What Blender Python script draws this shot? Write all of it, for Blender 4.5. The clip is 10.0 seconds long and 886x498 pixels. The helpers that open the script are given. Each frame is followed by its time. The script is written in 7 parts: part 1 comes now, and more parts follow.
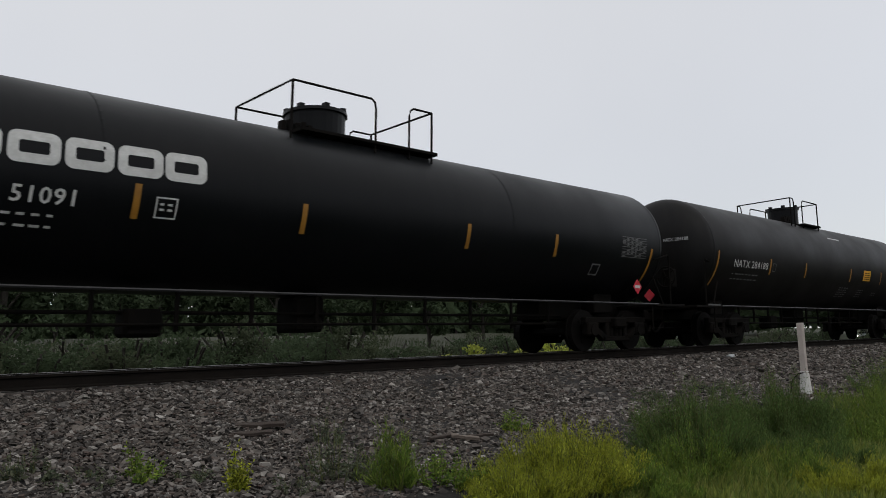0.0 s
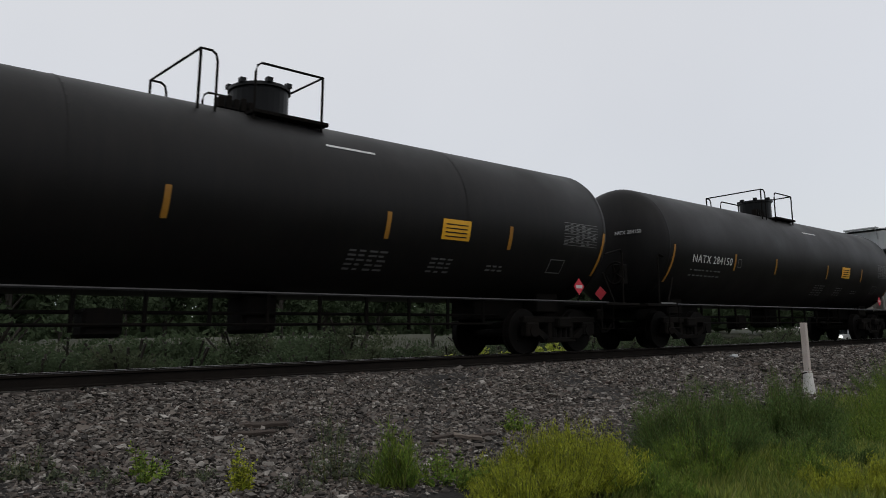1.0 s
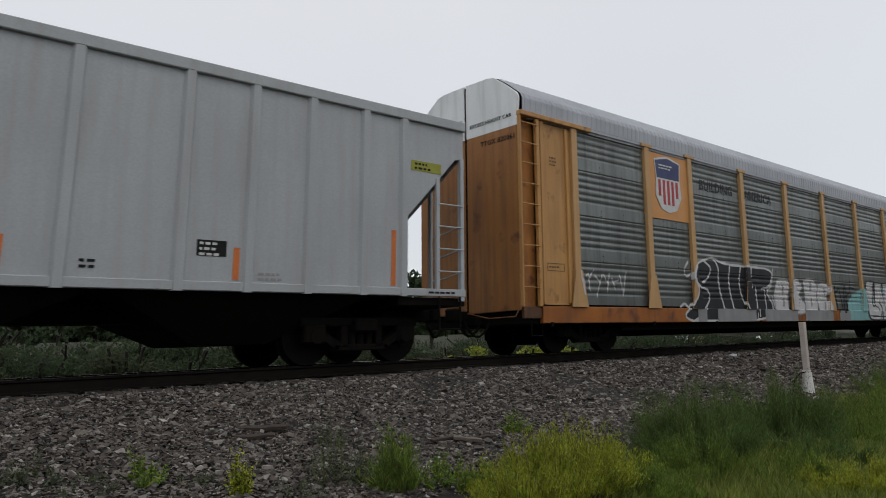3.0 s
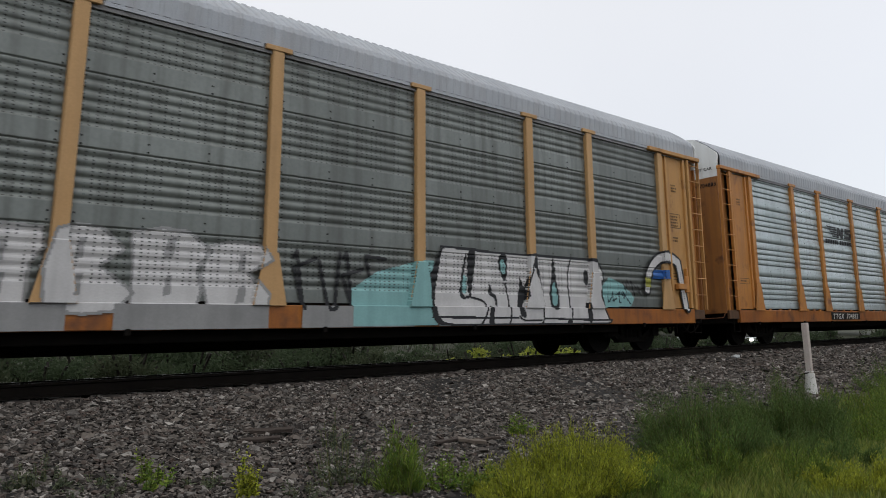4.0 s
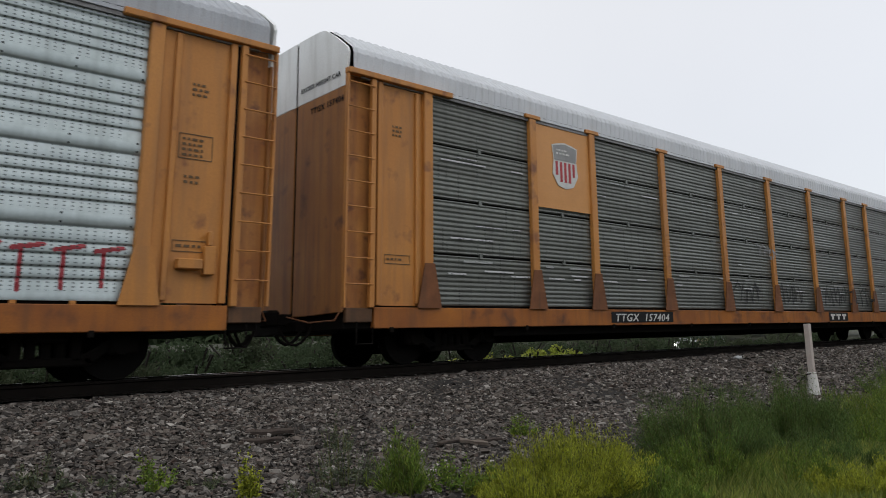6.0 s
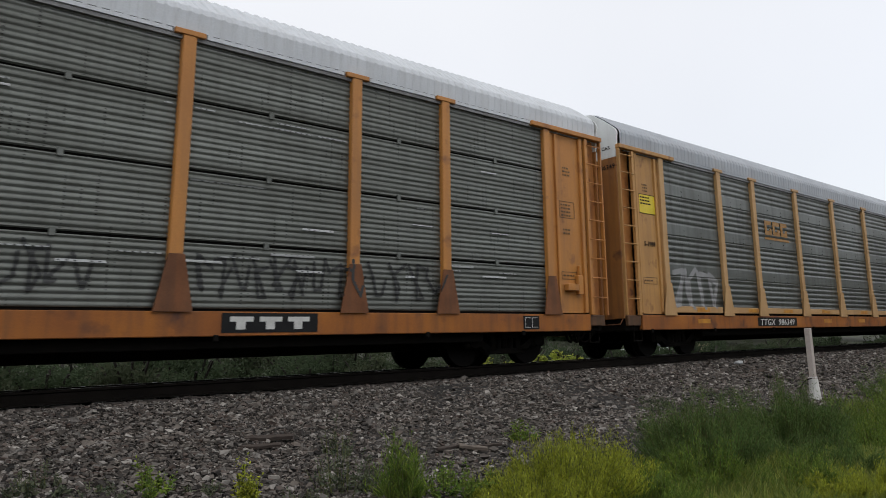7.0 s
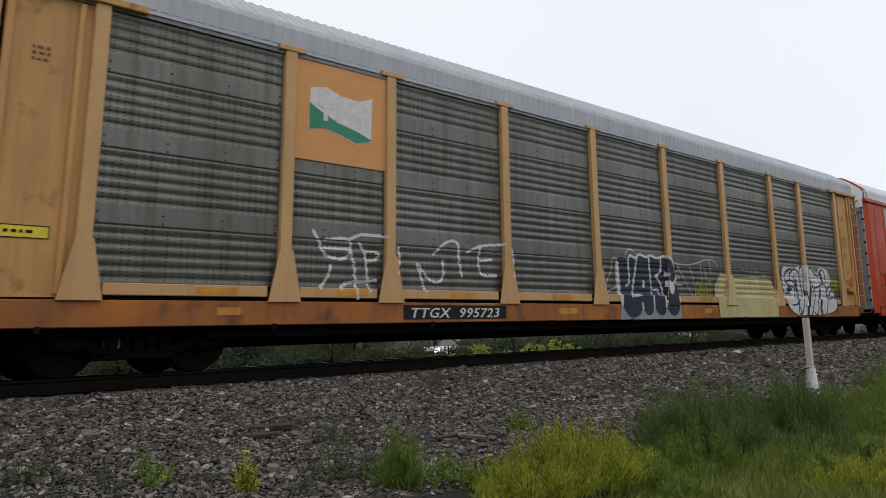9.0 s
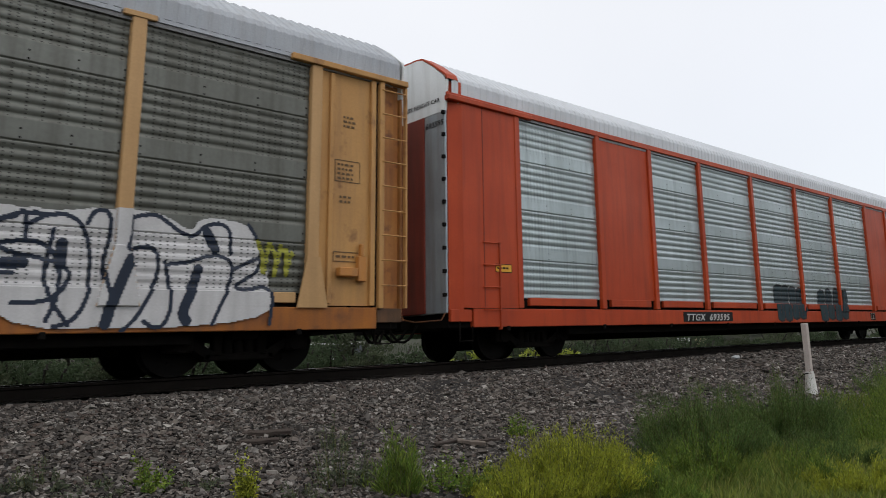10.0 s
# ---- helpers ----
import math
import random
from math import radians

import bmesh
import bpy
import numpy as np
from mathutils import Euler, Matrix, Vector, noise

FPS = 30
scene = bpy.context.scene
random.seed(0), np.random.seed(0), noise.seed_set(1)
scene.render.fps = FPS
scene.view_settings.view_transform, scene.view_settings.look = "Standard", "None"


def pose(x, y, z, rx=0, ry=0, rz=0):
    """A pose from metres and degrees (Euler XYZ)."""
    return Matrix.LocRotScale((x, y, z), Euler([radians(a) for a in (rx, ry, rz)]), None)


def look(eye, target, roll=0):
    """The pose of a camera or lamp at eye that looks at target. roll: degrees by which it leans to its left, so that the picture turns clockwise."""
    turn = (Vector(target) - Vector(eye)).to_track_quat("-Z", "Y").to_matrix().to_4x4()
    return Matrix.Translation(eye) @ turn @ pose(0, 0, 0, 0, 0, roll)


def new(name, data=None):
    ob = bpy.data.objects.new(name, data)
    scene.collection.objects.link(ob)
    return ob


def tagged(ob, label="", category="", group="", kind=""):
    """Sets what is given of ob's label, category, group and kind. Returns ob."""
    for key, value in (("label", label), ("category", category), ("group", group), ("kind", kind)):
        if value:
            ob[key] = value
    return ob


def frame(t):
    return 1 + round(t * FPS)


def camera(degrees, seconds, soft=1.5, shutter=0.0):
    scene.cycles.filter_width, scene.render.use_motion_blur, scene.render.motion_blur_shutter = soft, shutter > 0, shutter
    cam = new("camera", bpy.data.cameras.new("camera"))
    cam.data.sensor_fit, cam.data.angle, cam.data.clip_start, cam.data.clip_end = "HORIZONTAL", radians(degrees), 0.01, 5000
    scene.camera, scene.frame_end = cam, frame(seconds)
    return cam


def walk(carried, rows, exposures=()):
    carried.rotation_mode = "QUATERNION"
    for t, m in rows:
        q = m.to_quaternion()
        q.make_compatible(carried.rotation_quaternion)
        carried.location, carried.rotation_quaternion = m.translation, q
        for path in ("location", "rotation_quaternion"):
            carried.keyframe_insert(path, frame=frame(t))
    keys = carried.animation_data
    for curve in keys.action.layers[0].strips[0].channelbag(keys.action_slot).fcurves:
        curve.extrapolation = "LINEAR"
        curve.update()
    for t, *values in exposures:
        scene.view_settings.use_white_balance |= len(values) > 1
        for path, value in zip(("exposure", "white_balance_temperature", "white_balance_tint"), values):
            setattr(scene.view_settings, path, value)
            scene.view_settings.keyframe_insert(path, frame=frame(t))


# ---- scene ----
# The camera stands on the grass beside the line and sways a little in the hand.
# x runs along the track, y across it away from the camera, z = 0 is the top of the rails.
cam = camera(59.74, 10.0, soft=0.8, shutter=0.703)
PATH = [
    (0.0, 0.028, 0.033, 0.151, 97.36, -1.89, -43.23), (0.5, 0.024, 0.018, 0.147, 97.45, -1.63, -43.07),
    (1.0, 0.020, 0.009, 0.149, 97.37, -1.89, -42.96), (1.5, 0.024, 0.016, 0.168, 97.23, -2.00, -43.28),
    (2.0, 0.027, 0.030, 0.162, 97.34, -2.13, -43.16), (2.5, 0.028, 0.029, 0.161, 97.35, -2.17, -43.10),
    (3.0, 0.027, 0.017, 0.161, 97.44, -2.25, -43.09), (4.5, -0.034, 0.008, 0.171, 97.59, -2.51, -42.98),
    (5.0, -0.030, -0.011, 0.162, 97.54, -2.33, -43.04), (5.5, -0.027, 0.007, 0.164, 97.51, -2.40, -42.92),
    (7.0, 0.007, 0.004, 0.157, 98.11, -2.64, -42.82), (7.5, 0.000, 0.000, 0.147, 97.92, -2.48, -42.85),
    (8.0, 0.008, -0.002, 0.147, 97.83, -2.65, -42.67), (8.5, 0.001, 0.004, 0.166, 97.51, -2.59, -42.89),
    (9.0, 0.008, 0.010, 0.150, 97.36, -2.64, -42.90), (9.5, -0.004, 0.011, 0.149, 97.59, -2.77, -43.08),
    (10.0, -0.001, 0.008, 0.163, 97.70, -2.63, -43.01),
]
walk(cam, [(t, pose(x, y, z, rx, 0, rz) @ pose(0, 0, 0, 0, 0, lean)) for t, x, y, z, rx, lean, rz in PATH],
     exposures=[(0.0, -0.27), (2.0, -0.27), (3.2, -0.16), (4.5, 0.08), (5.0, 0.0), (5.5, -0.07), (6.2, 0.02), (7.0, 0.10), (10.0, 0.12)])

# the sensor is read row by row from the top, so what passes fast leans a little
scene.cycles.rolling_shutter_type, scene.cycles.rolling_shutter_duration = "TOP", 0.06

# ---- overcast daylight ----
world = bpy.data.worlds.new("overcast_sky")
scene.world = world
world.use_nodes = True
wn, wl = world.node_tree.nodes, world.node_tree.links
wn.clear()
w_out = wn.new("ShaderNodeOutputWorld")
w_sky = wn.new("ShaderNodeTexSky")
w_sky.sky_type, w_sky.sun_disc = "NISHITA", False
w_sky.sun_elevation, w_sky.sun_rotation = radians(48), radians(150)
w_bg1, w_bg2, w_add = wn.new("ShaderNodeBackground"), wn.new("ShaderNodeBackground"), wn.new("ShaderNodeAddShader")
w_bg1.inputs["Strength"].default_value = 0.035
wl.new(w_sky.outputs[0], w_bg1.inputs["Color"])
# cloud cover: paler and dimmer at the horizon, brighter overhead
w_geo, w_sep = wn.new("ShaderNodeTexCoord"), wn.new("ShaderNodeSeparateXYZ")
wl.new(w_geo.outputs["Generated"], w_sep.inputs[0])
w_ramp = wn.new("ShaderNodeValToRGB")
w_ramp.color_ramp.elements[0].position, w_ramp.color_ramp.elements[0].color = 0.0, (0.515, 0.515, 0.53, 1)
w_ramp.color_ramp.elements[1].position, w_ramp.color_ramp.elements[1].color = 1.0, (0.78, 0.78, 0.77, 1)
w_mid = w_ramp.color_ramp.elements.new(0.42)
w_mid.color = (0.605, 0.60, 0.60, 1)
wl.new(w_sep.outputs["Z"], w_ramp.inputs[0])
w_noise, w_mix = wn.new("ShaderNodeTexNoise"), wn.new("ShaderNodeMix")
w_noise.inputs["Scale"].default_value, w_noise.inputs["Detail"].default_value = 1.6, 4
wl.new(w_geo.outputs["Generated"], w_noise.inputs["Vector"])
w_mix.data_type, w_mix.blend_type = "RGBA", "OVERLAY"
w_mix.inputs[0].default_value = 0.14
wl.new(w_ramp.outputs[0], w_mix.inputs[6])
wl.new(w_noise.outputs["Fac"], w_mix.inputs[7])
wl.new(w_mix.outputs[2], w_bg2.inputs["Color"])
w_bg2.inputs["Strength"].default_value = 1.27
wl.new(w_bg1.outputs[0], w_add.inputs[0]), wl.new(w_bg2.outputs[0], w_add.inputs[1])
wl.new(w_add.outputs[0], w_out.inputs["Surface"])
sun = new("sun", bpy.data.lights.new("sun", "SUN"))
sun.data.energy, sun.data.angle, sun.data.color = 0.4, radians(25), (1.0, 0.97, 0.93)
sun.matrix_world = look((0, 0, 0), (0.45, 0.60, -0.85))


# ---- materials ----
def material(name, color, color2=None, rough=0.6, metal=0.0, scale=3.0, fine=40.0, bump=0.15, dirt=None, dirt_amount=0.35,
             stretch=(1, 1, 1), rust=None, rust_amount=0.0, rand=0.0, gloss=0.4, grain=0.25):
    """Two scales of noise between two colours, streaks of dirt, spots of rust and a fine relief, in metres of the object."""
    m = bpy.data.materials.new(name)
    m.use_nodes = True
    n, l = m.node_tree.nodes, m.node_tree.links
    b = n["Principled BSDF"]
    color2 = color2 or tuple(c * 0.78 for c in color)
    tc = n.new("ShaderNodeTexCoord")
    mp = n.new("ShaderNodeMapping")
    mp.inputs["Scale"].default_value = stretch
    l.new(tc.outputs["Object"], mp.inputs[0])

    def tex(s, detail=5, vec=mp):
        t = n.new("ShaderNodeTexNoise")
        t.inputs["Scale"].default_value, t.inputs["Detail"].default_value = s, detail
        l.new(vec.outputs[0], t.inputs["Vector"])
        return t

    def mix(fac, a, c, blend="MIX"):
        x = n.new("ShaderNodeMix")
        x.data_type, x.blend_type = "RGBA", blend
        for k, v in ((0, fac), (6, a), (7, c)):
            if hasattr(v, "links"):
                l.new(v, x.inputs[k])
            else:
                x.inputs[k].default_value = v if k == 0 else (*v, 1)
        return x.outputs[2]

    def ramp(src, lo, hi, top=1.0):
        r = n.new("ShaderNodeMapRange")
        r.inputs[1].default_value, r.inputs[2].default_value, r.inputs[4].default_value = lo, hi, top
        l.new(src, r.inputs[0])
        return r.outputs[0]

    big, small = tex(scale), tex(fine, 3)
    col = mix(ramp(big.outputs["Fac"], 0.3, 0.7), color, color2)
    col = mix(ramp(small.outputs["Fac"], 0.35, 0.65, grain), col, tuple(c * 0.7 for c in color2))
    if dirt:
        st = n.new("ShaderNodeMapping")
        st.inputs["Scale"].default_value = (6, 6, 0.5)
        l.new(tc.outputs["Object"], st.inputs[0])
        col = mix(ramp(tex(1.0, 6, st).outputs["Fac"], 0.45, 0.75, dirt_amount), col, dirt)
    if rust:
        col = mix(ramp(tex(scale * 2.3, 8).outputs["Fac"], 0.62 - rust_amount * 0.2, 0.72), col, rust)
    if rand:
        oi = n.new("ShaderNodeObjectInfo")
        col = mix(ramp(oi.outputs["Random"], 0, 1, rand), col, color2, "MULTIPLY")
    l.new(col, b.inputs["Base Color"])
    b.inputs["Metallic"].default_value = metal
    b.inputs["Specular IOR Level"].default_value = gloss
    l.new(ramp(big.outputs["Fac"], 0.2, 0.8), b.inputs["Roughness"])
    rr = b.inputs["Roughness"].links[0].from_node
    rr.inputs[3].default_value, rr.inputs[4].default_value = max(0.02, rough - 0.1), min(1, rough + 0.1)
    if bump:
        bp = n.new("ShaderNodeBump")
        bp.inputs["Strength"].default_value, bp.inputs["Distance"].default_value = bump, 0.01
        l.new(small.outputs["Fac"], bp.inputs["Height"])
        l.new(bp.outputs[0], b.inputs["Normal"])
    return m


def island_material(name, colors, rough=0.9, trans=0.0, patches=2.5):
    """A colour of its own for each loose piece of a mesh."""
    m = bpy.data.materials.new(name)
    m.use_nodes = True
    n, l = m.node_tree.nodes, m.node_tree.links
    b = n["Principled BSDF"]
    g, r = n.new("ShaderNodeNewGeometry"), n.new("ShaderNodeValToRGB")
    r.color_ramp.elements[0].color = (*colors[0], 1)
    r.color_ramp.elements[1].color = (*colors[-1], 1)
    for i, c in enumerate(colors[1:-1], 1):
        r.color_ramp.elements.new(i / (len(colors) - 1)).color = (*c, 1)
    l.new(g.outputs["Random Per Island"], r.inputs[0])
    t, mx, tc = n.new("ShaderNodeTexNoise"), n.new("ShaderNodeMix"), n.new("ShaderNodeTexCoord")
    t.inputs["Scale"].default_value, t.inputs["Detail"].default_value = patches, 3
    l.new(tc.outputs["Object"], t.inputs["Vector"])
    mx.data_type, mx.blend_type = "RGBA", "MULTIPLY"
    mx.inputs[0].default_value = 0.8
    l.new(r.outputs[0], mx.inputs[6]), l.new(t.outputs["Fac"], mx.inputs[7])
    gain = n.new("ShaderNodeMix")
    gain.data_type, gain.blend_type = "RGBA", "MULTIPLY"
    gain.inputs[0].default_value, gain.inputs[7].default_value = 1.0, (1.62, 1.62, 1.62, 1)
    l.new(mx.outputs[2], gain.inputs[6])
    l.new(gain.outputs[2], b.inputs["Base Color"])
    b.inputs["Roughness"].default_value = rough
    b.inputs["Specular IOR Level"].default_value = 0.25
    if trans:
        b.inputs["Subsurface Weight"].default_value = 0.0
        b.inputs["Transmission Weight"].default_value = 0.0
        tr, ad = n.new("ShaderNodeBsdfTranslucent"), n.new("ShaderNodeMixShader")
        ad.inputs[0].default_value = trans
        l.new(gain.outputs[2], tr.inputs["Color"])
        l.new(b.outputs[0], ad.inputs[1]), l.new(tr.outputs[0], ad.inputs[2])
        l.new(ad.outputs[0], n["Material Output"].inputs["Surface"])
    return m


BLACK = material("tank_black_paint", (0.0020, 0.0027, 0.0036), (0.0030, 0.0036, 0.0045), rough=0.42, scale=0.8, bump=0.04,
                 dirt=(0.006, 0.0065, 0.007), dirt_amount=0.35, gloss=0.13)
BLACK_DULL = material("weathered_black_paint", (0.0052, 0.0050, 0.0052), (0.0068, 0.0062, 0.0060), rough=0.5, scale=0.8, bump=0.05,
                      dirt=(0.012, 0.010, 0.009), dirt_amount=0.45, gloss=0.16)
# underframe grime; strips of it set in gaps paint in their shade
DARK = material("grimy_underframe_and_gap_shade", (0.0048, 0.0045, 0.0042), (0.0084, 0.0072, 0.0063), rough=0.8, bump=0.3, dirt=(0.0132, 0.0096, 0.0072), gloss=0.05)
STEEL = material("worn_rail_head", (0.35, 0.34, 0.33), rough=0.3, metal=1.0, scale=2, bump=0.05)
RAILSIDE = material("rusty_rail_web", (0.014, 0.011, 0.009), (0.009, 0.0075, 0.0065), gloss=0.08, rough=0.85, bump=0.4)
ORANGE = material("weathered_orange_paint", (0.5, 0.215, 0.045), (0.43, 0.175, 0.04), rough=0.55, scale=0.9, bump=0.1,
                  dirt=(0.22, 0.11, 0.05), dirt_amount=0.55, rust=(0.18, 0.07, 0.03), rust_amount=0.1)
RUSTY = material("rust_streaked_orange_paint", (0.46, 0.20, 0.05), (0.34, 0.13, 0.035), rough=0.65, scale=1.6, bump=0.15,
                 dirt=(0.16, 0.06, 0.03), dirt_amount=0.8, rust=(0.12, 0.045, 0.025), rust_amount=0.35)
TAN = material("faded_tan_orange_paint", (0.50, 0.27, 0.085), (0.43, 0.22, 0.07), rough=0.6, scale=0.9, bump=0.1,
               dirt=(0.24, 0.13, 0.06), dirt_amount=0.55, rust=(0.16, 0.07, 0.03), rust_amount=0.08)
ORANGESILL = material("stained_orange_sill_paint", (0.41, 0.138, 0.012), (0.22, 0.068, 0.012), rough=0.55, scale=0.9, bump=0.12,
                      dirt=(0.10, 0.042, 0.02), dirt_amount=0.6, rust=(0.09, 0.032, 0.016), rust_amount=0.25)
YELLOW = material("reflective_yellow", (0.75, 0.40, 0.02), (0.65, 0.32, 0.02), rough=0.4, scale=6, bump=0.05)
TAPE = material("faded_yellow_tape", (0.58, 0.27, 0.02), (0.42, 0.17, 0.02), rough=0.5, scale=4, bump=0.05, dirt=(0.25, 0.11, 0.03), dirt_amount=0.6)
AMBER = material("amber_reflector_tape", (0.341, 0.1612, 0.0186), (0.2604, 0.1178, 0.0124), rough=0.45, scale=5, bump=0.05)
ORANGETAPE = material("orange_red_reflector_tape", (0.62, 0.17, 0.03), (0.5, 0.13, 0.03), rough=0.45, scale=5, bump=0.05)
GREYPAINT = material("pale_grey_hopper_paint", (0.395, 0.415, 0.425), (0.345, 0.36, 0.37), rough=0.6, scale=0.7, bump=0.08,
                     dirt=(0.26, 0.24, 0.21), dirt_amount=0.35)
WHITE = material("stencil_white", (0.62, 0.62, 0.60), (0.48, 0.48, 0.46), rough=0.6, scale=8, bump=0.05)
INK = material("stencil_black", (0.012, 0.012, 0.013), (0.02, 0.02, 0.02), rough=0.7, scale=8, bump=0.05, gloss=0.1)
# deeper orange than the car sides, with dark streaks and rust spots
ENDDOOR = material("deep_orange_end_door", (0.36, 0.155, 0.035), (0.27, 0.11, 0.03), rough=0.6, scale=0.8, bump=0.1,
                   dirt=(0.12, 0.055, 0.03), dirt_amount=0.7, rust=(0.10, 0.04, 0.02), rust_amount=0.15)
SILLEND = material("grimy_brown_sill_end", (0.12, 0.055, 0.022), (0.05, 0.026, 0.014), rough=0.7, scale=3, bump=0.2, dirt=(0.02, 0.015, 0.01), dirt_amount=0.6)
ROOF = material("galvanised_roof_sheet", (0.40, 0.42, 0.45), (0.33, 0.35, 0.38), rough=0.55, metal=0.15, scale=0.8, bump=0.1,
                dirt=(0.25, 0.24, 0.23), dirt_amount=0.4)
ROOF_WHITE = material("pale_roof_sheet", (0.60, 0.62, 0.65), (0.52, 0.54, 0.57), rough=0.55, scale=0.8, bump=0.1,
                      dirt=(0.4, 0.4, 0.4), dirt_amount=0.4)
SILVER_DOOR = material("silver_end_door", (0.36, 0.40, 0.42), (0.28, 0.31, 0.33), rough=0.5, metal=0.3, scale=1.5, bump=0.1, dirt=(0.14, 0.12, 0.1), dirt_amount=0.6)
WHITECAP = material("white_end_cap", (0.78, 0.80, 0.80), (0.68, 0.70, 0.70), rough=0.5, scale=1, bump=0.05,
                    dirt=(0.3, 0.29, 0.26), dirt_amount=0.4)
RED = material("faded_red_paint", (0.46, 0.062, 0.014), (0.36, 0.045, 0.012), rough=0.5, scale=0.8, bump=0.08,
               dirt=(0.19, 0.03, 0.013), dirt_amount=0.6, gloss=0.25)
DARKRED = material("dull_dark_red_paint", (0.22, 0.030, 0.012), (0.16, 0.024, 0.011), rough=0.65, scale=1.2, bump=0.1, dirt=(0.06, 0.02, 0.012), dirt_amount=0.6)
POSTTAN = material("faded_tan_post_paint", (0.50, 0.30, 0.13), (0.44, 0.26, 0.11), rough=0.6, scale=1.2, bump=0.08, dirt=(0.22, 0.13, 0.06), dirt_amount=0.3)
RUSTFOOT = material("rusty_brown_gusset", (0.21, 0.078, 0.026), (0.13, 0.048, 0.018), rough=0.75, scale=3, bump=0.2, dirt=(0.05, 0.03, 0.02), dirt_amount=0.5)
EAVE = material("grimy_eave_flashing", (0.22, 0.22, 0.225), (0.16, 0.16, 0.16), rough=0.6, scale=1.5, bump=0.1, dirt=(0.08, 0.075, 0.07), dirt_amount=0.5)
PLACARD = material("placard_red", (0.6, 0.03, 0.05), (0.5, 0.02, 0.04), rough=0.4, bump=0)


def punch(m, dark, band, density):
    """Columns of small slots punched through the ribbed part of each sheet."""
    n, l = m.node_tree.nodes, m.node_tree.links
    base = n["Principled BSDF"].inputs["Base Color"]
    src = base.links[0].from_socket
    tc, sep = n.new("ShaderNodeTexCoord"), n.new("ShaderNodeSeparateXYZ")
    l.new(tc.outputs["Object"], sep.inputs[0])

    def math_node(op, a, b):
        x = n.new("ShaderNodeMath")
        x.operation = op
        for k, v in enumerate((a, b)):
            if hasattr(v, "links"):
                l.new(v, x.inputs[k])
            else:
                x.inputs[k].default_value = v
        return x.outputs[0]

    def cells(axis, period, share):
        return math_node("LESS_THAN", math_node("FRACT", math_node("MULTIPLY", sep.outputs[axis], 1 / period), 0), share)
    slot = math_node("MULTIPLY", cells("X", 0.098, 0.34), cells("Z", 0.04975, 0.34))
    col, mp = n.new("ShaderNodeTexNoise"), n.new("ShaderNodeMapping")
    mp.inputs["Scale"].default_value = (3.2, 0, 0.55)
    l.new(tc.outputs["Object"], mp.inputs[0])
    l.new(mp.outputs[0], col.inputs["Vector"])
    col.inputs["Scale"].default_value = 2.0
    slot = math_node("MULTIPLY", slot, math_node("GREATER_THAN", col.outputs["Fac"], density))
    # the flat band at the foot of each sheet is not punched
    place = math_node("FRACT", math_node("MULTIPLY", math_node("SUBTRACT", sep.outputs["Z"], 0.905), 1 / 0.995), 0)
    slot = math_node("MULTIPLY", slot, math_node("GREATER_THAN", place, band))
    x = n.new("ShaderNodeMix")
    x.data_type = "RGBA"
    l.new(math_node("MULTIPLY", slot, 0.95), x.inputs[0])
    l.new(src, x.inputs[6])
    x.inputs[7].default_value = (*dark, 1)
    l.new(x.outputs[2], base)
    return m


def panel_material(name, a, b, dirt, band=0.28, density=0.47, stretch=(1, 1, 1), dirt_amount=0.7):
    """Galvanised side screen, punched with columns of small slots."""
    m = material(name, a, b, rough=0.42, metal=0.55, scale=0.5, fine=18, bump=0.08, dirt=dirt, dirt_amount=dirt_amount, stretch=stretch)
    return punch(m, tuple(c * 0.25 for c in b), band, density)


PANEL_SILVER = panel_material("galvanised_screen_clean", (0.46, 0.52, 0.53), (0.36, 0.415, 0.42), (0.25, 0.285, 0.28), 0.2, 0.40)
PANEL_GREY = panel_material("galvanised_screen_dirty", (0.2, 0.217, 0.205), (0.145, 0.157, 0.149), (0.075, 0.077, 0.07))
PANEL_DARK = panel_material("galvanised_screen_grimy", (0.168, 0.178, 0.164), (0.106, 0.110, 0.099), (0.052, 0.051, 0.044), 0.03, 0.6, (0.35, 1, 7), 0.3)
PANEL_WARM = panel_material("galvanised_screen_warm_grey", (0.150, 0.154, 0.137), (0.106, 0.107, 0.093), (0.058, 0.055, 0.044))
PANEL_SLATE = panel_material("galvanised_screen_slate", (0.158, 0.166, 0.154), (0.110, 0.115, 0.104), (0.06, 0.059, 0.05))


# ---- mesh helpers ----
def part(name, bm, mat, parent=None, label=""):
    """Links a bmesh as one mesh object under a thing or a part."""
    me = bpy.data.meshes.new(name)
    bm.to_mesh(me)
    bm.free()
    me.materials.append(mat)
    ob = new(name, me)
    if parent:
        ob.parent = parent
    if label:
        tagged(ob, label)
    return ob


def raw(name, verts, faces, mat, parent=None, smooth=False):
    me = bpy.data.meshes.new(name)
    me.from_pydata(verts, [], faces)
    if smooth:
        me.shade_smooth()
    me.materials.append(mat)
    ob = new(name, me)
    if parent:
        ob.parent = parent
    return ob


def box(bm, x0, x1, y0, y1, z0, z1, bevel=0.0):
    g = bmesh.ops.create_cube(bm, size=1, matrix=Matrix.LocRotScale(((x0 + x1) / 2, (y0 + y1) / 2, (z0 + z1) / 2), None,
                                                                     (abs(x1 - x0), abs(y1 - y0), abs(z1 - z0))))
    if bevel:
        edges = list({e for v in g["verts"] for e in v.link_edges})
        bmesh.ops.bevel(bm, geom=edges, offset=bevel, segments=1, affect="EDGES")


def boxes(*rows, bevel=0.0):
    bm = bmesh.new()
    for r in rows:
        box(bm, *r, bevel=bevel)
    return bm


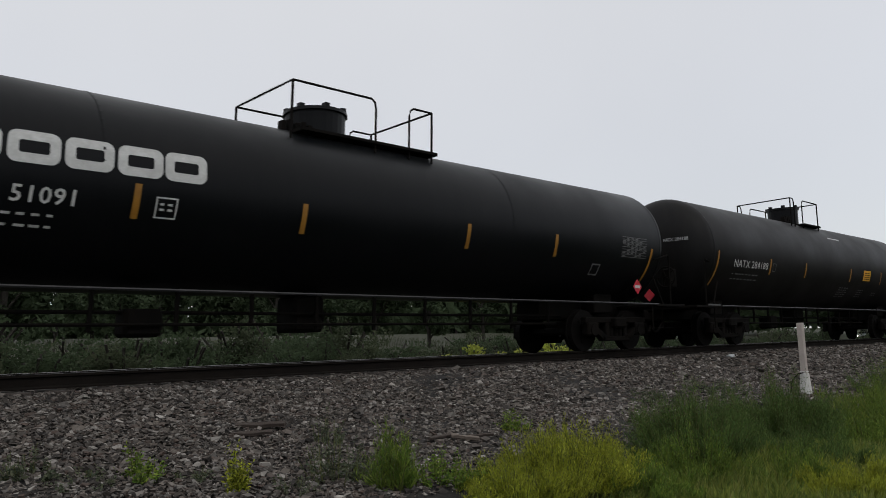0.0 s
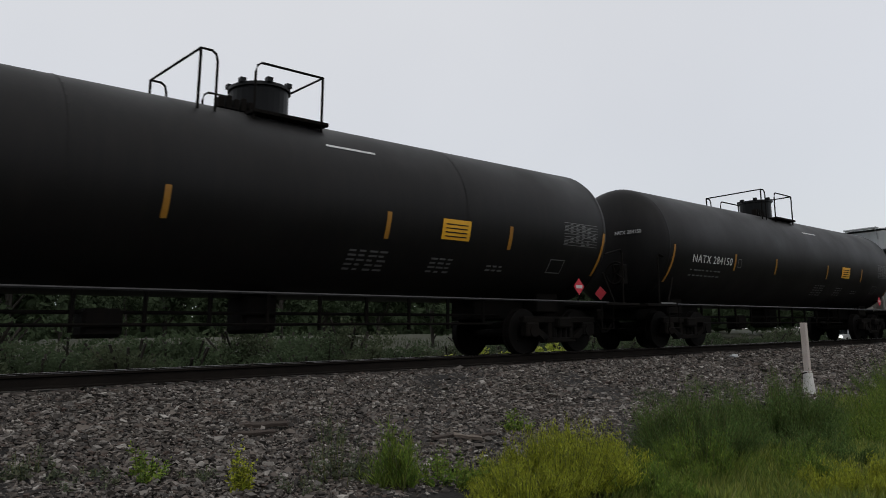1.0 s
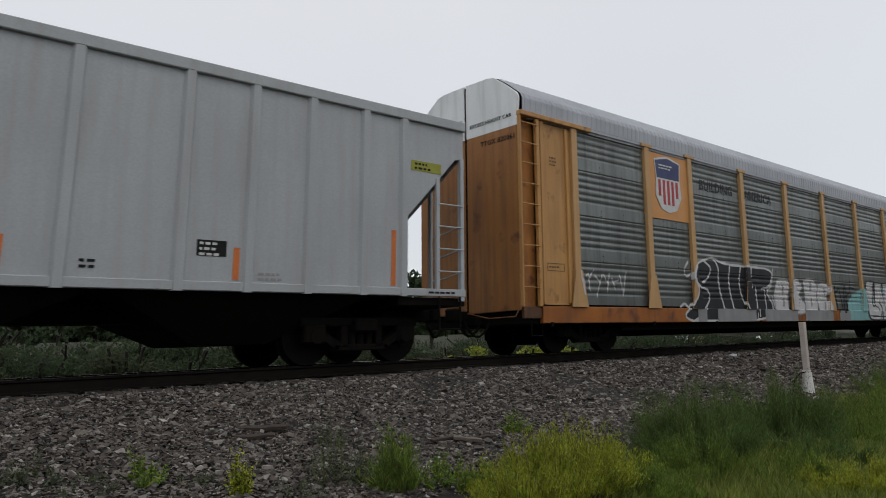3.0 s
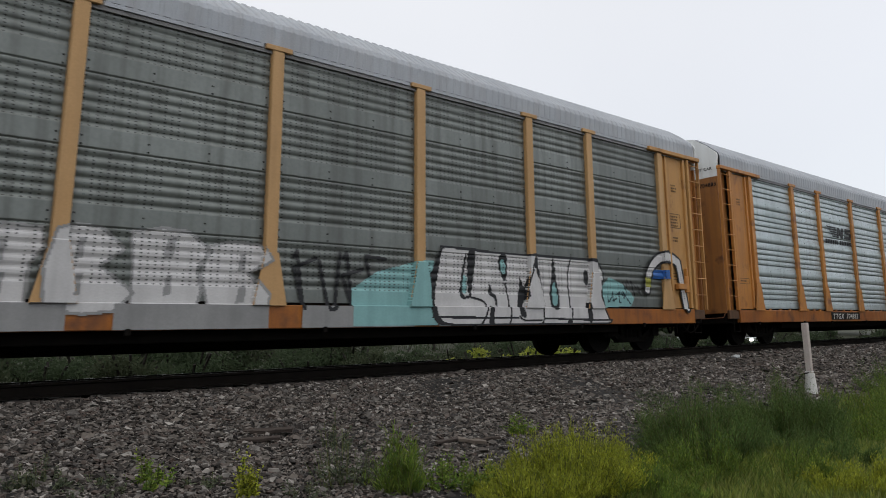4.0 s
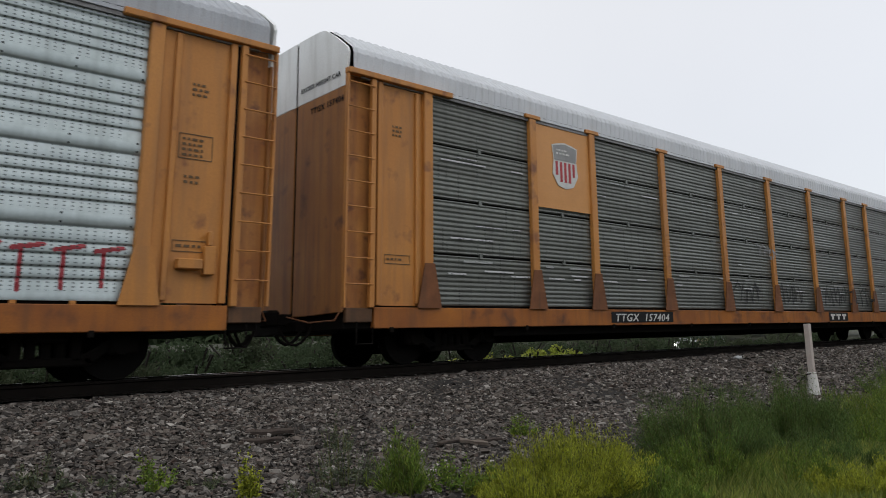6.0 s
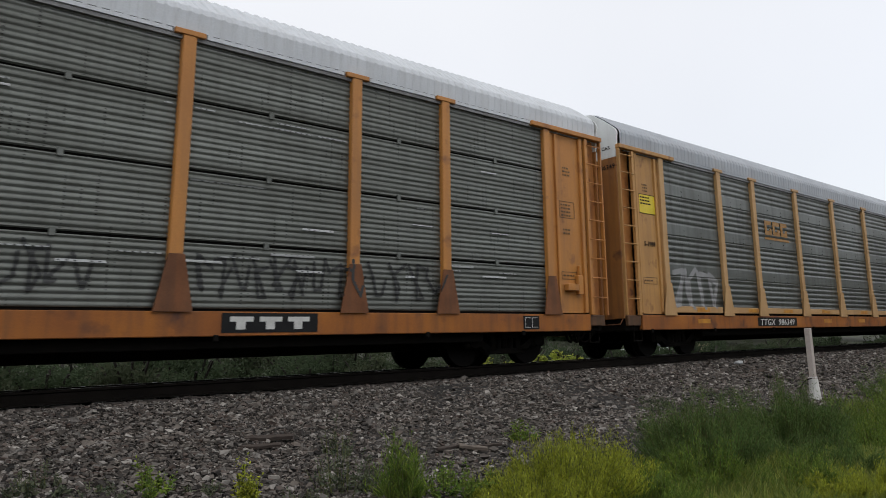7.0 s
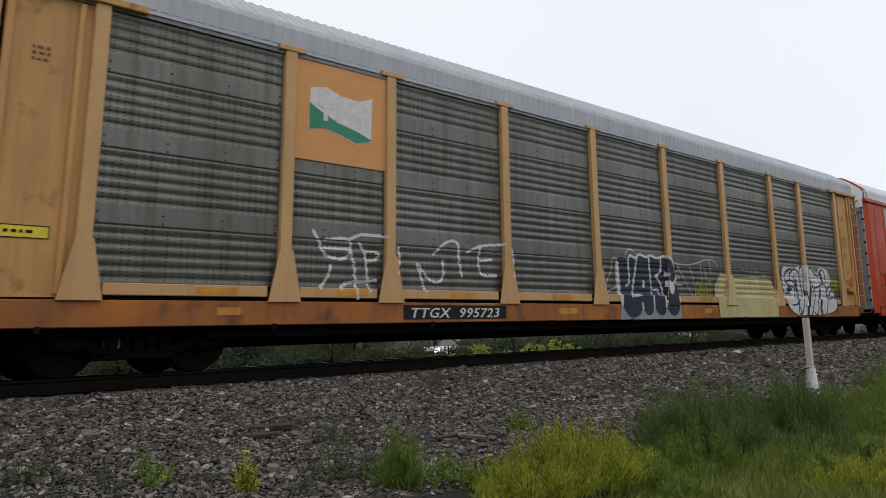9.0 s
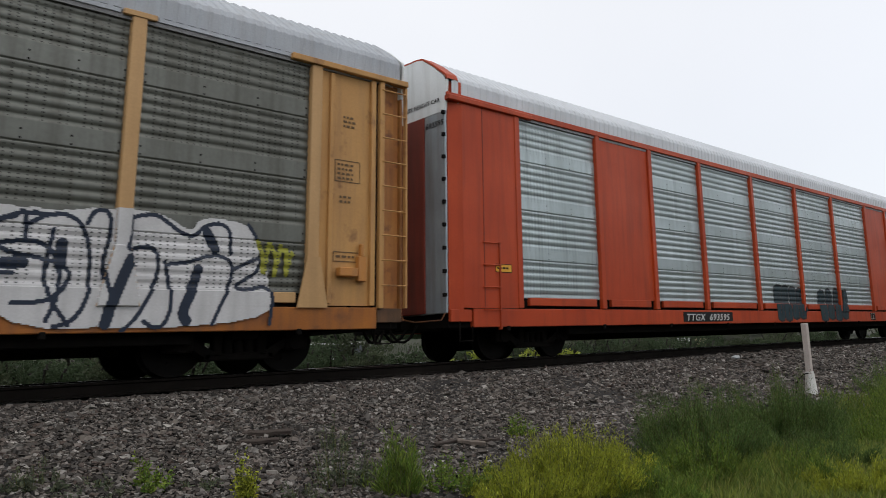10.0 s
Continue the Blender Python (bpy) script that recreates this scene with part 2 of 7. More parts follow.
def tube(bm, points, r=0.02, sides=6):
    """A round bar along a line of points."""
    pts = [Vector(p) for p in points]
    rings = []
    for i, p in enumerate(pts):
        d = (pts[min(i + 1, len(pts) - 1)] - pts[max(i - 1, 0)]).normalized()
        a = d.cross(Vector((0, 0, 1)) if abs(d.z) < 0.9 else Vector((1, 0, 0))).normalized()
        b = d.cross(a)
        rings.append([bm.verts.new(p + r * (math.cos(k * math.tau / sides) * a + math.sin(k * math.tau / sides) * b)) for k in range(sides)])
    for u, v in zip(rings, rings[1:]):
        for k in range(sides):
            bm.faces.new((u[k], u[(k + 1) % sides], v[(k + 1) % sides], v[k]))
    bm.faces.new(rings[0])
    bm.faces.new(list(reversed(rings[-1])))


def disc(bm, x, y0, y1, z, r, sides=24):
    """A cylinder with its axis along y."""
    bmesh.ops.create_cone(bm, cap_ends=True, segments=sides, radius1=r, radius2=r, depth=abs(y1 - y0),
                          matrix=Matrix.LocRotScale((x, (y0 + y1) / 2, z), Euler((radians(90), 0, 0)), None))


def sheet(name, poly, y, mat, parent, label="", thick=0.004):
    """A flat shape in the side of a car: points (x, z) at y, facing the near side."""
    bm = bmesh.new()
    f = bm.faces.new([bm.verts.new((x, y, z)) for x, z in poly])
    e = bmesh.ops.extrude_face_region(bm, geom=[f])
    bmesh.ops.translate(bm, verts=[v for v in e["geom"] if isinstance(v, bmesh.types.BMVert)], vec=(0, -thick, 0))
    bmesh.ops.recalc_face_normals(bm, faces=bm.faces)
    return part(name, bm, mat, parent, label)


def patch(name, x0, x1, z0, z1, y, mat, parent, label="", thick=0.004):
    return part(name, boxes((x0, x1, y - thick, y, z0, z1)), mat, parent, label)


def words(text, x, z, y, size, mat, parent, squeeze=1.0, name="lettering", label="", slant=0.0, bold=0.012):
    """Painted letters on the near side of a car, starting at x with their foot at z."""
    cu = bpy.data.curves.new(name, "FONT")
    cu.body, cu.size, cu.extrude, cu.offset = text, size, 0.002, size * bold
    cu.resolution_u, cu.space_character, cu.shear = 2, 1.1, slant
    cu.materials.append(mat)
    ob = new(name, cu)
    ob.parent = parent
    ob.matrix_local = pose(x, y - 0.004, z, 90, 0, 0) @ Matrix.Diagonal((squeeze, 1, 1, 1))
    if label:
        tagged(ob, label)
    return ob


def thing(name, label, category, group="", kind=""):
    return tagged(new(name), label, category, group, kind)


# ---- the ground, the ballast and the track ----
CENTRE = 11.35          # middle of the track
SPEED = 20.78           # metres a second, towards -x
SIDE = -1.52            # near side of the cars, from the middle of the track
PROFILE_Y = (-60, -3, 3.2, 4.6, 6.2, 9.35, 9.9, 10.4, 12.3, 12.9, 14.6, 17, 24, 36, 60, 120, 3000)
PROFILE_Z = (-1.7, -1.5, -1.40, -1.28, -1.02, -0.36, -0.255, -0.235, -0.235, -0.30, -0.85, -1.1, -0.9, -0.6, 1.7, 3.4, 3.6)


def ground_z(x, y):
    return float(np.interp(y, PROFILE_Y, PROFILE_Z))


GROUND = material("earth_and_grass", (0.022, 0.03, 0.011), (0.036, 0.036, 0.018), rough=0.95, scale=0.35, fine=5, bump=0.8, grain=0.6)
# shade between the stones is put into the near-black bed colour
BED = material("ballast_bed_gap_shade", (0.016, 0.014, 0.012), (0.009, 0.008, 0.007), rough=0.95, scale=14, fine=30, bump=1.0, grain=0.5)
ys = sorted(set([-3000, -60, -20, -8] + [round(-3 + 0.35 * i, 3) for i in range(60)] + list(PROFILE_Y)[5:] + [20, 30, 70, 300, 1000]))
xs = [-3000, -600, -120, -50, -25] + [-12 + 0.6 * i for i in range(100)] + [55, 70, 100, 180, 400, 1000, 3000]
gv, gf = [], []
for x in xs:
    for y in ys:
        gv.append((x, y, ground_z(x, y) + (0.05 * noise.noise((x * 0.5, y * 0.5, 0)) if not 9.6 < y < 13 else 0)))
for i in range(len(xs) - 1):
    for j in range(len(ys) - 1):
        a = i * len(ys) + j
        gf.append((a, a + len(ys), a + len(ys) + 1, a + 1))
ground = tagged(raw("ground", gv, gf, GROUND, smooth=True), "grassy earth falling away from the railway line", "ground", kind="structure")
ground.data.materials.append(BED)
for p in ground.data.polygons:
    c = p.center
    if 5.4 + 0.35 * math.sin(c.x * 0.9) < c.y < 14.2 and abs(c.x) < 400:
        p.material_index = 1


def rail(y):
    """A flat-bottomed rail: head, web and foot."""
    prof = [(-0.075, -0.185), (0.075, -0.185), (0.075, -0.172), (0.012, -0.15), (0.010, -0.05), (0.037, -0.035), (0.036, -0.006),
            (0.028, 0.0), (-0.028, 0.0), (-0.036, -0.006), (-0.037, -0.035), (-0.010, -0.05), (-0.012, -0.15), (-0.075, -0.172)]
    stops = [-400, -60] + [-30 + 6 * i for i in range(20)] + [120, 400, 1200]
    v = [(x, y + p, z) for x in stops for p, z in prof]
    n = len(prof)
    f = [(i * n + k, i * n + (k + 1) % n, (i + 1) * n + (k + 1) % n, (i + 1) * n + k) for i in range(len(stops) - 1) for k in range(n)]
    ob = tagged(new("rail"), "rusty steel rail with a bright worn head", "rail", "rails of the track")
    raw("rail_web", v, [q for i, q in enumerate(f) if i % n not in (5, 6, 7, 8, 9, 10)], RAILSIDE, ob)
    tagged(raw("rail_head", v, [q for i, q in enumerate(f) if i % n in (5, 9, 10)], RAILSIDE, ob), "dark rusty flank of the head")
    tagged(raw("running_surface", v, [q for i, q in enumerate(f) if i % n in (6, 7, 8)], STEEL, ob), "bright worn running surface")


rail(CENTRE - 0.755)
rail(CENTRE + 0.755)
TIE = material("creosoted_sleeper", (0.06, 0.048, 0.04), (0.04, 0.032, 0.028), rough=0.9, scale=3, fine=30, bump=0.6, rand=0.4, stretch=(1, 0.2, 1))
tie_mesh = None
for i in range(110):
    x = -8 + 0.53 * i + random.uniform(-0.03, 0.03)
    if tie_mesh is None:
        t_ob = part("sleeper", boxes((-0.115, 0.115, -1.3, 1.3, -0.37, -0.19), bevel=0.012), TIE)
        tie_mesh = t_ob.data
    else:
        t_ob = new("sleeper", tie_mesh)
    t_ob.matrix_world = pose(x, CENTRE + random.uniform(-0.03, 0.03), -0.012, 0, 0, random.uniform(-0.8, 0.8))
    tagged(t_ob, "dark creosoted timber sleeper bedded in ballast", "sleeper", "sleepers under the track")


# ---- railway cars ----
def wheelset(parent, x):
    bm = bmesh.new()
    for s in (-1, 1):
        disc(bm, 0, s * 0.69, s * 0.82, 0, 0.455, 28)
        disc(bm, 0, s * 0.66, s * 0.69, 0, 0.485, 28)
        disc(bm, 0, s * 0.80, s * 0.90, 0, 0.10, 12)
        for k in range(3):
            a = k * math.tau / 3
            box(bm, 0.25 * math.cos(a) - 0.03, 0.25 * math.cos(a) + 0.03, s * 0.815, s * 0.835, 0.25 * math.sin(a) - 0.03, 0.25 * math.sin(a) + 0.03)
    disc(bm, 0, -0.9, 0.9, 0, 0.085, 12)
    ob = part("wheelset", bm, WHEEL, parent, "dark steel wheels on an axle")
    ob.matrix_local = pose(x, 0, 0.455)
    ROLLING.append((ob, x))
    return ob


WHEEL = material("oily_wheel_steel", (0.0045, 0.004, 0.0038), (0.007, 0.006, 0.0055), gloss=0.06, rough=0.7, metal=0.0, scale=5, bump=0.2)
ROLLING, CARS = [], []


def bogie(car, x):
    bm = bmesh.new()
    for s in (-1, 1):
        y0, y1 = s * 0.93, s * 1.08
        # side frame: arched top bar, tension bar below, pedestals over the axles, springs
        box(bm, -1.18, 1.18, y0, y1, 0.60, 0.74, 0.02)
        box(bm, -0.55, 0.55, y0, y1, 0.20, 0.31, 0.02)
        for k in (-1, 1):
            box(bm, k * 0.72, k * 1.12, y0 - 0.01 * s, y1 + 0.03 * s, 0.33, 0.62, 0.03)
            box(bm, k * 0.28, k * 0.42, y0, y1, 0.25, 0.62, 0.02)
            v = [bm.verts.new(p) for p in ((k * 0.5, y0, 0.22), (k * 0.8, y0, 0.42), (k * 0.8, y0, 0.55), (k * 0.4, y0, 0.33),
                                           (k * 0.5, y1, 0.22), (k * 0.8, y1, 0.42), (k * 0.8, y1, 0.55), (k * 0.4, y1, 0.33))]
            for f in ((0, 1, 2, 3), (7, 6, 5, 4), (0, 4, 5, 1), (1, 5, 6, 2), (2, 6, 7, 3), (3, 7, 4, 0)):
                bm.faces.new([v[i] for i in f])
            disc(bm, k * 0.9, y0, y1 + 0.05 * s, 0.455, 0.13, 14)
        for k in (-0.17, 0, 0.17):
            bmesh.ops.create_cone(bm, cap_ends=True, segments=10, radius1=0.07, radius2=0.07, depth=0.28,
                                  matrix=Matrix.Translation((k, (y0 + y1) / 2, 0.45)))
    box(bm, -0.22, 0.22, -1.2, 1.2, 0.50, 0.72, 0.03)
    bmesh.ops.recalc_face_normals(bm, faces=bm.faces)
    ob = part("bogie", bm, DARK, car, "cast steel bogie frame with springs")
    ob.matrix_local = pose(x, 0, 0)
    wheelset(ob, -0.9), wheelset(ob, 0.9)
    return ob


def coupler(car, x, way):
    bm = bmesh.new()
    box(bm, x, x + way * 0.42, -0.09, 0.09, 0.72, 0.92, 0.02)
    box(bm, x + way * 0.28, x + way * 0.52, -0.17, 0.14, 0.70, 0.98, 0.04)
    part("coupler", bm, DARK, car, "cast steel knuckle coupler")
    bm = bmesh.new()
    tube(bm, [(x + way * 0.42 * u, -0.35 + 0.1 * u, 0.62 - 0.75 * u * (1 - u) - 0.05 * u) for u in (0, 0.2, 0.4, 0.6, 0.8, 1)], 0.03)
    part("air_hose", bm, DARK, car, "black rubber brake hose")


def tick(car, x, z, y, w=0.16, rows=2, mat=None, n=6):
    """A block of small unreadable writing as plain bars."""
    bm = bmesh.new()
    rng = random.Random(int(x * 100 + z * 1000))
    for r in range(rows):
        u = x
        for k in range(n):
            d = rng.uniform(0.4, 1.0) * w
            box(bm, u, u + d, y - 0.004, y, z - r * 0.075 - 0.035, z - r * 0.075)
            u += d + 0.03
    tagged(part("small_writing", bm, mat or WHITE, car, "rows of small stencilled marks"), kind="stuff")


ROOF_Y = (-1.50, -1.50, -1.46, -1.14, -0.84, -0.66, 0.0, 0.66, 0.84, 1.14, 1.46, 1.50, 1.50)
ROOF_Z = (4.86, 5.16, 5.26, 5.53, 5.74, 5.775, 5.79, 5.775, 5.74, 5.53, 5.26, 5.16, 4.86)
POSTS = (1.78, 4.62, 6.61, 9.46, 12.33, 15.21, 18.11, 21.03, 23.03, 25.88)
LONG = 27.74


def wobble(x, z):
    return 0.0035 * noise.noise((x * 1.3, z * 2.1, 0.5))


SEAM, PITCH = 3.89, 0.995          # height of the upper seam between the sheets, and of one sheet
SCREEN_FOOT, SCREEN_TOP = 0.985, 4.745


def screen_profile(z0, z1, kind):
    """Depth and height of stacked sheets. ribbed: a flat band at the foot and five soft ribs; grooved: a swollen band and four narrow
    grooves; fine: close ribs, and an open gap between the sheets."""
    prof = []
    for k in (3, 2, 1, 0):
        b, h = SEAM - PITCH * k, PITCH
        if kind == "grooved":
            prof += [(0.02, b), (0.0, b + 0.012), (-0.012, b + 0.04), (-0.018, b + 0.10), (-0.012, b + 0.16), (0.0, b + 0.19)]
            for u in (0.33, 0.48, 0.64, 0.79):
                c = b + u * h
                prof += [(0.0, c - 0.034), (0.019, c - 0.013), (0.022, c + 0.012), (0.002, c + 0.024), (0.0, c + 0.034)]
            prof += [(0.0, b + h - 0.012)]
        elif kind == "ribbed":
            flat = h * 0.27
            d = (h - flat - 0.02) / 5
            prof += [(0.022, b), (0.0, b + 0.009), (0.0, b + 0.03), (0.0, b + flat * 0.85), (0.0, b + flat)]
            for r in range(5):
                c = b + flat + d * r
                prof += [(0.0, c + d * 0.10), (0.014, c + d * 0.24), (0.021, c + d * 0.38), (0.014, c + d * 0.56), (0.0, c + d * 0.76), (0.0, c + d * 0.98)]
            prof += [(0.0, b + h - 0.012)]
        else:
            prof += [(0.07, b - 0.022), (0.07, b + 0.018), (0.0, b + 0.022)]
            d = (h - 0.05) / 11
            for r in range(11):
                c = b + 0.026 + d * r
                deep = (0.017, 0.012, 0.015)[r % 3]
                prof += [(0.0, c + d * 0.12), (deep * 0.7, c + d * 0.26), (deep, c + d * 0.40), (deep * 0.7, c + d * 0.56), (0.0, c + d * 0.74)]
            prof += [(0.0, b + h - 0.026)]
    depth, height = [p[0] for p in prof], [p[1] for p in prof]
    cut = lambda z: (float(np.interp(z, height, depth)), z)
    return [cut(z0)] + [p for p in prof if z0 + 0.002 < p[1] < z1 - 0.002] + [cut(z1)]


def corrugated(name, x0, x1, z0, z1, kind, mat, parent, y=SIDE + 0.06):
    """One bay of side screen."""
    prof = screen_profile(z0, z1, kind)
    steps = max(2, int((x1 - x0) / 0.35)) if name == "screen_panel" else 20
    v, f = [], []
    for i in range(steps + 1):
        x = x0 + (x1 - x0) * i / steps
        for d, z in prof:
            v.append((x, y + d + wobble(x, z), z))
    n = len(prof)
    for i in range(steps):
        for k in range(n - 1):
            f.append((i * n + k, (i + 1) * n + k, (i + 1) * n + k + 1, i * n + k + 1))
    ob = raw(name, v, f, mat, parent, smooth=True)
    if name != "screen_panel":
        return ob
    if kind != "fine":
        bm = bmesh.new()
        for k in range(4):
            x = x0 + (x1 - x0) * (0.03 + 0.94 * k / 3)
            for s in range(3):
                for z in (SEAM - PITCH * s + 0.045, SEAM - PITCH * s + 0.155):
                    box(bm, x - 0.011, x + 0.011, y - (0.022 if kind == "grooved" else 0.008), y + 0.004, z - 0.01, z + 0.01)
        tagged(part("bolt_head", bm, DARK, parent), kind="stuff")
    else:
        xm = x0 + (x1 - x0) * 0.47
        for s in range(3):
            z = SEAM - PITCH * s
            # solid strip at the back of the recess paints the interior's shade
            part("open_seam", boxes((x0, x1, y + 0.045, y + 0.066, z - 0.02, z + 0.016)), DARK, parent, "dark strip painting the shade inside the seam")
            part("clip", boxes((xm - 0.04, xm + 0.04, y - 0.02, y + 0.01, z - 0.06, z + 0.05), bevel=0.004), mat, parent, "small grey clip over the seam")
    return ob


def roof_sheet(car, mat, x0=0.14, x1=LONG - 0.14, rise=0.0):
    v, f = [], []
    stops = []
    x = x0
    while x < x1:
        stops += [(x, 0), (x + 0.06, 0), (x + 0.085, 0.017), (x + 0.125, 0.017), (x + 0.15, 0)]
        x += 0.175
    stops.append((x1, 0))
    n = len(ROOF_Y)
    for x, d in stops:
        for k in range(n):
            ny, nz = (ROOF_Y[k], ROOF_Z[k] - 4.9)
            q = math.hypot(ny, nz * 1.5) or 1
            v.append((x, ROOF_Y[k] + d * ny / q * (0 if k in (0, n - 1) else 1), ROOF_Z[k] + rise + d * nz * 1.5 / q * (0 if k in (0, n - 1) else 1)))
    for i in range(len(stops) - 1):
        for k in range(n - 1):
            f.append((i * n + k, i * n + k + 1, (i + 1) * n + k + 1, (i + 1) * n + k))
    ob = raw("roof", v, f, mat, car)
    tagged(ob, "corrugated galvanised roof sheeting")
    return ob


def end_wall(car, x, way, low, high, split=4.58, near=None):
    """End doors of a rack car: lower and upper part with the gap of the two leaves."""
    for s in (-1, 1):
        bm = boxes((x, x + way * 0.05, s * 0.03, s * 1.44, 0.86, split), bevel=0.012)
        part("end_door", bm, near if near and s < 0 else low, car, "folding end door leaf")
        bm = bmesh.new()
        pts = [(s * 0.03, split), (s * 1.44, split)] + [(s * abs(a), b - 0.01) for a, b in zip(ROOF_Y[1:6], ROOF_Z[1:6])] + [(s * 0.03, 5.775)]
        fr = [bm.verts.new((x, a, b)) for a, b in pts]
        bk = [bm.verts.new((x + way * 0.05, a, b)) for a, b in pts]
        bm.faces.new(fr), bm.faces.new(bk)
        for i in range(len(pts)):
            j = (i + 1) % len(pts)
            bm.faces.new((fr[i], fr[j], bk[j], bk[i]))
        bmesh.ops.recalc_face_normals(bm, faces=bm.faces)
        part("end_cap", bm, high, car, "pale top panel of the end door")
    # dark strip between the leaves, in place of the gap's own shade
    part("door_gap", boxes((x + way * 0.02, x + way * 0.06, -0.06, 0.06, 0.9, 5.74)), DARK, car)


def rack_car(name, label, s0, panel, sign="TTGX", kind="ribbed", chord=False, paint=None, sill=None, cap=None, roof=None, solid=(), posts=POSTS, gussets=True, ladder=True, door=None, post=None, foot=None):
    paint, sill, cap, roof = paint or ORANGE, sill or ORANGESILL, cap or WHITECAP, roof or ROOF
    car = thing(name, label, "railway car", "cars of the freight train")
    CARS.append((car, s0))
    post, foot = post or paint, foot or post or paint
    # underframe
    part("side_sill", boxes((0.62, LONG - 0.62, SIDE, SIDE + 0.10, 0.60, 0.94), (0.62, LONG - 0.62, -SIDE - 0.10, -SIDE, 0.60, 0.94), bevel=0.01), sill, car,
         "stained orange side sill")
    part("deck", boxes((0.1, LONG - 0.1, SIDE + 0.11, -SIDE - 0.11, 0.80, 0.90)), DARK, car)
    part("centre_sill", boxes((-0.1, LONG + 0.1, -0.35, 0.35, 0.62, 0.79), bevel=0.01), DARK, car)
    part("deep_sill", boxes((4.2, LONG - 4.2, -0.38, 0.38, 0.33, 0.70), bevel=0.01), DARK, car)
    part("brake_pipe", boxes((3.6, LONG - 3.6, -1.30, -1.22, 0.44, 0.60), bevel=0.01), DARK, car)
    foot_z = 1.15 if chord else SCREEN_FOOT
    for a, b in zip(posts, posts[1:]):
        # dark strip over the sill, standing in for the shade of the gap
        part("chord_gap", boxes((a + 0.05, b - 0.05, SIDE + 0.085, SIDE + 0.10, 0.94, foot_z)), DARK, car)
        if chord:
            part("bottom_chord", boxes((a + 0.27, b - 0.27, SIDE + 0.0, SIDE + 0.08, 1.0, 1.155), bevel=0.008), post, car)
        elif kind == "grooved":
            for k in range(3):
                x = a + (b - a) * (0.27 + 0.23 * k)
                part("screen_tab", boxes((x - 0.035, x + 0.035, SIDE + 0.03, SIDE + 0.075, 0.944, 0.985)), post, car)
    part("eave_rail", boxes((0.3, LONG - 0.3, SIDE + 0.02, SIDE + 0.08, 4.74, 4.88), (0.3, LONG - 0.3, -SIDE - 0.08, -SIDE - 0.02, 4.74, 4.88)), EAVE, car, "dark grey flashing under the roof")
    for a, b in zip(posts, posts[1:]):
        part("eave_bar", boxes((a + 0.26, b - 0.26, SIDE + 0.0, SIDE + 0.018, 4.80, 4.86), bevel=0.004), roof, car)
    # far side closed by one plain screen
    corrugated("far_screen", 0.3, LONG - 0.3, SCREEN_FOOT, 4.80, "ribbed", panel, car, y=1.44)
    for i, (a, b) in enumerate(zip(posts, posts[1:])):
        if i in solid:
            part("solid_panel", boxes((a + 0.07, b - 0.07, SIDE + 0.03, SIDE + 0.07, foot_z, SCREEN_TOP)), paint, car)
        else:
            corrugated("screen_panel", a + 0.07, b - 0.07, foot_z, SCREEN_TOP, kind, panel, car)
    for i, x in enumerate(posts):
        w0 = 0.10 if gussets else 0.075
        bm = boxes((x - w0, x + w0, SIDE - 0.02, SIDE + 0.08, 0.95, 4.80), bevel=0.012)
        part("post", bm, post, car)
        if not gussets:
            continue
        w1 = 0.25
        sheet("gusset", [(x - w1 - 0.02, 0.93), (x + w1 + 0.02, 0.93), (x + w1, 1.03), (x + w0 + 0.01, 1.70), (x - w0 - 0.01, 1.70), (x - w1, 1.03)], SIDE - 0.022, foot, car, thick=0.02)
        part("post_cap", boxes((x - 0.23, x + 0.23, SIDE - 0.035, SIDE + 0.02, 4.79, 4.87), bevel=0.008), post, car)
    # end bays: door panel, ladder, header
    for e in (0, 1):
        m = (lambda x: x) if e == 0 else (lambda x: LONG - x)
        X = lambda a, b: (min(m(a), m(b)), max(m(a), m(b)))
        part("end_panel", boxes((*X(0.62, 1.75), SIDE + 0.06, SIDE + 0.12, 0.97, 4.76)), paint, car)
        bm = boxes((*X(0.66, 0.76), SIDE + 0.0, SIDE + 0.07, 0.97, 4.76), (*X(1.50, 1.58), SIDE + 0.01, SIDE + 0.07, 1.0, 4.72), bevel=0.01)
        part("door_stile", bm, paint, car)
        part("corner_sheet", boxes((*X(0.05, 0.60), SIDE + 0.16, SIDE + 0.20, 0.90, 4.80)), RUSTY if paint is not RED else RED, car)
        # dark strip set in the slot beside the ladder to paint its shade
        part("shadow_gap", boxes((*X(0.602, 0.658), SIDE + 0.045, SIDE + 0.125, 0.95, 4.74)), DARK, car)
        part("header", boxes((*X(0.0, 2.35), SIDE - 0.06, SIDE + 0.07, 4.765, 4.865), bevel=0.012), paint, car)
        stiles, count, u0, u1 = (((0.0, 0.045), (0.50, 0.60)), 9, 0.03, 0.55) if ladder else (((1.30, 1.34),), 4, 0.85, 1.32)
        for a, b in stiles:
            part("ladder_stile", boxes((*X(a, b), SIDE - 0.03, SIDE + 0.05, 0.55 if not ladder else 0.93, 4.76 if ladder else 2.2), bevel=0.008), paint, car)
        for k in range(count):
            bm = bmesh.new()
            z = (1.30 if ladder else 0.92) + k * 0.415
            tube(bm, [(m(u0), SIDE - 0.035, z), (m(u1), SIDE - 0.035, z)], 0.013, 6)
            part("ladder_rung", bm, paint, car)
        end_wall(car, m(0.02), 1 if e == 0 else -1, RED if paint is RED else ENDDOOR, cap, near=door)
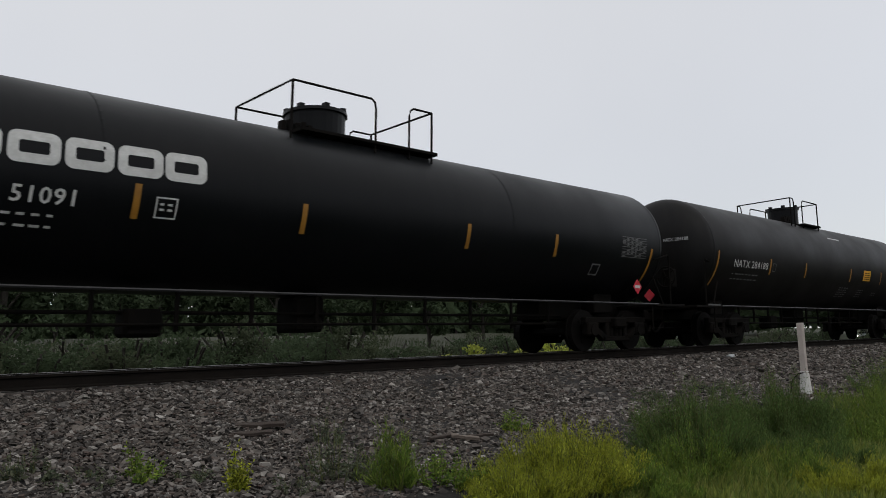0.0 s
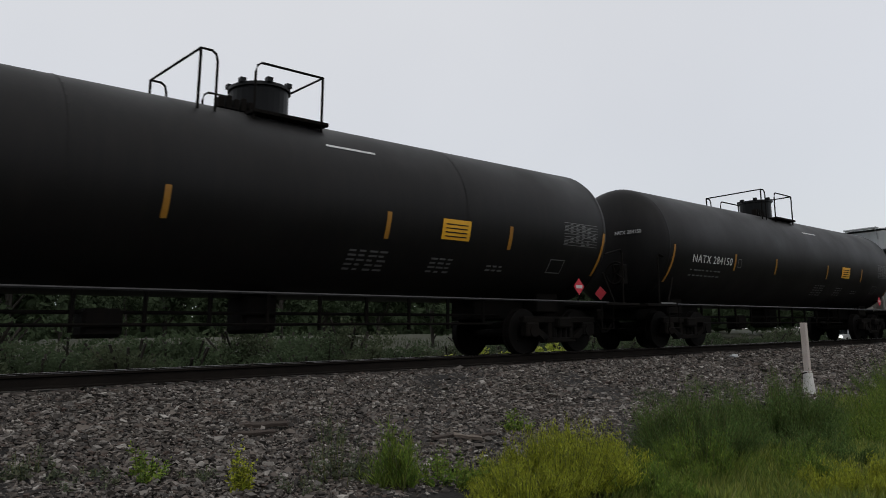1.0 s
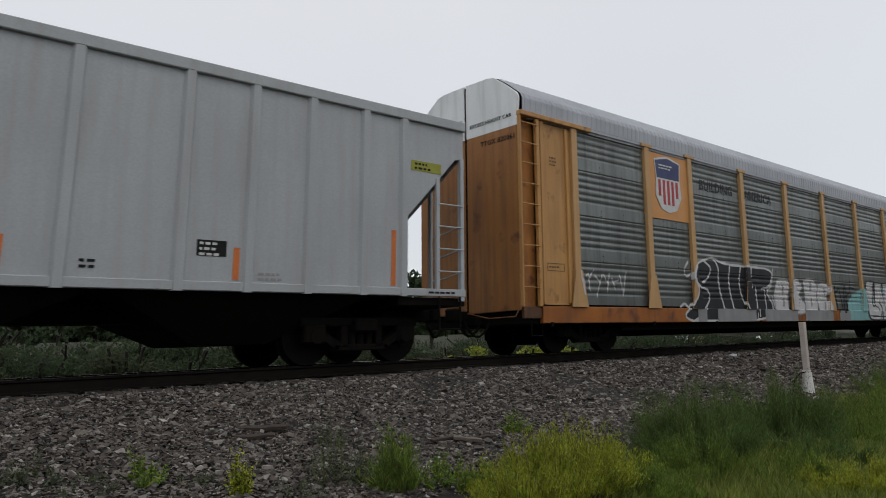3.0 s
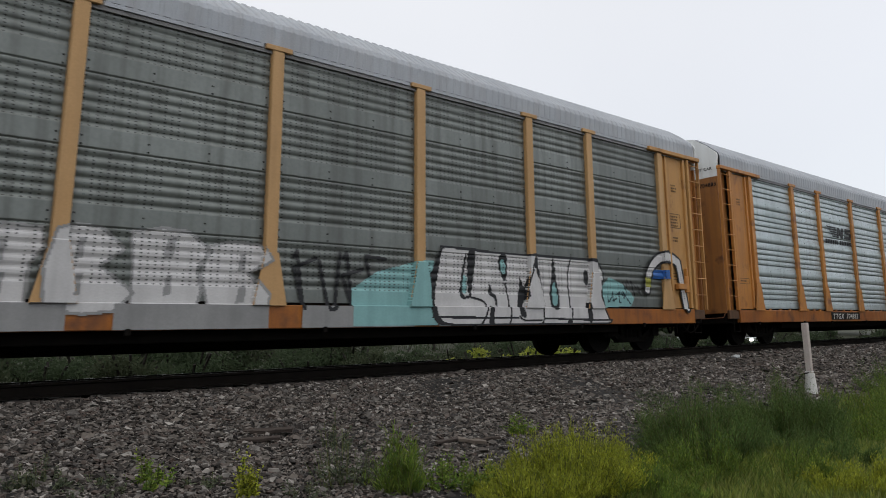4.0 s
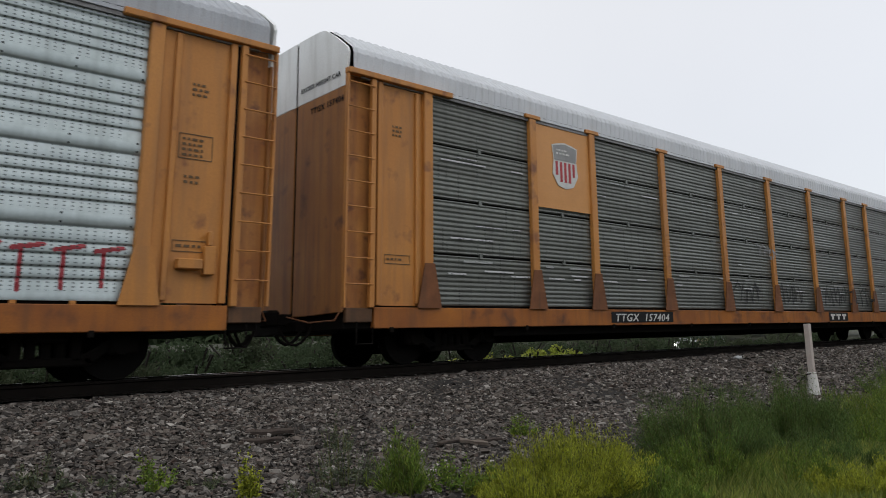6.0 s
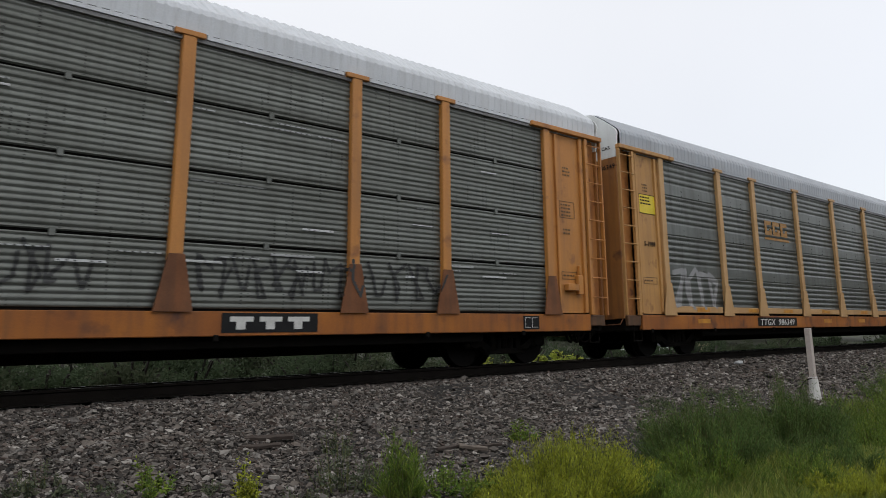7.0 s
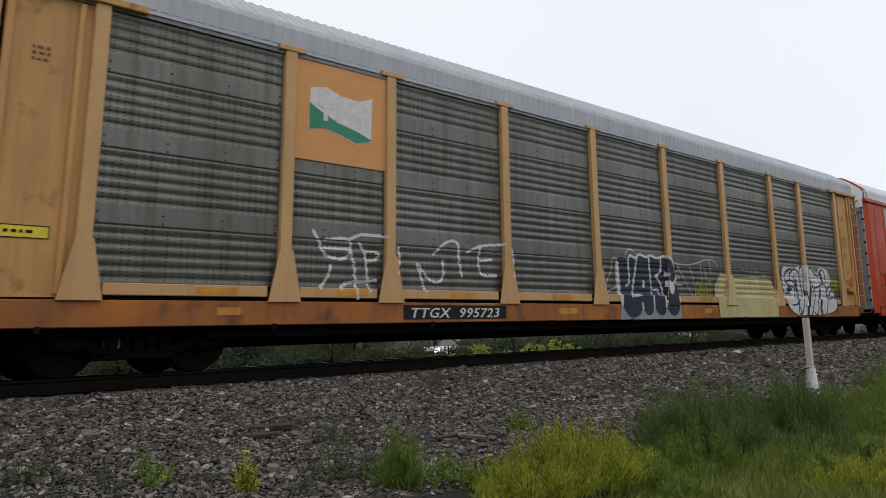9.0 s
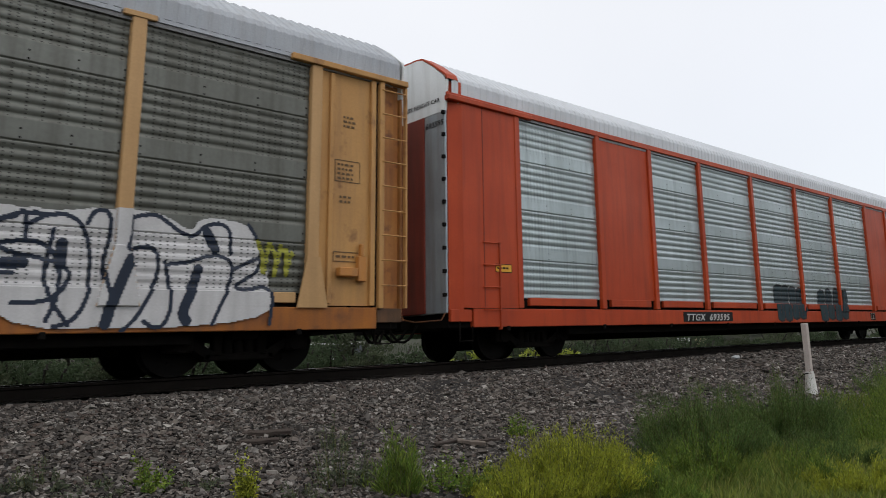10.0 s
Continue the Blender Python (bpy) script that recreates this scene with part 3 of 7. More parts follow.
        if e == 0:
            for text, y, z, size in (("EXCESS HEIGHT CAR", -0.14, 4.78, 0.115), (sign, -0.45, 4.32, 0.15)):
                w = words(text, 0, 0, 0, size, INK, car, 1.0, label="black stencilled words on the end door")
                w.matrix_local = pose(0.012, y, z, 90, 0, -90)
        coupler(car, m(0.0), -1 if e == 0 else 1)
        bogie(car, m(2.75))
        bm = boxes((*X(0.10, 1.2), SIDE + 0.115, -SIDE - 0.115, 0.60, 0.90), bevel=0.01)
        part("end_sill", bm, DARK, car)
        part("sill_end", boxes((*X(0.08, 0.60), SIDE + 0.025, SIDE + 0.10, 0.70, 0.93), bevel=0.012), sill if paint is RED else SILLEND, car, "grimy brown end of the side sill")
        bm = bmesh.new()
        tube(bm, [(m(0.30), SIDE + 0.04, 0.72), (m(0.30), SIDE + 0.04, 0.36), (m(0.62), SIDE + 0.04, 0.36), (m(0.62), SIDE + 0.04, 0.62)], 0.016)
        part("sill_step", bm, DARK, car, "bent steel sill step")
        bm = bmesh.new()
        tube(bm, [(m(0.02), SIDE + 0.12, 0.86), (m(-0.05), SIDE + 0.14, 0.74), (m(-0.08), -0.70, 0.74), (m(-0.22), -0.25, 0.86)], 0.014)
        part("uncoupling_lever", bm, RUSTFOOT, car, "thin rusty uncoupling lever")
        bm = bmesh.new()
        tube(bm, [(m(0.05 - 0.5 * u), -0.62 + 0.25 * u, 0.70 - 1.25 * u * (1 - u)) for u in (0, 0.15, 0.3, 0.45, 0.6, 0.75, 0.9, 1)], 0.026)
        part("brake_hose", bm, DARK, car, "black hanging brake hose")
    roof_sheet(car, roof)
    return car


def tank_car(name, label, s0, length, dome_x, R=1.51, ZC=2.57, dome_r=0.63, dome_h=0.0, trim=0.0, paint=None):
    paint = paint or BLACK
    car = thing(name, label, "railway car", "cars of the freight train")
    CARS.append((car, s0))
    HD = 0.62
    prof = []
    for k in range(9):
        a = k / 8 * math.pi / 2
        prof.append((HD - HD * math.cos(a) , R * math.sin(a)))
    shell = length - trim
    mid = [(HD + (shell - 2 * HD) * u, R) for u in (0.12, 0.25, 0.4, 0.495, 0.505, 0.6, 0.75, 0.88)]
    prof = prof + mid + [(shell - x, r) for x, r in reversed(prof)]
    sides = 56
    v, f = [], []
    for x, r in prof:
        for k in range(sides):
            a = k * math.tau / sides
            v.append((x, max(r, 0.002) * math.sin(a), ZC + max(r, 0.002) * math.cos(a)))
    for i in range(len(prof) - 1):
        for k in range(sides):
            f.append((i * sides + k, (i + 1) * sides + k, (i + 1) * sides + (k + 1) % sides, i * sides + (k + 1) % sides))
    ob = raw("tank_shell", v, f, paint, car, smooth=True)
    tagged(ob, "black painted welded tank shell")
    for x in (0.30 * length, 0.7 * length, HD + 0.02, shell - HD - 0.02):
        bm = bmesh.new()
        bmesh.ops.create_cone(bm, cap_ends=False, segments=56, radius1=R + 0.006, radius2=R + 0.006, depth=0.03,
                              matrix=Matrix.LocRotScale((x, 0, ZC), Euler((0, radians(90), 0)), None))
        part("weld_seam", bm, paint, car)
    # underframe, walkway line, brake rods
    for a, b, c in ((-0.25, 3.9, 1.7), (length - 3.9, length + 0.25, length - 2.4)):
        part("draft_sill", boxes((a, b, -0.34, 0.34, 0.72, 1.12), bevel=0.02), DARK, car)
        part("tank_saddle", boxes((c, c + 0.7, -0.72, 0.72, 0.85, 1.42), bevel=0.02), DARK, car)
    for e in (0, 1):
        m = (lambda x: x) if e == 0 else (lambda x: length - x)
        X = lambda a, b: (min(m(a), m(b)), max(m(a), m(b)))
        part("end_platform", boxes((*X(-0.35, 0.95), -1.45, 1.45, 0.98, 1.04), bevel=0.008), DARK, car)
        for y in (-1.4, 1.4):
            bm = bmesh.new()
            tube(bm, [(m(0.22), y, 1.04), (m(0.22), y, 2.16), (m(0.28), y, 2.24), (m(0.85), y * 0.98, 2.10)], 0.024)
            part("end_handrail", bm, DARK, car)
            bm = bmesh.new()
            tube(bm, [(m(0.58), y, 1.04), (m(0.92), y * 0.97, 1.69)], 0.024)
            part("platform_brace", bm, DARK, car)
            bm = bmesh.new()
            tube(bm, [(m(0.62), y, 1.04), (m(0.62), y, 0.47), (m(1.05), y, 0.47), (m(1.05), y, 1.04)], 0.02)
            part("sill_step", bm, DARK, car)
        coupler(car, m(-0.25), -1 if e == 0 else 1)
        bogie(car, m(2.05))
    bm = bmesh.new()
    tube(bm, [(0.9, SIDE + 0.05, 1.03), (length - 0.9, SIDE + 0.05, 1.03)], 0.022)
    part("side_handrail", bm, DARKRAIL, car, "thin grey grab rail along the tank")
    bm = bmesh.new()
    tube(bm, [(3.6, -0.55, 0.62), (length - 3.6, -0.55, 0.62)], 0.025)
    tube(bm, [(3.2, -0.35, 0.80), (length - 3.2, -0.35, 0.80)], 0.03)
    tube(bm, [(3.6, 0.5, 0.66), (length - 3.6, 0.5, 0.66)], 0.025)
    for k in range(11):
        x = 3.8 + k * (length - 7.6) / 10
        tube(bm, [(x, -0.5, 1.15), (x, -0.5, 0.52 + 0.1 * (k % 3 == 1))], 0.035)
    part("brake_rigging", bm, DARK, car, "black brake pipes and rods below the tank")
    part("brake_reservoir", boxes((length * 0.34, length * 0.34 + 0.55, -0.5, -0.1, 0.45, 0.85), bevel=0.05), DARK, car)
    part("bottom_outlet", boxes((length * 0.5 - 0.3, length * 0.5 + 0.3, -0.3, 0.3, 0.50, 1.1), bevel=0.05), DARK, car)
    # dome, platform and rails
    bm = bmesh.new()
    dz = ZC + R
    bmesh.ops.create_cone(bm, cap_ends=True, segments=28, radius1=dome_r, radius2=dome_r, depth=0.75, matrix=Matrix.Translation((dome_x, 0, dz + 0.16 - dome_h)))
    bmesh.ops.create_cone(bm, cap_ends=True, segments=28, radius1=dome_r + 0.04, radius2=dome_r + 0.03, depth=0.06, matrix=Matrix.Translation((dome_x, 0, dz + 0.56 - dome_h)))
    for k in range(7):
        a = k * math.tau / 7
        box(bm, dome_x + 0.5 * math.cos(a) - 0.05, dome_x + 0.5 * math.cos(a) + 0.05, 0.5 * math.sin(a) - 0.05, 0.5 * math.sin(a) + 0.05, dz + 0.58 - dome_h, dz + 0.66 - dome_h)
    part("dome", bm, BLACK, car, "black valve dome with bolted lid")
    return car


DARKRAIL = material("dull_grey_rail_paint", (0.022, 0.022, 0.024), (0.016, 0.016, 0.017), rough=0.5, bump=0.05)


# ---- paint that follows the ribs and posts of a rack car ----
def surface_y(x, z, prof, chord=False):
    """The near face of a rack car at x along it and height z."""
    for p in POSTS:
        w = 0.26 if z < 1.03 else 0.11 + 0.14 * max(0.0, (1.70 - z) / 0.67)
        if abs(x - p) < w and 0.93 <= z < 1.70:
            return SIDE - 0.042
        if abs(x - p) < 0.105 and z >= 0.94:
            return SIDE - 0.02
    if z < 0.943:
        return SIDE
    if z < 1.155 and chord:
        return SIDE - 0.001
    if x < 1.7 or x > 25.98:
        return SIDE + 0.06
    return SIDE + 0.06 + float(np.interp(z, prof[1], prof[0])) + wobble(x, z)


class Spray:
    """Paint shapes on a grid that hugs the side of a car."""

    def __init__(self, car, x0, x1, z0, z1, kind="ribbed", step=0.0175, shift=0.0, chord=False):
        self.car, self.step, self.chord = car, step, chord
        self.x = np.arange(x0, x1, step)
        self.z = np.arange(z0, z1, step)
        self.cx, self.cz = np.meshgrid(self.x + step / 2 - shift, self.z + step / 2, indexing="ij")
        pr = screen_profile(SCREEN_FOOT, SCREEN_TOP, kind)
        self.prof = ([p[0] for p in pr], [p[1] for p in pr])
        self.layer = 0

    def stroke(self, pts, width):
        d = np.full(self.cx.shape, 9.0)
        for (ax, az), (bx, bz) in zip(pts, pts[1:]):
            vx, vz = bx - ax, bz - az
            t = np.clip(((self.cx - ax) * vx + (self.cz - az) * vz) / (vx * vx + vz * vz + 1e-9), 0, 1)
            d = np.minimum(d, np.hypot(self.cx - ax - t * vx, self.cz - az - t * vz))
        return d < width / 2

    def fill(self, pts):
        inside = np.zeros(self.cx.shape, bool)
        for (ax, az), (bx, bz) in zip(pts, pts[1:] + pts[:1]):
            if az == bz:
                continue
            cross = ((az > self.cz) != (bz > self.cz)) & (self.cx < (bx - ax) * (self.cz - az) / (bz - az) + ax)
            inside ^= cross
        return inside

    def paint(self, mask, mat, label):
        self.layer += 1
        off = 0.003 + 0.0025 * self.layer
        v, f, seen = [], [], {}

        def vert(i, k):
            if (i, k) not in seen:
                x, z = self.x[0] + i * self.step, self.z[0] + k * self.step
                seen[i, k] = len(v)
                v.append((x, surface_y(x, z, self.prof, self.chord) - off, z))
            return seen[i, k]
        for i, k in zip(*np.nonzero(mask)):
            f.append((vert(i, k), vert(i + 1, k), vert(i + 1, k + 1), vert(i, k + 1)))
        if f:
            ob = raw("graffiti", v, f, mat, self.car)
            ob.data.materials.append(ON_SCREEN[mat])
            ob.data.polygons.foreach_set("material_index", [int(v[q[0]][1] > SIDE + 0.01) for q in f])
            tagged(ob, label, kind="stuff")


def bubble_letters(sp, x0, x1, z0, z1, n, fill_mat, line_mat, seed, width=0.05, label=""):
    """Fat sprayed letters: swollen uprights with bent sides, outlined."""
    rng = random.Random(seed)
    w = (x1 - x0) / n
    fills, lines = np.zeros(sp.cx.shape, bool), np.zeros(sp.cx.shape, bool)
    for i in range(n):
        a, b = x0 + i * w, x0 + (i + 1) * w
        top = z1 - rng.uniform(0, 0.10) * (z1 - z0)
        bot = z0 + rng.uniform(0, 0.08) * (z1 - z0)
        m = [0.18 * w * rng.uniform(-1, 1) for _ in range(6)]
        mz = (top + bot) / 2
        pts = [(a + 0.12 * w + m[0], top - 0.08), (a + 0.4 * w, top), (b - 0.15 * w + m[1], top - 0.03), (b + m[2] * 0.5, (top + mz) / 2),
               (b - 0.25 * w + m[3], mz + 0.05), (b + m[4] * 0.6, (bot + mz) / 2), (b - 0.12 * w, bot + 0.04), (a + 0.5 * w, bot),
               (a + 0.06 * w, bot + 0.06), (a - 0.02 * w + m[5] * 0.5, mz)]
        fills |= sp.fill(pts)
        lines |= sp.stroke(pts + pts[:1], width)
        c = a + rng.uniform(0.4, 0.6) * w
        for q in range(2):
            zz = bot + (0.3 + 0.42 * q) * (top - bot) + rng.uniform(-0.05, 0.05)
            h, u = 0.13 * (top - bot), 0.07 * w * rng.uniform(0.7, 1.3)
            lines |= sp.fill([(c - u, zz - h), (c + u * 0.7, zz - h * 0.8), (c + u, zz + h), (c - u * 0.4, zz + h * 0.9)])
    sp.paint(fills & ~lines, fill_mat, label)
    sp.paint(lines, line_mat, label)


def scrawl(sp, x0, x1, z0, z1, n, mat, seed, width=0.035, label=""):
    """Thin sprayed loops and zigzags."""
    rng = random.Random(seed)
    mask = np.zeros(sp.cx.shape, bool)
    w = (x1 - x0) / n
    for i in range(n):
        a = x0 + i * w
        pts = [(a + rng.uniform(0, 0.9) * w, z0 + rng.uniform(0, 1) * (z1 - z0)) for _ in range(4)]
        pts = [(a + 0.1 * w, z1 - rng.uniform(0, 0.2)), pts[0], (a + 0.5 * w, z0 + rng.uniform(0, 0.2)), pts[1], (a + 0.95 * w, z1 - rng.uniform(0, 0.3))]
        mask |= sp.stroke(pts, width)
    sp.paint(mask, mat, label)


def spray_paint(name, c):
    """Sprayed paint, and the same paint where it lies on punched sheet."""
    plain, holed = [material(name + end, c, tuple(k * 0.82 for k in c), rough=0.6, scale=2, bump=0.05, dirt=tuple(k * 0.5 for k in c), dirt_amount=0.4)
                    for end in ("", "_on_screen")]
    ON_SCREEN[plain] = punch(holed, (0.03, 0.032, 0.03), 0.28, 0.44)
    return plain


ON_SCREEN = {}


S_WHITE, S_BLACK = spray_paint("white_spray", (0.60, 0.59, 0.59)), spray_paint("black_spray", (0.012, 0.013, 0.016))
S_BLUE, S_CREAM = spray_paint("navy_spray", (0.009, 0.018, 0.040)), spray_paint("cream_spray", (0.50, 0.42, 0.21))
S_FAINT = spray_paint("faint_stencil", (0.13, 0.13, 0.13))
S_AQUA, S_PALE = spray_paint("aqua_spray", (0.24, 0.46, 0.46)), spray_paint("pale_spray", (0.30, 0.30, 0.30))
S_RED, S_TEAL = spray_paint("red_spray", (0.30, 0.03, 0.04)), spray_paint("dark_teal_spray", (0.012, 0.035, 0.045))
S_BRIGHT, S_OLIVE = spray_paint("blue_spray", (0.03, 0.13, 0.42)), spray_paint("olive_spray", (0.30, 0.30, 0.03))
FADED = spray_paint("faded_brown_stencil", (0.13, 0.075, 0.03))
S_SOOT = spray_paint("faded_black_spray", (0.035, 0.036, 0.036))
S_BRUSHED = spray_paint("bright_scraped_metal", (0.42, 0.43, 0.43))
S_DUSTY = spray_paint("dusty_white_spray", (0.42, 0.41, 0.38))
S_GREYSILL = spray_paint("grey_paint_over", (0.28, 0.28, 0.28))
EMBLEM = material("emblem_panel_paint", (0.58, 0.27, 0.08), (0.52, 0.24, 0.07), rough=0.5, scale=2, bump=0.05)
NAVY = material("emblem_navy", (0.02, 0.03, 0.12), rough=0.5, bump=0)
STRIPE = material("emblem_red", (0.42, 0.03, 0.04), rough=0.5, bump=0)
FLAG_G = material("emblem_green", (0.02, 0.22, 0.12), rough=0.5, bump=0)
LEMON = material("lemon_notice", (0.72, 0.55, 0.02), rough=0.5, bump=0.02)
P = SIDE + 0.054          # just in front of the crest of the screens
F = SIDE - 0.003          # on the face of the sill


def notice(car, x, z, w, h, mat=None, y=SIDE + 0.056, rows=3, ink=None):
    """A stencilled frame with rows of unreadable writing."""
    t = 0.012
    part("notice_frame", boxes((x, x + w, y - 0.004, y, z, z + t), (x, x + w, y - 0.004, y, z + h - t, z + h),
                               (x, x + t, y - 0.004, y, z, z + h), (x + w - t, x + w, y - 0.004, y, z, z + h)), ink or INK, car, "thin stencilled frame")
    if mat:
        patch("notice", x, x + w, z, z + h, y + 0.003, mat, car, "coloured notice")
    tick(car, x + 0.05, z + h - 0.06, y - 0.002, (w - 0.1) / 5, rows, ink or INK, 4)


def end_notices(car, yellow=False):
    for m in (0, 1):
        x = 0.85 if m == 0 else LONG - 1.45
        notice(car, x, 1.66, 0.55, 0.16, LEMON if yellow and m == 0 else None, rows=1, ink=INK if yellow and m == 0 else FADED)
        tick(car, x + 0.15, 4.05, P, 0.07, 3, FADED, 3)
        if m:
            notice(car, x, 2.95, 0.5, 0.36, rows=4, ink=FADED)
            tick(car, x + 0.1, 2.72, P, 0.07, 2, FADED, 3)
            bm = boxes((LONG - 1.40, LONG - 1.05, SIDE - 0.07, SIDE + 0.05, 1.42, 1.56), (LONG - 1.02, LONG - 0.86, SIDE - 0.04, SIDE + 0.05, 1.35, 1.75),
                       (LONG - 0.98, LONG - 0.92, SIDE - 0.05, SIDE + 0.03, 1.75, 1.95), bevel=0.012)
            part("brake_gear_box", bm, ORANGE, car, "rusty orange hand brake box")


def sill_marks(car, text, x, size=0.235, logo_x=None, service_x=20.4):
    """Reporting marks on a black plate of the side sill, a black service square, yellow tape."""
    w = 0.93 * size * len(text)
    patch("number_ground", x - 0.06, x + w + 0.02, 0.655, 0.895, F, INK, car, "black ground of the car number")
    words(text.replace(" ", "  "), x + 0.06, 0.685, F - 0.005, size, WHITE, car, 1.36, label="white car number on the side sill", slant=0.22)
    if service_x:
        part("service_plate", boxes((service_x, service_x + 0.46, F - 0.004, F, 0.645, 0.90)), INK, car, "black service plate with white marks")
        for k in (0.05, 0.25):
            part("plate_frame", boxes((service_x + k, service_x + k + 0.16, F - 0.007, F - 0.004, 0.68, 0.69), (service_x + k, service_x + k + 0.16, F - 0.007, F - 0.004, 0.86, 0.87),
                                      (service_x + k, service_x + k + 0.012, F - 0.007, F - 0.004, 0.69, 0.86)), WHITE, car, "thin white frame on the service plate")
    if logo_x:
        patch("owner_mark_ground", logo_x, logo_x + 1.55, 0.645, 0.92, F, INK, car, "black ground of an owner's mark")
        for k in range(3):
            patch("owner_mark", logo_x + 0.12 + 0.46 * k, logo_x + 0.48 + 0.46 * k, 0.80, 0.87, F - 0.005, WHITE, car, "plain white block")
            patch("owner_mark", logo_x + 0.22 + 0.46 * k, logo_x + 0.36 + 0.46 * k, 0.69, 0.80, F - 0.005, WHITE, car, "plain white block")


def sill_clutter(car, seed, tape=False):
    rng = random.Random(seed)
    for k in range(9):
        x = 1.2 + 3.0 * k + rng.uniform(-0.5, 0.5)
        part("hook", boxes((x, x + 0.07, SIDE - 0.03, SIDE + 0.02, 0.53, 0.62), bevel=0.008), DARK, car)
    if tape:
        for a, b in zip(POSTS, POSTS[1:]):
            x = (a + b) / 2 + rng.uniform(-0.25, 0.25)
            patch("yellow_tape", x, x + 0.6, 1.03, 1.125, SIDE - 0.001, TAPE, car, "strip of yellow reflective tape")
            x += rng.uniform(-0.5, 0.4)
            if not 5.2 < x < 10.4 and not 18 < x < 21.5:
                patch("yellow_tape", x, x + rng.choice((0.35, 0.6)), 0.74, 0.85, F, TAPE, car, "strip of yellow reflective tape")


def shield(car, x, z, w, h, faded=False):
    """A plain shield: dark chief, striped field."""
    y = SIDE + 0.026
    out = [(x, z + h * 0.92), (x + w * 0.25, z + h * 0.97), (x + w * 0.5, z + h), (x + w * 0.75, z + h * 0.97), (x + w, z + h * 0.92), (x + w * 0.95, z + h * 0.62),
           (x + w, z + h * 0.3), (x + w * 0.8, z + h * 0.06), (x + w * 0.5, z), (x + w * 0.2, z + h * 0.06), (x, z + h * 0.3), (x + w * 0.05, z + h * 0.62)]
    sheet("emblem_ground", out, y, WHITE, car, "white shield")
    sheet("emblem_chief", [(x + w * 0.04, z + h * 0.90), (x + w * 0.5, z + h * 0.97), (x + w * 0.96, z + h * 0.90), (x + w * 0.92, z + h * 0.60), (x + w * 0.08, z + h * 0.60)],
          y - 0.005, NAVY if not faded else S_PALE, car, "dark blue head of the shield")
    for k in range(5):
        xx = x + w * (0.12 + 0.165 * k)
        patch("emblem_stripe", xx, xx + w * 0.09, z + h * (0.14 if 0 < k < 4 else 0.28), z + h * 0.57, y - 0.005, STRIPE, car, "red stripe")
    tick(car, x + w * 0.15, z + h * 0.84, y - 0.011, w * 0.14, 2, WHITE, 4)


def rounded(pts, closed=False):
    """Cuts the corners of a line twice."""
    for _ in range(2):
        ring = list(zip(pts, pts[1:] + (pts[:1] if closed else [])))
        cut = [(a[0] + (b[0] - a[0]) * u, a[1] + (b[1] - a[1]) * u) for a, b in ring for u in (0.25, 0.75)]
        pts = cut if closed else [pts[0]] + cut[1:-1] + [pts[-1]]
    return pts


def piece(sp, mass, line, fill_mat, line_mat, label, width=0.045, thick=(), blob=(), edge=True):
    """A sprayed piece: a filled mass with drawn strokes and an outline."""
    m, l = np.zeros(sp.cx.shape, bool), np.zeros(sp.cx.shape, bool)
    for p in mass:
        p = rounded(p, True)
        m |= sp.fill(p)
        if edge:
            l |= sp.stroke(p + p[:1], width)
    for p in line:
        l |= sp.stroke(rounded(p), width)
    for p in thick:
        l |= sp.stroke(rounded(p), width * 2.6)
    for p in blob:
        l |= sp.fill(rounded(p, True))
    sp.paint(m & ~l, fill_mat, label)
    sp.paint(l, line_mat, label)



# Sprayed pieces: outlines and strokes in metres along the car and over the rail.
PALE_PIECE_MASS = [
    [(21.59, 2.19), (21.77, 1.99), (21.93, 2.13), (22.16, 2.07), (22.43, 2.08), (22.61, 2.16), (22.86, 2.17), (23.3, 2.18), (23.58, 2.15), (23.96, 1.93), (24.06, 2.16), (24.48, 2.16), (24.81, 2.11), (25.04, 1.82), (25.19, 1.25), (25.17, 0.69), (21.76, 0.63)],
]
PALE_PIECE_LINE = [
    [(21.95, 1.91), (22.14, 2.04), (22.4, 2.05), (22.57, 1.9), (22.67, 1.58), (22.68, 1.06), (22.52, 0.74), (22.3, 0.68)],
    [(21.65, 1.66), (21.91, 1.71), (22.11, 1.69), (22.29, 1.52), (22.34, 1.31), (22.31, 1.02), (22.21, 0.75)],
    [(22.6, 1.96), (22.67, 2.14), (22.87, 2.14), (22.89, 1.82), (22.82, 1.52), (22.82, 1.36), (22.92, 1.06)],
    [(23.14, 2.08), (23.14, 1.8), (23.07, 1.63), (23.23, 1.69), (23.43, 1.72), (23.53, 1.59), (23.52, 1.31), (23.39, 1.01), (23.24, 0.74), (23.09, 0.62)],
    [(23.14, 2.08), (23.44, 2.16), (23.62, 2.05), (23.81, 1.92), (24.0, 1.88), (24.14, 2.05), (24.37, 2.11), (24.53, 2.01), (24.55, 1.68)],
]
PALE_PIECE_TAIL = [
    [(23.62, 1.52), (23.73, 1.01), (23.65, 0.7), (23.51, 0.64), (23.36, 0.74)],
    [(23.63, 1.49), (23.98, 1.54), (24.2, 1.64), (24.47, 1.64), (24.6, 1.5), (24.55, 1.24), (24.4, 0.95), (24.3, 0.7)],
    [(24.6, 1.46), (25.0, 1.65)],
    [(24.81, 2.11), (25.02, 1.82), (25.01, 1.44), (24.69, 1.28), (24.64, 1.2), (24.78, 1.17), (25.23, 1.26), (25.17, 0.69)],
    [(21.62, 1.95), (21.78, 1.96), (21.89, 2.1), (21.92, 1.75)],
]
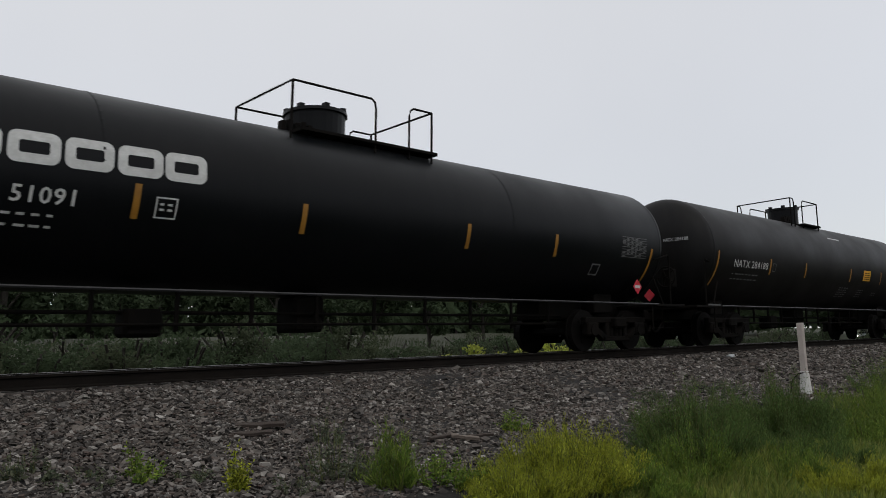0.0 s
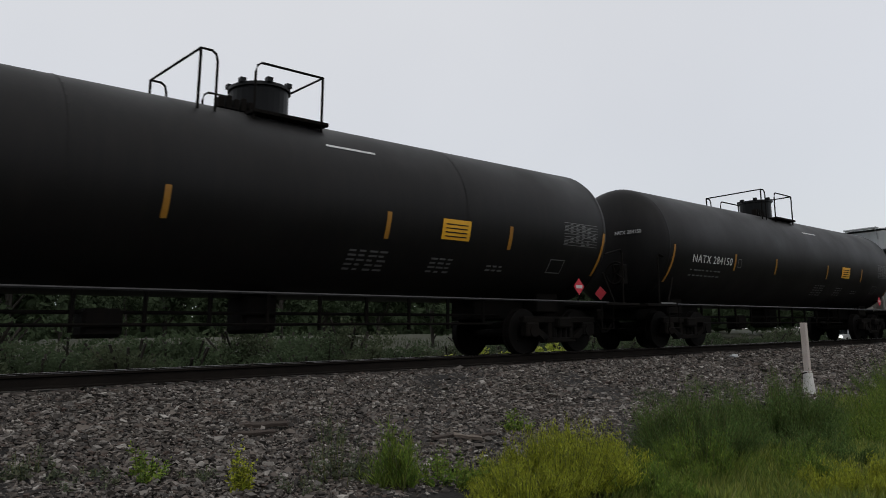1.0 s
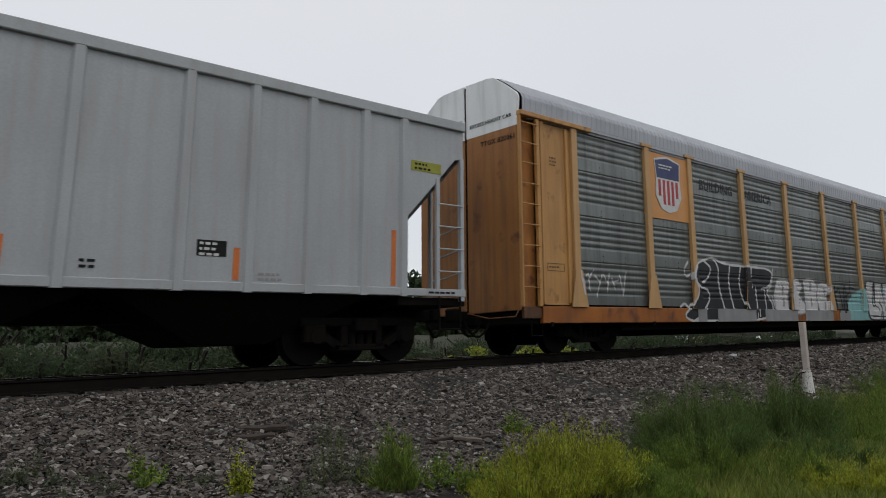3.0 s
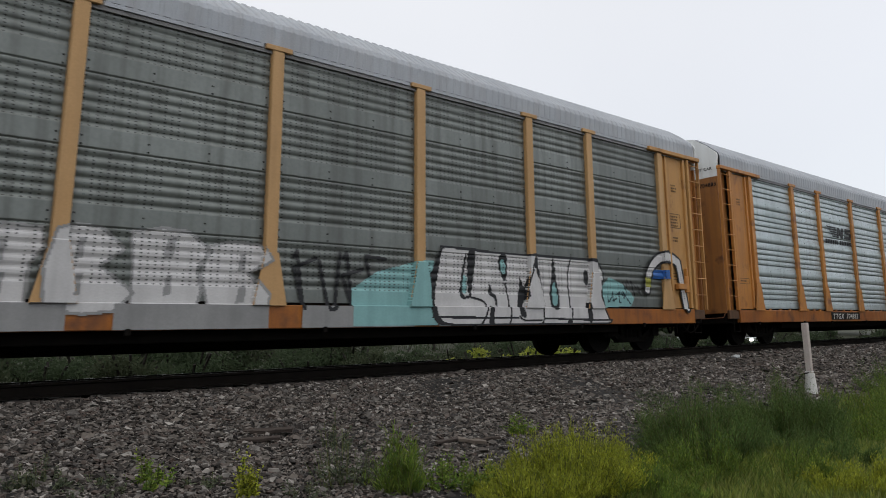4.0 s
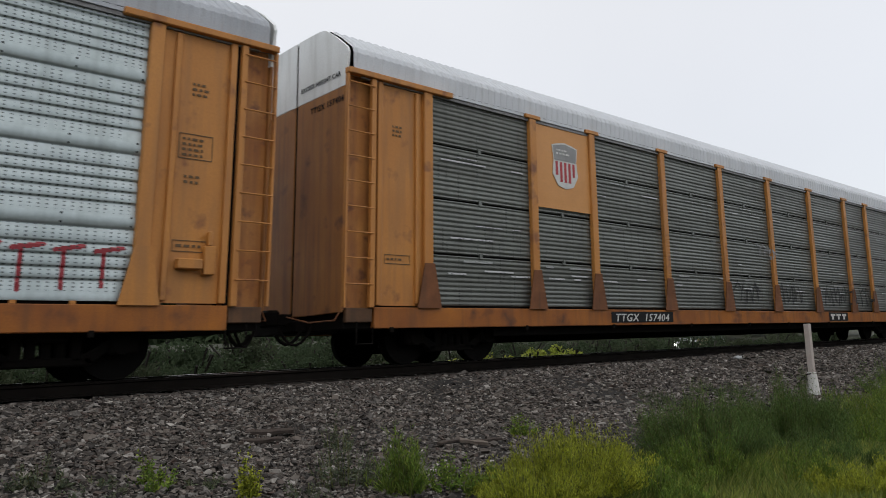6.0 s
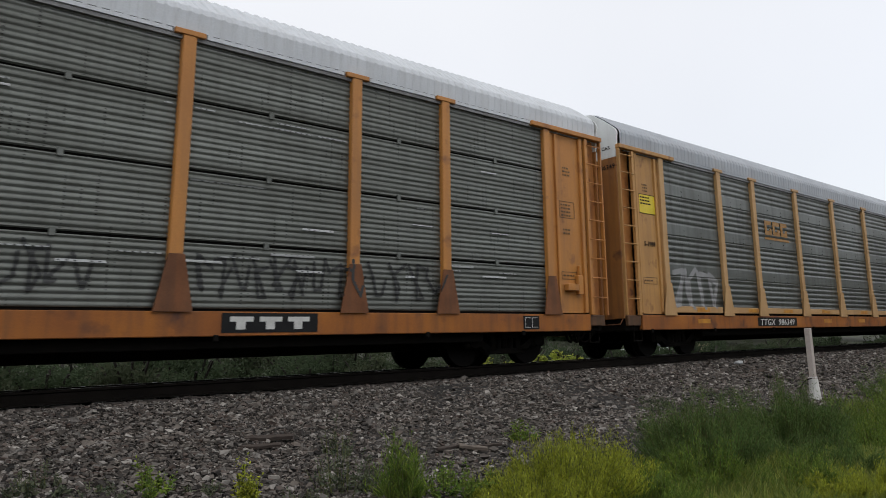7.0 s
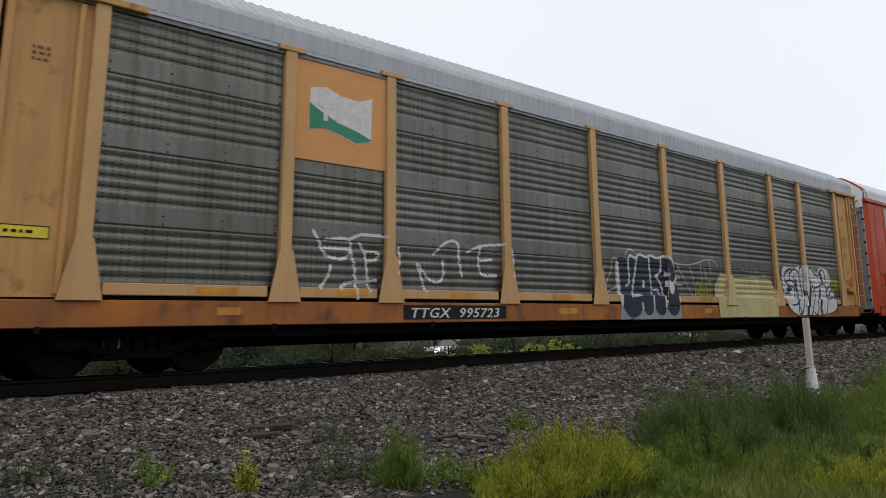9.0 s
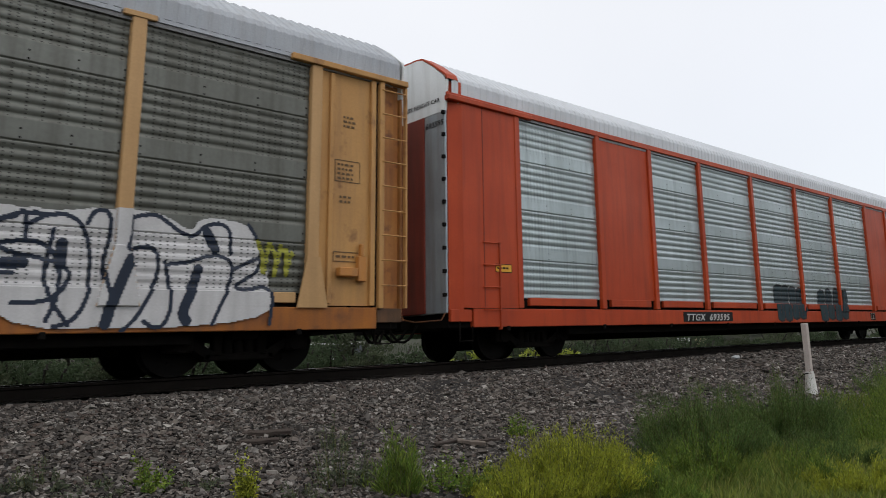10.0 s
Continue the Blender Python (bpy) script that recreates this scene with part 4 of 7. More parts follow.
PALE_PIECE_THICK = [
    [(24.08, 1.44), (24.01, 1.19), (23.85, 0.84), (23.93, 0.74)],
    [(23.14, 1.53), (23.06, 1.33), (22.96, 1.03), (22.89, 0.71)],
    [(21.72, 1.43), (21.91, 1.44)],
    [(22.33, 1.69), (22.33, 1.43)],
    [(24.18, 1.95), (24.31, 1.74)],
]
PALE_PIECE_LEFT_MASS = [
    [(21.33, 1.8), (21.49, 2.15), (22.0, 2.06), (22.66, 2.15), (23.24, 2.1), (23.37, 0.65), (21.54, 0.67)],
]
PALE_PIECE_LEFT_LINE = [
    [(22.22, 2.03), (21.8, 2.05), (21.5, 1.81), (21.66, 1.56), (22.23, 1.49), (22.51, 1.32), (22.24, 0.97), (21.83, 0.96)],
    [(21.33, 1.71), (21.42, 1.3), (21.82, 1.31)],
    [(22.22, 1.85), (22.13, 1.14), (22.46, 0.7)],
]
BIG_PIECE_MASS = [
    [(18.82, 2.01), (19.13, 2.01), (19.48, 2.01), (19.72, 1.99), (20.36, 1.96), (20.94, 1.97), (21.38, 1.98), (22.04, 1.98), (23.08, 1.99), (23.42, 1.97), (23.63, 1.7), (23.6, 1.51), (23.32, 1.27), (23.53, 0.96), (23.67, 0.73), (23.81, 0.62), (23.01, 0.62), (21.73, 0.62), (20.86, 0.62), (19.79, 0.62), (18.92, 0.62), (18.71, 0.72), (18.63, 0.98), (18.68, 1.32), (18.77, 1.67)],
]
BIG_PIECE_INNER = [
    [(19.31, 1.2), (19.36, 1.53), (19.44, 1.53), (19.46, 1.17)],
    [(21.83, 1.28), (21.9, 1.53), (22.02, 1.24), (22.0, 0.99), (21.84, 0.99)],
    [(20.33, 1.85), (20.44, 1.85), (20.49, 1.66), (20.42, 1.54), (20.34, 1.65)],
]
BIG_PIECE_LINE = [
    [(19.56, 1.12), (19.85, 1.07), (19.97, 0.96), (19.84, 0.71), (19.75, 0.62)],
    [(20.47, 1.39), (20.56, 1.01), (20.56, 0.71), (20.5, 0.62)],
    [(21.37, 1.51), (21.51, 1.1), (21.52, 0.7), (21.45, 0.62)],
    [(22.49, 2.0), (22.35, 1.64), (22.38, 1.29), (22.43, 0.78), (22.34, 0.62)],
    [(18.82, 2.01), (20.36, 1.96), (22.04, 1.98), (23.42, 1.97), (23.63, 1.7), (23.6, 1.51), (23.32, 1.27), (23.67, 0.73)],
    [(18.58, 0.76), (19.77, 0.75), (20.76, 0.74)],
    [(21.53, 0.73), (22.9, 0.7), (23.79, 0.69)],
    [(19.11, 0.62), (19.33, 0.62), (19.57, 0.62), (19.72, 0.62)],
    [(20.8, 0.77), (20.89, 0.69), (21.44, 0.69)],
    [(21.63, 0.62), (21.82, 0.62), (22.01, 0.62)],
    [(21.29, 1.95), (21.17, 1.62), (20.98, 1.25), (21.07, 1.16)],
]
NAVY_PIECE_MASS = [
    [(13.08, 0.93), (13.03, 1.89), (13.2, 2.03), (13.36, 1.98), (13.49, 1.96), (13.5, 1.97), (13.58, 2.05), (13.78, 1.97), (13.92, 2.09), (14.26, 2.02), (14.39, 2.08), (14.71, 2.0), (14.93, 2.03), (15.07, 2.06), (15.27, 1.99), (15.33, 1.61), (15.19, 1.45), (15.39, 1.4), (15.53, 1.01), (15.5, 0.79), (15.32, 0.66), (15.1, 0.7), (14.94, 0.88), (14.85, 0.71), (14.68, 0.67), (14.5, 0.76), (14.41, 0.9), (14.31, 0.71), (14.12, 0.67), (13.98, 0.79), (13.92, 0.89), (13.84, 0.72), (13.68, 0.66), (13.53, 0.62), (13.36, 0.67), (13.22, 0.82)],
]
NAVY_PIECE_LINE = [
    [(13.52, 1.95), (13.53, 1.72), (13.53, 1.42), (13.42, 1.37)],
    [(13.86, 1.98), (13.78, 1.67), (13.65, 1.36), (13.64, 1.19)],
    [(14.36, 2.05), (14.41, 1.49), (14.41, 1.0)],
    [(14.86, 2.01), (14.88, 1.73), (14.6, 1.6)],
    [(14.68, 1.56), (14.8, 1.47), (14.89, 1.22), (14.93, 0.99)],
    [(14.49, 1.28), (14.7, 1.29), (14.73, 1.16)],
    [(13.92, 0.96), (13.95, 0.86)],
    [(14.4, 0.97), (14.41, 0.88)],
    [(14.92, 0.97), (14.93, 0.88)],
    [(13.53, 1.13), (13.92, 1.16)],
    [(13.53, 1.99), (13.61, 2.08), (13.81, 1.98), (13.95, 2.12), (14.26, 2.03), (14.4, 2.11), (14.71, 2.03), (14.89, 2.08), (15.07, 2.11), (15.31, 1.99), (15.36, 1.57), (15.21, 1.45)],
    [(15.48, 1.39), (15.55, 1.01)],
]
NAVY_PIECE_BLOB = [
    [(14.06, 1.51), (14.14, 1.51), (14.17, 1.34), (14.05, 1.32)],
    [(14.99, 1.72), (15.1, 1.72), (15.12, 1.62), (14.99, 1.61)],
    [(15.0, 1.52), (15.13, 1.51), (15.27, 1.38), (15.24, 1.23), (15.12, 1.17), (15.04, 1.26)],
    [(13.06, 0.89), (12.99, 1.88), (13.13, 1.94), (13.16, 1.68), (13.2, 0.89)],
]
NAVY_TAGS = [
    [(15.49, 1.96), (15.75, 1.93), (16.17, 1.93), (16.7, 2.03), (17.02, 2.12), (17.52, 2.09), (17.59, 1.9)],
    [(16.17, 1.93), (16.36, 1.58), (16.43, 1.14), (16.25, 1.16), (15.85, 1.64), (15.59, 1.92)],
    [(16.46, 1.34), (16.65, 1.15)],
    [(16.7, 2.01), (16.79, 1.56)],
    [(15.49, 1.62), (15.6, 1.68), (15.7, 1.61), (15.61, 1.53), (15.49, 1.62)],
    [(15.54, 1.43), (15.78, 1.42)],
    [(17.02, 2.12), (17.19, 2.0), (17.23, 1.79)],
    [(16.94, 1.84), (17.0, 1.53), (17.23, 1.58), (17.14, 1.45)],
    [(12.6, 1.07), (12.65, 1.47), (12.87, 1.66), (12.89, 1.99), (13.05, 1.97)],
    [(13.4, 2.07), (13.53, 2.19), (13.69, 2.19), (13.84, 2.09)],
    [(12.66, 1.21), (13.02, 1.33)],
]
BLACK_PIECE_MASS = [
    [(6.86, 2.03), (7.29, 2.18), (7.84, 2.3), (8.28, 2.14), (9.35, 2.12), (9.98, 2.13), (11.34, 2.11), (11.22, 1.61), (10.76, 1.45), (11.21, 1.11), (11.11, 0.75), (9.81, 0.62), (8.37, 0.62), (7.07, 0.62), (6.5, 0.62), (6.13, 0.75), (6.53, 0.99), (6.92, 1.36), (6.73, 1.66)],
]
BLACK_PIECE_LINE = [
    [(6.86, 2.03), (6.66, 1.71), (6.88, 1.48), (7.45, 1.47), (7.62, 1.22), (7.08, 0.77), (6.56, 0.62)],
    [(7.39, 2.15), (7.73, 2.01), (7.53, 1.72), (7.25, 1.61)],
    [(7.84, 2.27), (8.13, 2.01), (8.03, 1.61), (8.38, 0.75)],
    [(8.74, 2.12), (8.58, 1.63), (8.89, 0.75)],
    [(9.34, 2.09), (9.16, 1.52), (9.63, 0.8)],
    [(9.98, 2.11), (9.95, 1.82), (9.76, 1.54)],
    [(11.34, 2.11), (11.13, 1.61), (10.55, 1.52)],
    [(10.71, 1.56), (10.78, 0.72)],
    [(10.18, 1.55), (10.22, 0.75)],
    [(6.56, 2.1), (6.35, 1.94), (6.42, 1.7), (6.66, 1.81)],
    [(6.1, 0.98), (6.3, 1.08), (6.49, 0.93)],
    [(11.18, 1.32), (11.45, 0.75)],
]
BIG_PIECE_BLOB = [
    [(19.48, 2.01), (19.72, 1.99), (19.6, 1.43), (19.56, 1.12), (19.49, 1.12), (19.45, 1.57)],
    [(19.25, 1.06), (19.29, 1.42), (19.42, 1.93), (19.47, 1.93), (19.38, 1.56), (19.31, 1.13), (19.55, 1.15), (19.56, 1.11)],
    [(20.04, 1.45), (20.11, 1.19), (20.22, 1.17), (20.24, 0.95), (20.19, 0.97), (20.16, 1.12), (19.99, 1.16)],
    [(20.32, 1.96), (20.53, 1.98), (20.54, 1.63), (20.47, 1.39), (20.34, 1.58), (20.27, 1.76)],
    [(20.87, 1.6), (20.95, 1.41), (21.08, 1.25), (21.05, 1.14), (20.9, 0.95), (21.0, 0.82), (20.97, 0.73), (20.8, 0.78), (20.79, 1.09), (20.87, 1.33)],
    [(21.26, 1.95), (21.36, 1.92), (21.37, 1.47), (21.27, 1.58), (21.25, 1.75)],
]
BIG_PIECE_SHADE = [
    [(21.87, 1.95), (21.94, 1.94), (21.98, 1.53), (22.09, 1.2), (22.06, 0.91), (21.82, 0.89), (21.76, 1.19), (21.86, 1.61)],
    [(22.91, 1.77), (23.07, 1.72), (23.07, 1.43), (22.9, 1.44)],
    [(20.0, 0.97), (20.12, 0.97), (20.08, 0.71), (20.12, 0.62), (19.93, 0.62), (19.97, 0.78)],
    [(22.93, 1.09), (23.02, 1.04), (23.13, 0.74), (23.03, 0.62), (22.94, 0.69)],
    [(22.33, 0.74), (22.45, 0.62), (22.2, 0.62)],
    [(18.49, 1.38), (18.7, 1.73), (18.82, 1.99), (18.77, 1.67), (18.68, 1.32), (18.64, 0.98), (18.72, 0.72), (18.93, 0.62), (18.73, 0.62), (18.59, 0.72), (18.5, 1.05)],
]
WHITE_TAG_FIRST = [
    [(5.13, 2.03), (5.25, 1.87), (5.32, 1.69), (5.45, 1.63), (5.7, 1.61), (5.83, 1.7), (5.85, 1.92), (5.66, 1.95), (5.34, 1.9)],
    [(5.83, 1.79), (5.92, 1.52), (5.95, 1.0)],
    [(6.0, 1.89), (6.14, 1.72), (6.2, 1.12)],
    [(6.16, 1.76), (6.42, 1.76), (6.37, 1.63), (6.19, 1.61)],
    [(5.47, 1.51), (5.41, 1.31), (5.25, 1.13)],
    [(5.63, 1.14), (5.76, 1.25), (6.06, 1.26), (6.35, 1.3)],
    [(5.8, 1.93), (6.05, 2.05), (6.51, 2.02)],
    [(5.35, 1.79), (5.81, 1.79)],
]
WHITE_TAG_SECOND = [
    [(7.22, 1.59), (7.33, 1.37), (7.4, 1.12)],
    [(7.25, 1.6), (7.53, 1.29), (7.85, 1.32), (7.83, 1.68)],
    [(7.61, 1.79), (7.91, 2.04), (8.22, 2.05), (8.21, 1.76), (8.29, 1.41)],
    [(8.42, 1.86), (8.77, 2.01), (9.35, 2.05)],
    [(8.77, 2.01), (8.7, 1.69), (8.78, 1.43), (9.18, 1.46)],
    [(8.73, 1.72), (9.06, 1.75)],
    [(6.81, 1.85), (6.87, 1.64), (6.75, 1.42)],
    [(9.62, 2.0), (9.72, 1.73), (9.57, 1.45)],
]


# ---- the tank cars ----
def shell_strip(name, x0, x1, z0, z1, mat, parent, label="", slant=0.0, R=1.51, ZC=2.57, lift=0.005):
    """A painted strip that follows the curve of a tank."""
    n = max(2, int((z1 - z0) / 0.06))
    v, f = [], []
    for k in range(n + 1):
        z = z0 + (z1 - z0) * k / n
        a = math.asin(max(-1, min(1, (z - ZC) / R)))
        for x in (x0 + slant * (k / n), x1 + slant * (k / n)):
            v.append((x, -(R + lift) * math.cos(a), ZC + (R + lift) * math.sin(a)))
    for k in range(n):
        f.append((2 * k, 2 * k + 1, 2 * k + 3, 2 * k + 2))
    ob = raw(name, v, f, mat, parent)
    if label:
        tagged(ob, label)
    return ob


def shell_ring(name, x, z, w, h, t, mat, parent, label, R=1.51, ZC=2.57, lift=0.005):
    """A painted ring with rounded corners that follows the curve of a tank."""
    def rim(inset, r):
        out = []
        for cx, cz, a0 in ((w - inset - r, h - inset - r, 0), (inset + r, h - inset - r, 90), (inset + r, inset + r, 180), (w - inset - r, inset + r, 270)):
            for k in range(5):
                a = radians(a0 + 22.5 * k)
                out.append((cx + r * math.cos(a), cz + r * math.sin(a)))
        return out
    v = []
    for px, pz in rim(0, 0.11) + rim(t, 0.03):
        a = math.asin((z + pz - ZC) / R)
        v.append((x + px, -(R + lift) * math.cos(a), ZC + (R + lift) * math.sin(a)))
    f = [(k, (k + 1) % 20, 20 + (k + 1) % 20, 20 + k) for k in range(20)]
    tagged(raw(name, v, f, mat, parent), label)


def shell_words(text, x, z, size, parent, squeeze=1.0, mat=None, R=1.51, ZC=2.57, bold=0.012):
    a = math.asin((z + size * 0.35 - ZC) / R)
    ob = words(text, x, z, 0, size, mat or WHITE, parent, squeeze, label="white stencilled car number", bold=bold)
    y = -(R + 0.006) * math.cos(a)
    ob.matrix_local = pose(x, y, ZC + (R + 0.006) * math.sin(a), 90 - math.degrees(a), 0, 0) @ Matrix.Translation((0, -size * 0.35, 0)) @ Matrix.Diagonal((squeeze, 1, 1, 1))
    return ob


def shell_ticks(car, x, z, cols, rows, w, mat=None, step=0.07, h=0.03, **shell):
    rng = random.Random(int(x * 31 + z * 57))
    for r in range(rows):
        u = x
        for c in range(cols):
            d = w * rng.uniform(0.5, 1.0)
            shell_strip("small_writing", u, u + d, z - r * step - h, z - r * step, mat or WHITE, car, "faded small stencilled mark", **shell)
            u += w + 0.03


def dome_rails(car, x0, g0, g1, x1, z, yb, foot, walk0, walkz, dome):
    """Handrail frame round the dome with a ladder gap on each side, a grating on the near side and a row of valves."""
    for near in (-1, 1):
        for corner, gap in ((x0, g0), (x1, g1)):
            w = 0.10 if gap > corner else -0.10
            bm = bmesh.new()
            tube(bm, [(corner, 0, z), (corner, near * yb, z), (gap - w, near * yb, z), (gap - 0.3 * w, near * yb, z - 0.05), (gap, near * yb, z - 0.16), (gap, near * yb, foot)], 0.02)
            part("dome_handrail", bm, DARK, car, "bent steel handrail round the dome")
            bm = bmesh.new()
            tube(bm, [(corner, near * yb, z), (corner, near * yb, foot)], 0.022)
            part("handrail_post", bm, DARK, car)
    bm = bmesh.new()
    for k in range(8):
        box(bm, walk0, x1 + 0.1, -yb - 0.05 + 0.045 * k, -yb - 0.025 + 0.045 * k, walkz - 0.05, walkz)
    for k in range(12):
        u = walk0 + (x1 + 0.1 - walk0) * k / 11
        box(bm, u - 0.012, u + 0.012, -yb - 0.05, -yb + 0.30, walkz - 0.06, walkz - 0.01)
    part("dome_grating", bm, DARK, car, "dark open walkway grating")
    for k in range(5):
        bm = boxes((dome - 0.95 + 0.13 * k, dome - 0.86 + 0.13 * k, -0.45, -0.30, foot + 0.27, foot + 0.45 + 0.04 * (k % 2)), bevel=0.01)
        part("valve", bm, DARK, car, "small black valve")


def placard(car, x, z, R=1.51, ZC=2.57):
    r = 0.13
    a = math.asin((z - ZC) / R)
    at = pose(x, -(R + 0.03) * math.cos(a) - 0.22, z, 0, 0, 0)
    ob = part("placard", boxes((-r, r, -0.006, 0, -r, r)), PLACARD, car, "red diamond placard with white band")
    ob.matrix_local = at @ pose(0, 0, 0, 0, 45, 0)
    band = part("placard_band", boxes((-0.11, 0.11, -0.009, -0.006, -0.035, 0.035)), WHITE, car, "white band of the placard")
    band.matrix_local = at
    arm = part("placard_bracket", boxes((-0.05, 0.05, 0.0, 0.30, -0.03, 0.03)), DARK, car)
    arm.matrix_local = at


def brake_wheel(car, x, y, z):
    bm = bmesh.new()
    n = 20
    tube(bm, [(x, y + 0.26 * math.cos(k * math.tau / n), z + 0.26 * math.sin(k * math.tau / n)) for k in range(n + 1)], 0.022)
    for k in range(5):
        a = k * math.tau / 5
        tube(bm, [(x, y, z), (x, y + 0.25 * math.cos(a), z + 0.25 * math.sin(a))], 0.016)
    part("brake_wheel", bm, DARK, car, "spoked hand brake wheel")
    part("brake_gear", boxes((x + 0.03, x + 0.35, y - 0.12, y + 0.14, z - 0.28, z + 0.22), bevel=0.03), DARK, car, "hand brake gear housing")


def test_panel(car, x0, x1, z0, z1, shell):
    """A faint table of ruled lines with short columns of unreadable writing."""
    n = 8
    d = (z1 - z0) / n
    for k in range(n + 1):
        shell_strip("test_panel_line", x0, x1, z0 + d * k, z0 + d * k + 0.012, S_FAINT, car, "faint ruled line of a test panel", **shell)
    rng = random.Random(5)
    for k in range(n):
        for c in range(6):
            if rng.random() < 0.75:
                a = x0 + (x1 - x0) * c / 6 + 0.02
                shell_strip("test_panel_text", a, a + rng.uniform(0.06, 0.13), z0 + d * k + 0.022, z0 + d * k + 0.045, S_FAINT, car, "faint unreadable writing", **shell)


TANK1 = dict(R=1.42, ZC=2.51)
tank_1 = tank_car("tank_car", "long black tank car with a row of white block shapes", -2.5, 19.65, 10.0, dome_r=0.54, dome_h=0.12, **TANK1)
dome_rails(tank_1, 8.93, 10.66, 11.44, 12.0, 4.57, 0.92, 3.58, 9.1, 3.80, 10.0)
for x in (3.46, 4.11, 4.77, 5.42, 6.07, 6.70):
    shell_ring("white_block", x, 2.51, 0.60, 0.41, 0.125, WHITE, tank_1, "plain white rounded block of the owner's name", lift=0.006, **TANK1)
shell_words("51091", 4.86, 2.05, 0.29, tank_1, 1.02, **TANK1)
shell_ticks(tank_1, 4.3, 1.93, 7, 2, 0.14, step=0.13, **TANK1)
for x in (6.36, 8.94, 12.51, 15.08):
    shell_strip("amber_tape", x - 0.045, x + 0.045, 1.97, 2.42, AMBER, tank_1, "amber reflective tape", lift=0.008, **TANK1)
shell_strip("amber_tape", 18.52, 18.60, 1.55, 2.35, AMBER, tank_1, "amber reflective tape", slant=0.12, lift=0.008, **TANK1)
test_panel(tank_1, 17.45, 18.46, 2.10, 2.55, TANK1)
for q in ((16.45, 16.75, 1.66, 1.69), (16.45, 16.75, 1.87, 1.90), (16.45, 16.48, 1.66, 1.90), (16.72, 16.75, 1.66, 1.90)):
    shell_strip("stencil_frame", *q, S_FAINT, tank_1, "pale stencilled frame", **TANK1)
for q in ((6.62, 6.92, 2.00, 2.02), (6.62, 6.92, 2.26, 2.28), (6.62, 6.64, 2.0, 2.28), (6.90, 6.92, 2.0, 2.28)):
    shell_strip("stencil_frame", *q, WHITE, tank_1, "white stencilled frame", **TANK1)
shell_ticks(tank_1, 6.68, 2.2, 2, 2, 0.08, **TANK1)
placard(tank_1, 18.34, 1.45, **TANK1)

for s0, number in ((18.45, "284188"), (36.85, "284150")):
    tk = tank_car("tank_car", "black tank car with white number, amber tape and yellow notice", s0, 17.35, 8.62, dome_r=0.49, dome_h=0.06, trim=0.42, paint=BLACK_DULL)
    dome_rails(tk, 7.10, 7.38, 8.03, 9.29, 4.72, 0.90, 3.76, 8.0, 3.94, 8.62)
    shell_words("NATX " + number, 1.74, 2.12, 0.285, tk, 1.12, bold=0.0)
    shell_ticks(tk, 1.75, 1.95, 8, 2, 0.17, S_FAINT, step=0.13)
    shell_strip("amber_tape", 0.72, 0.80, 1.60, 2.50, AMBER, tk, "amber reflective tape", slant=0.10, lift=0.008)
    for x in (3.99, 6.50, 10.30, 13.32):
        shell_strip("amber_tape", x - 0.045, x + 0.045, 2.0, 2.44, AMBER, tk, "amber reflective tape", lift=0.008)
    shell_strip("amber_tape", 16.16, 16.24, 1.63, 2.53, AMBER, tk, "amber reflective tape", slant=0.12, lift=0.008)
    shell_strip("yellow_notice", 11.52, 12.22, 2.08, 2.44, YELLOW, tk, "yellow notice with small writing", lift=0.008)
    for k in range(4):
        shell_strip("small_writing", 11.60, 12.14, 2.13 + 0.07 * k, 2.15 + 0.07 * k, INK, tk, lift=0.011)
    shell_strip("white_stripe", 9.18, 10.18, 3.45, 3.49, S_WHITE, tk, "thin white stripe")
    shell_ticks(tk, 9.65, 1.80, 4, 5, 0.18, S_FAINT, step=0.07)
    shell_ticks(tk, 11.45, 1.76, 3, 4, 0.17, S_FAINT, step=0.07)
    shell_ticks(tk, 12.9, 1.70, 3, 2, 0.14, S_FAINT, step=0.07)
    test_panel(tk, 14.94, 16.08, 2.20, 2.66, {})
    for q in ((4.15, 4.35, 2.08, 2.10), (4.15, 4.35, 2.30, 2.32), (4.15, 4.17, 2.08, 2.32), (4.33, 4.35, 2.08, 2.32)):
        shell_strip("stencil_frame", *q, S_FAINT, tk, "pale stencilled frame")
    for q in ((14.66, 15.12, 1.63, 1.65), (14.66, 15.12, 1.88, 1.90), (14.66, 14.68, 1.63, 1.90), (15.10, 15.12, 1.63, 1.90)):
        shell_strip("stencil_frame", *q, S_FAINT, tk, "pale stencilled frame")
    placard(tk, 15.82, 1.38)
    brake_wheel(tk, -0.60, -0.75, 1.80)
    for i, ch in enumerate("NATX " + number):
        a = radians(14 + 2.6 * i)
        reff = math.sqrt(1.51 ** 2 - 0.25 ** 2)
        turn = math.degrees(math.atan2(math.cos(a) / 0.62, math.sin(a) / reff))
        w = words(ch, 0, 0, 0, 0.13, S_PALE, tk, 1.0, "head_lettering", "small white number on the tank head")
        w.matrix_local = pose(0.62 - 0.63 * math.cos(a), -1.01 * reff * math.sin(a), 2.80, 90, 0, -turn) @ pose(0, 0, 0.012, -9, 0, 0)
    ph = part("placard_holder", boxes((-0.02, 0.0, -0.12, 0.12, -0.12, 0.12)), PLACARD, tk, "red diamond placard on the car end")
    ph.matrix_local = pose(0.05, 0.15, 1.40, 45, 0, 0)
    patch("sill_label", 0.2, 0.85, 1.035, 1.075, -1.455, S_FAINT, tk, "pale strip with small marks")


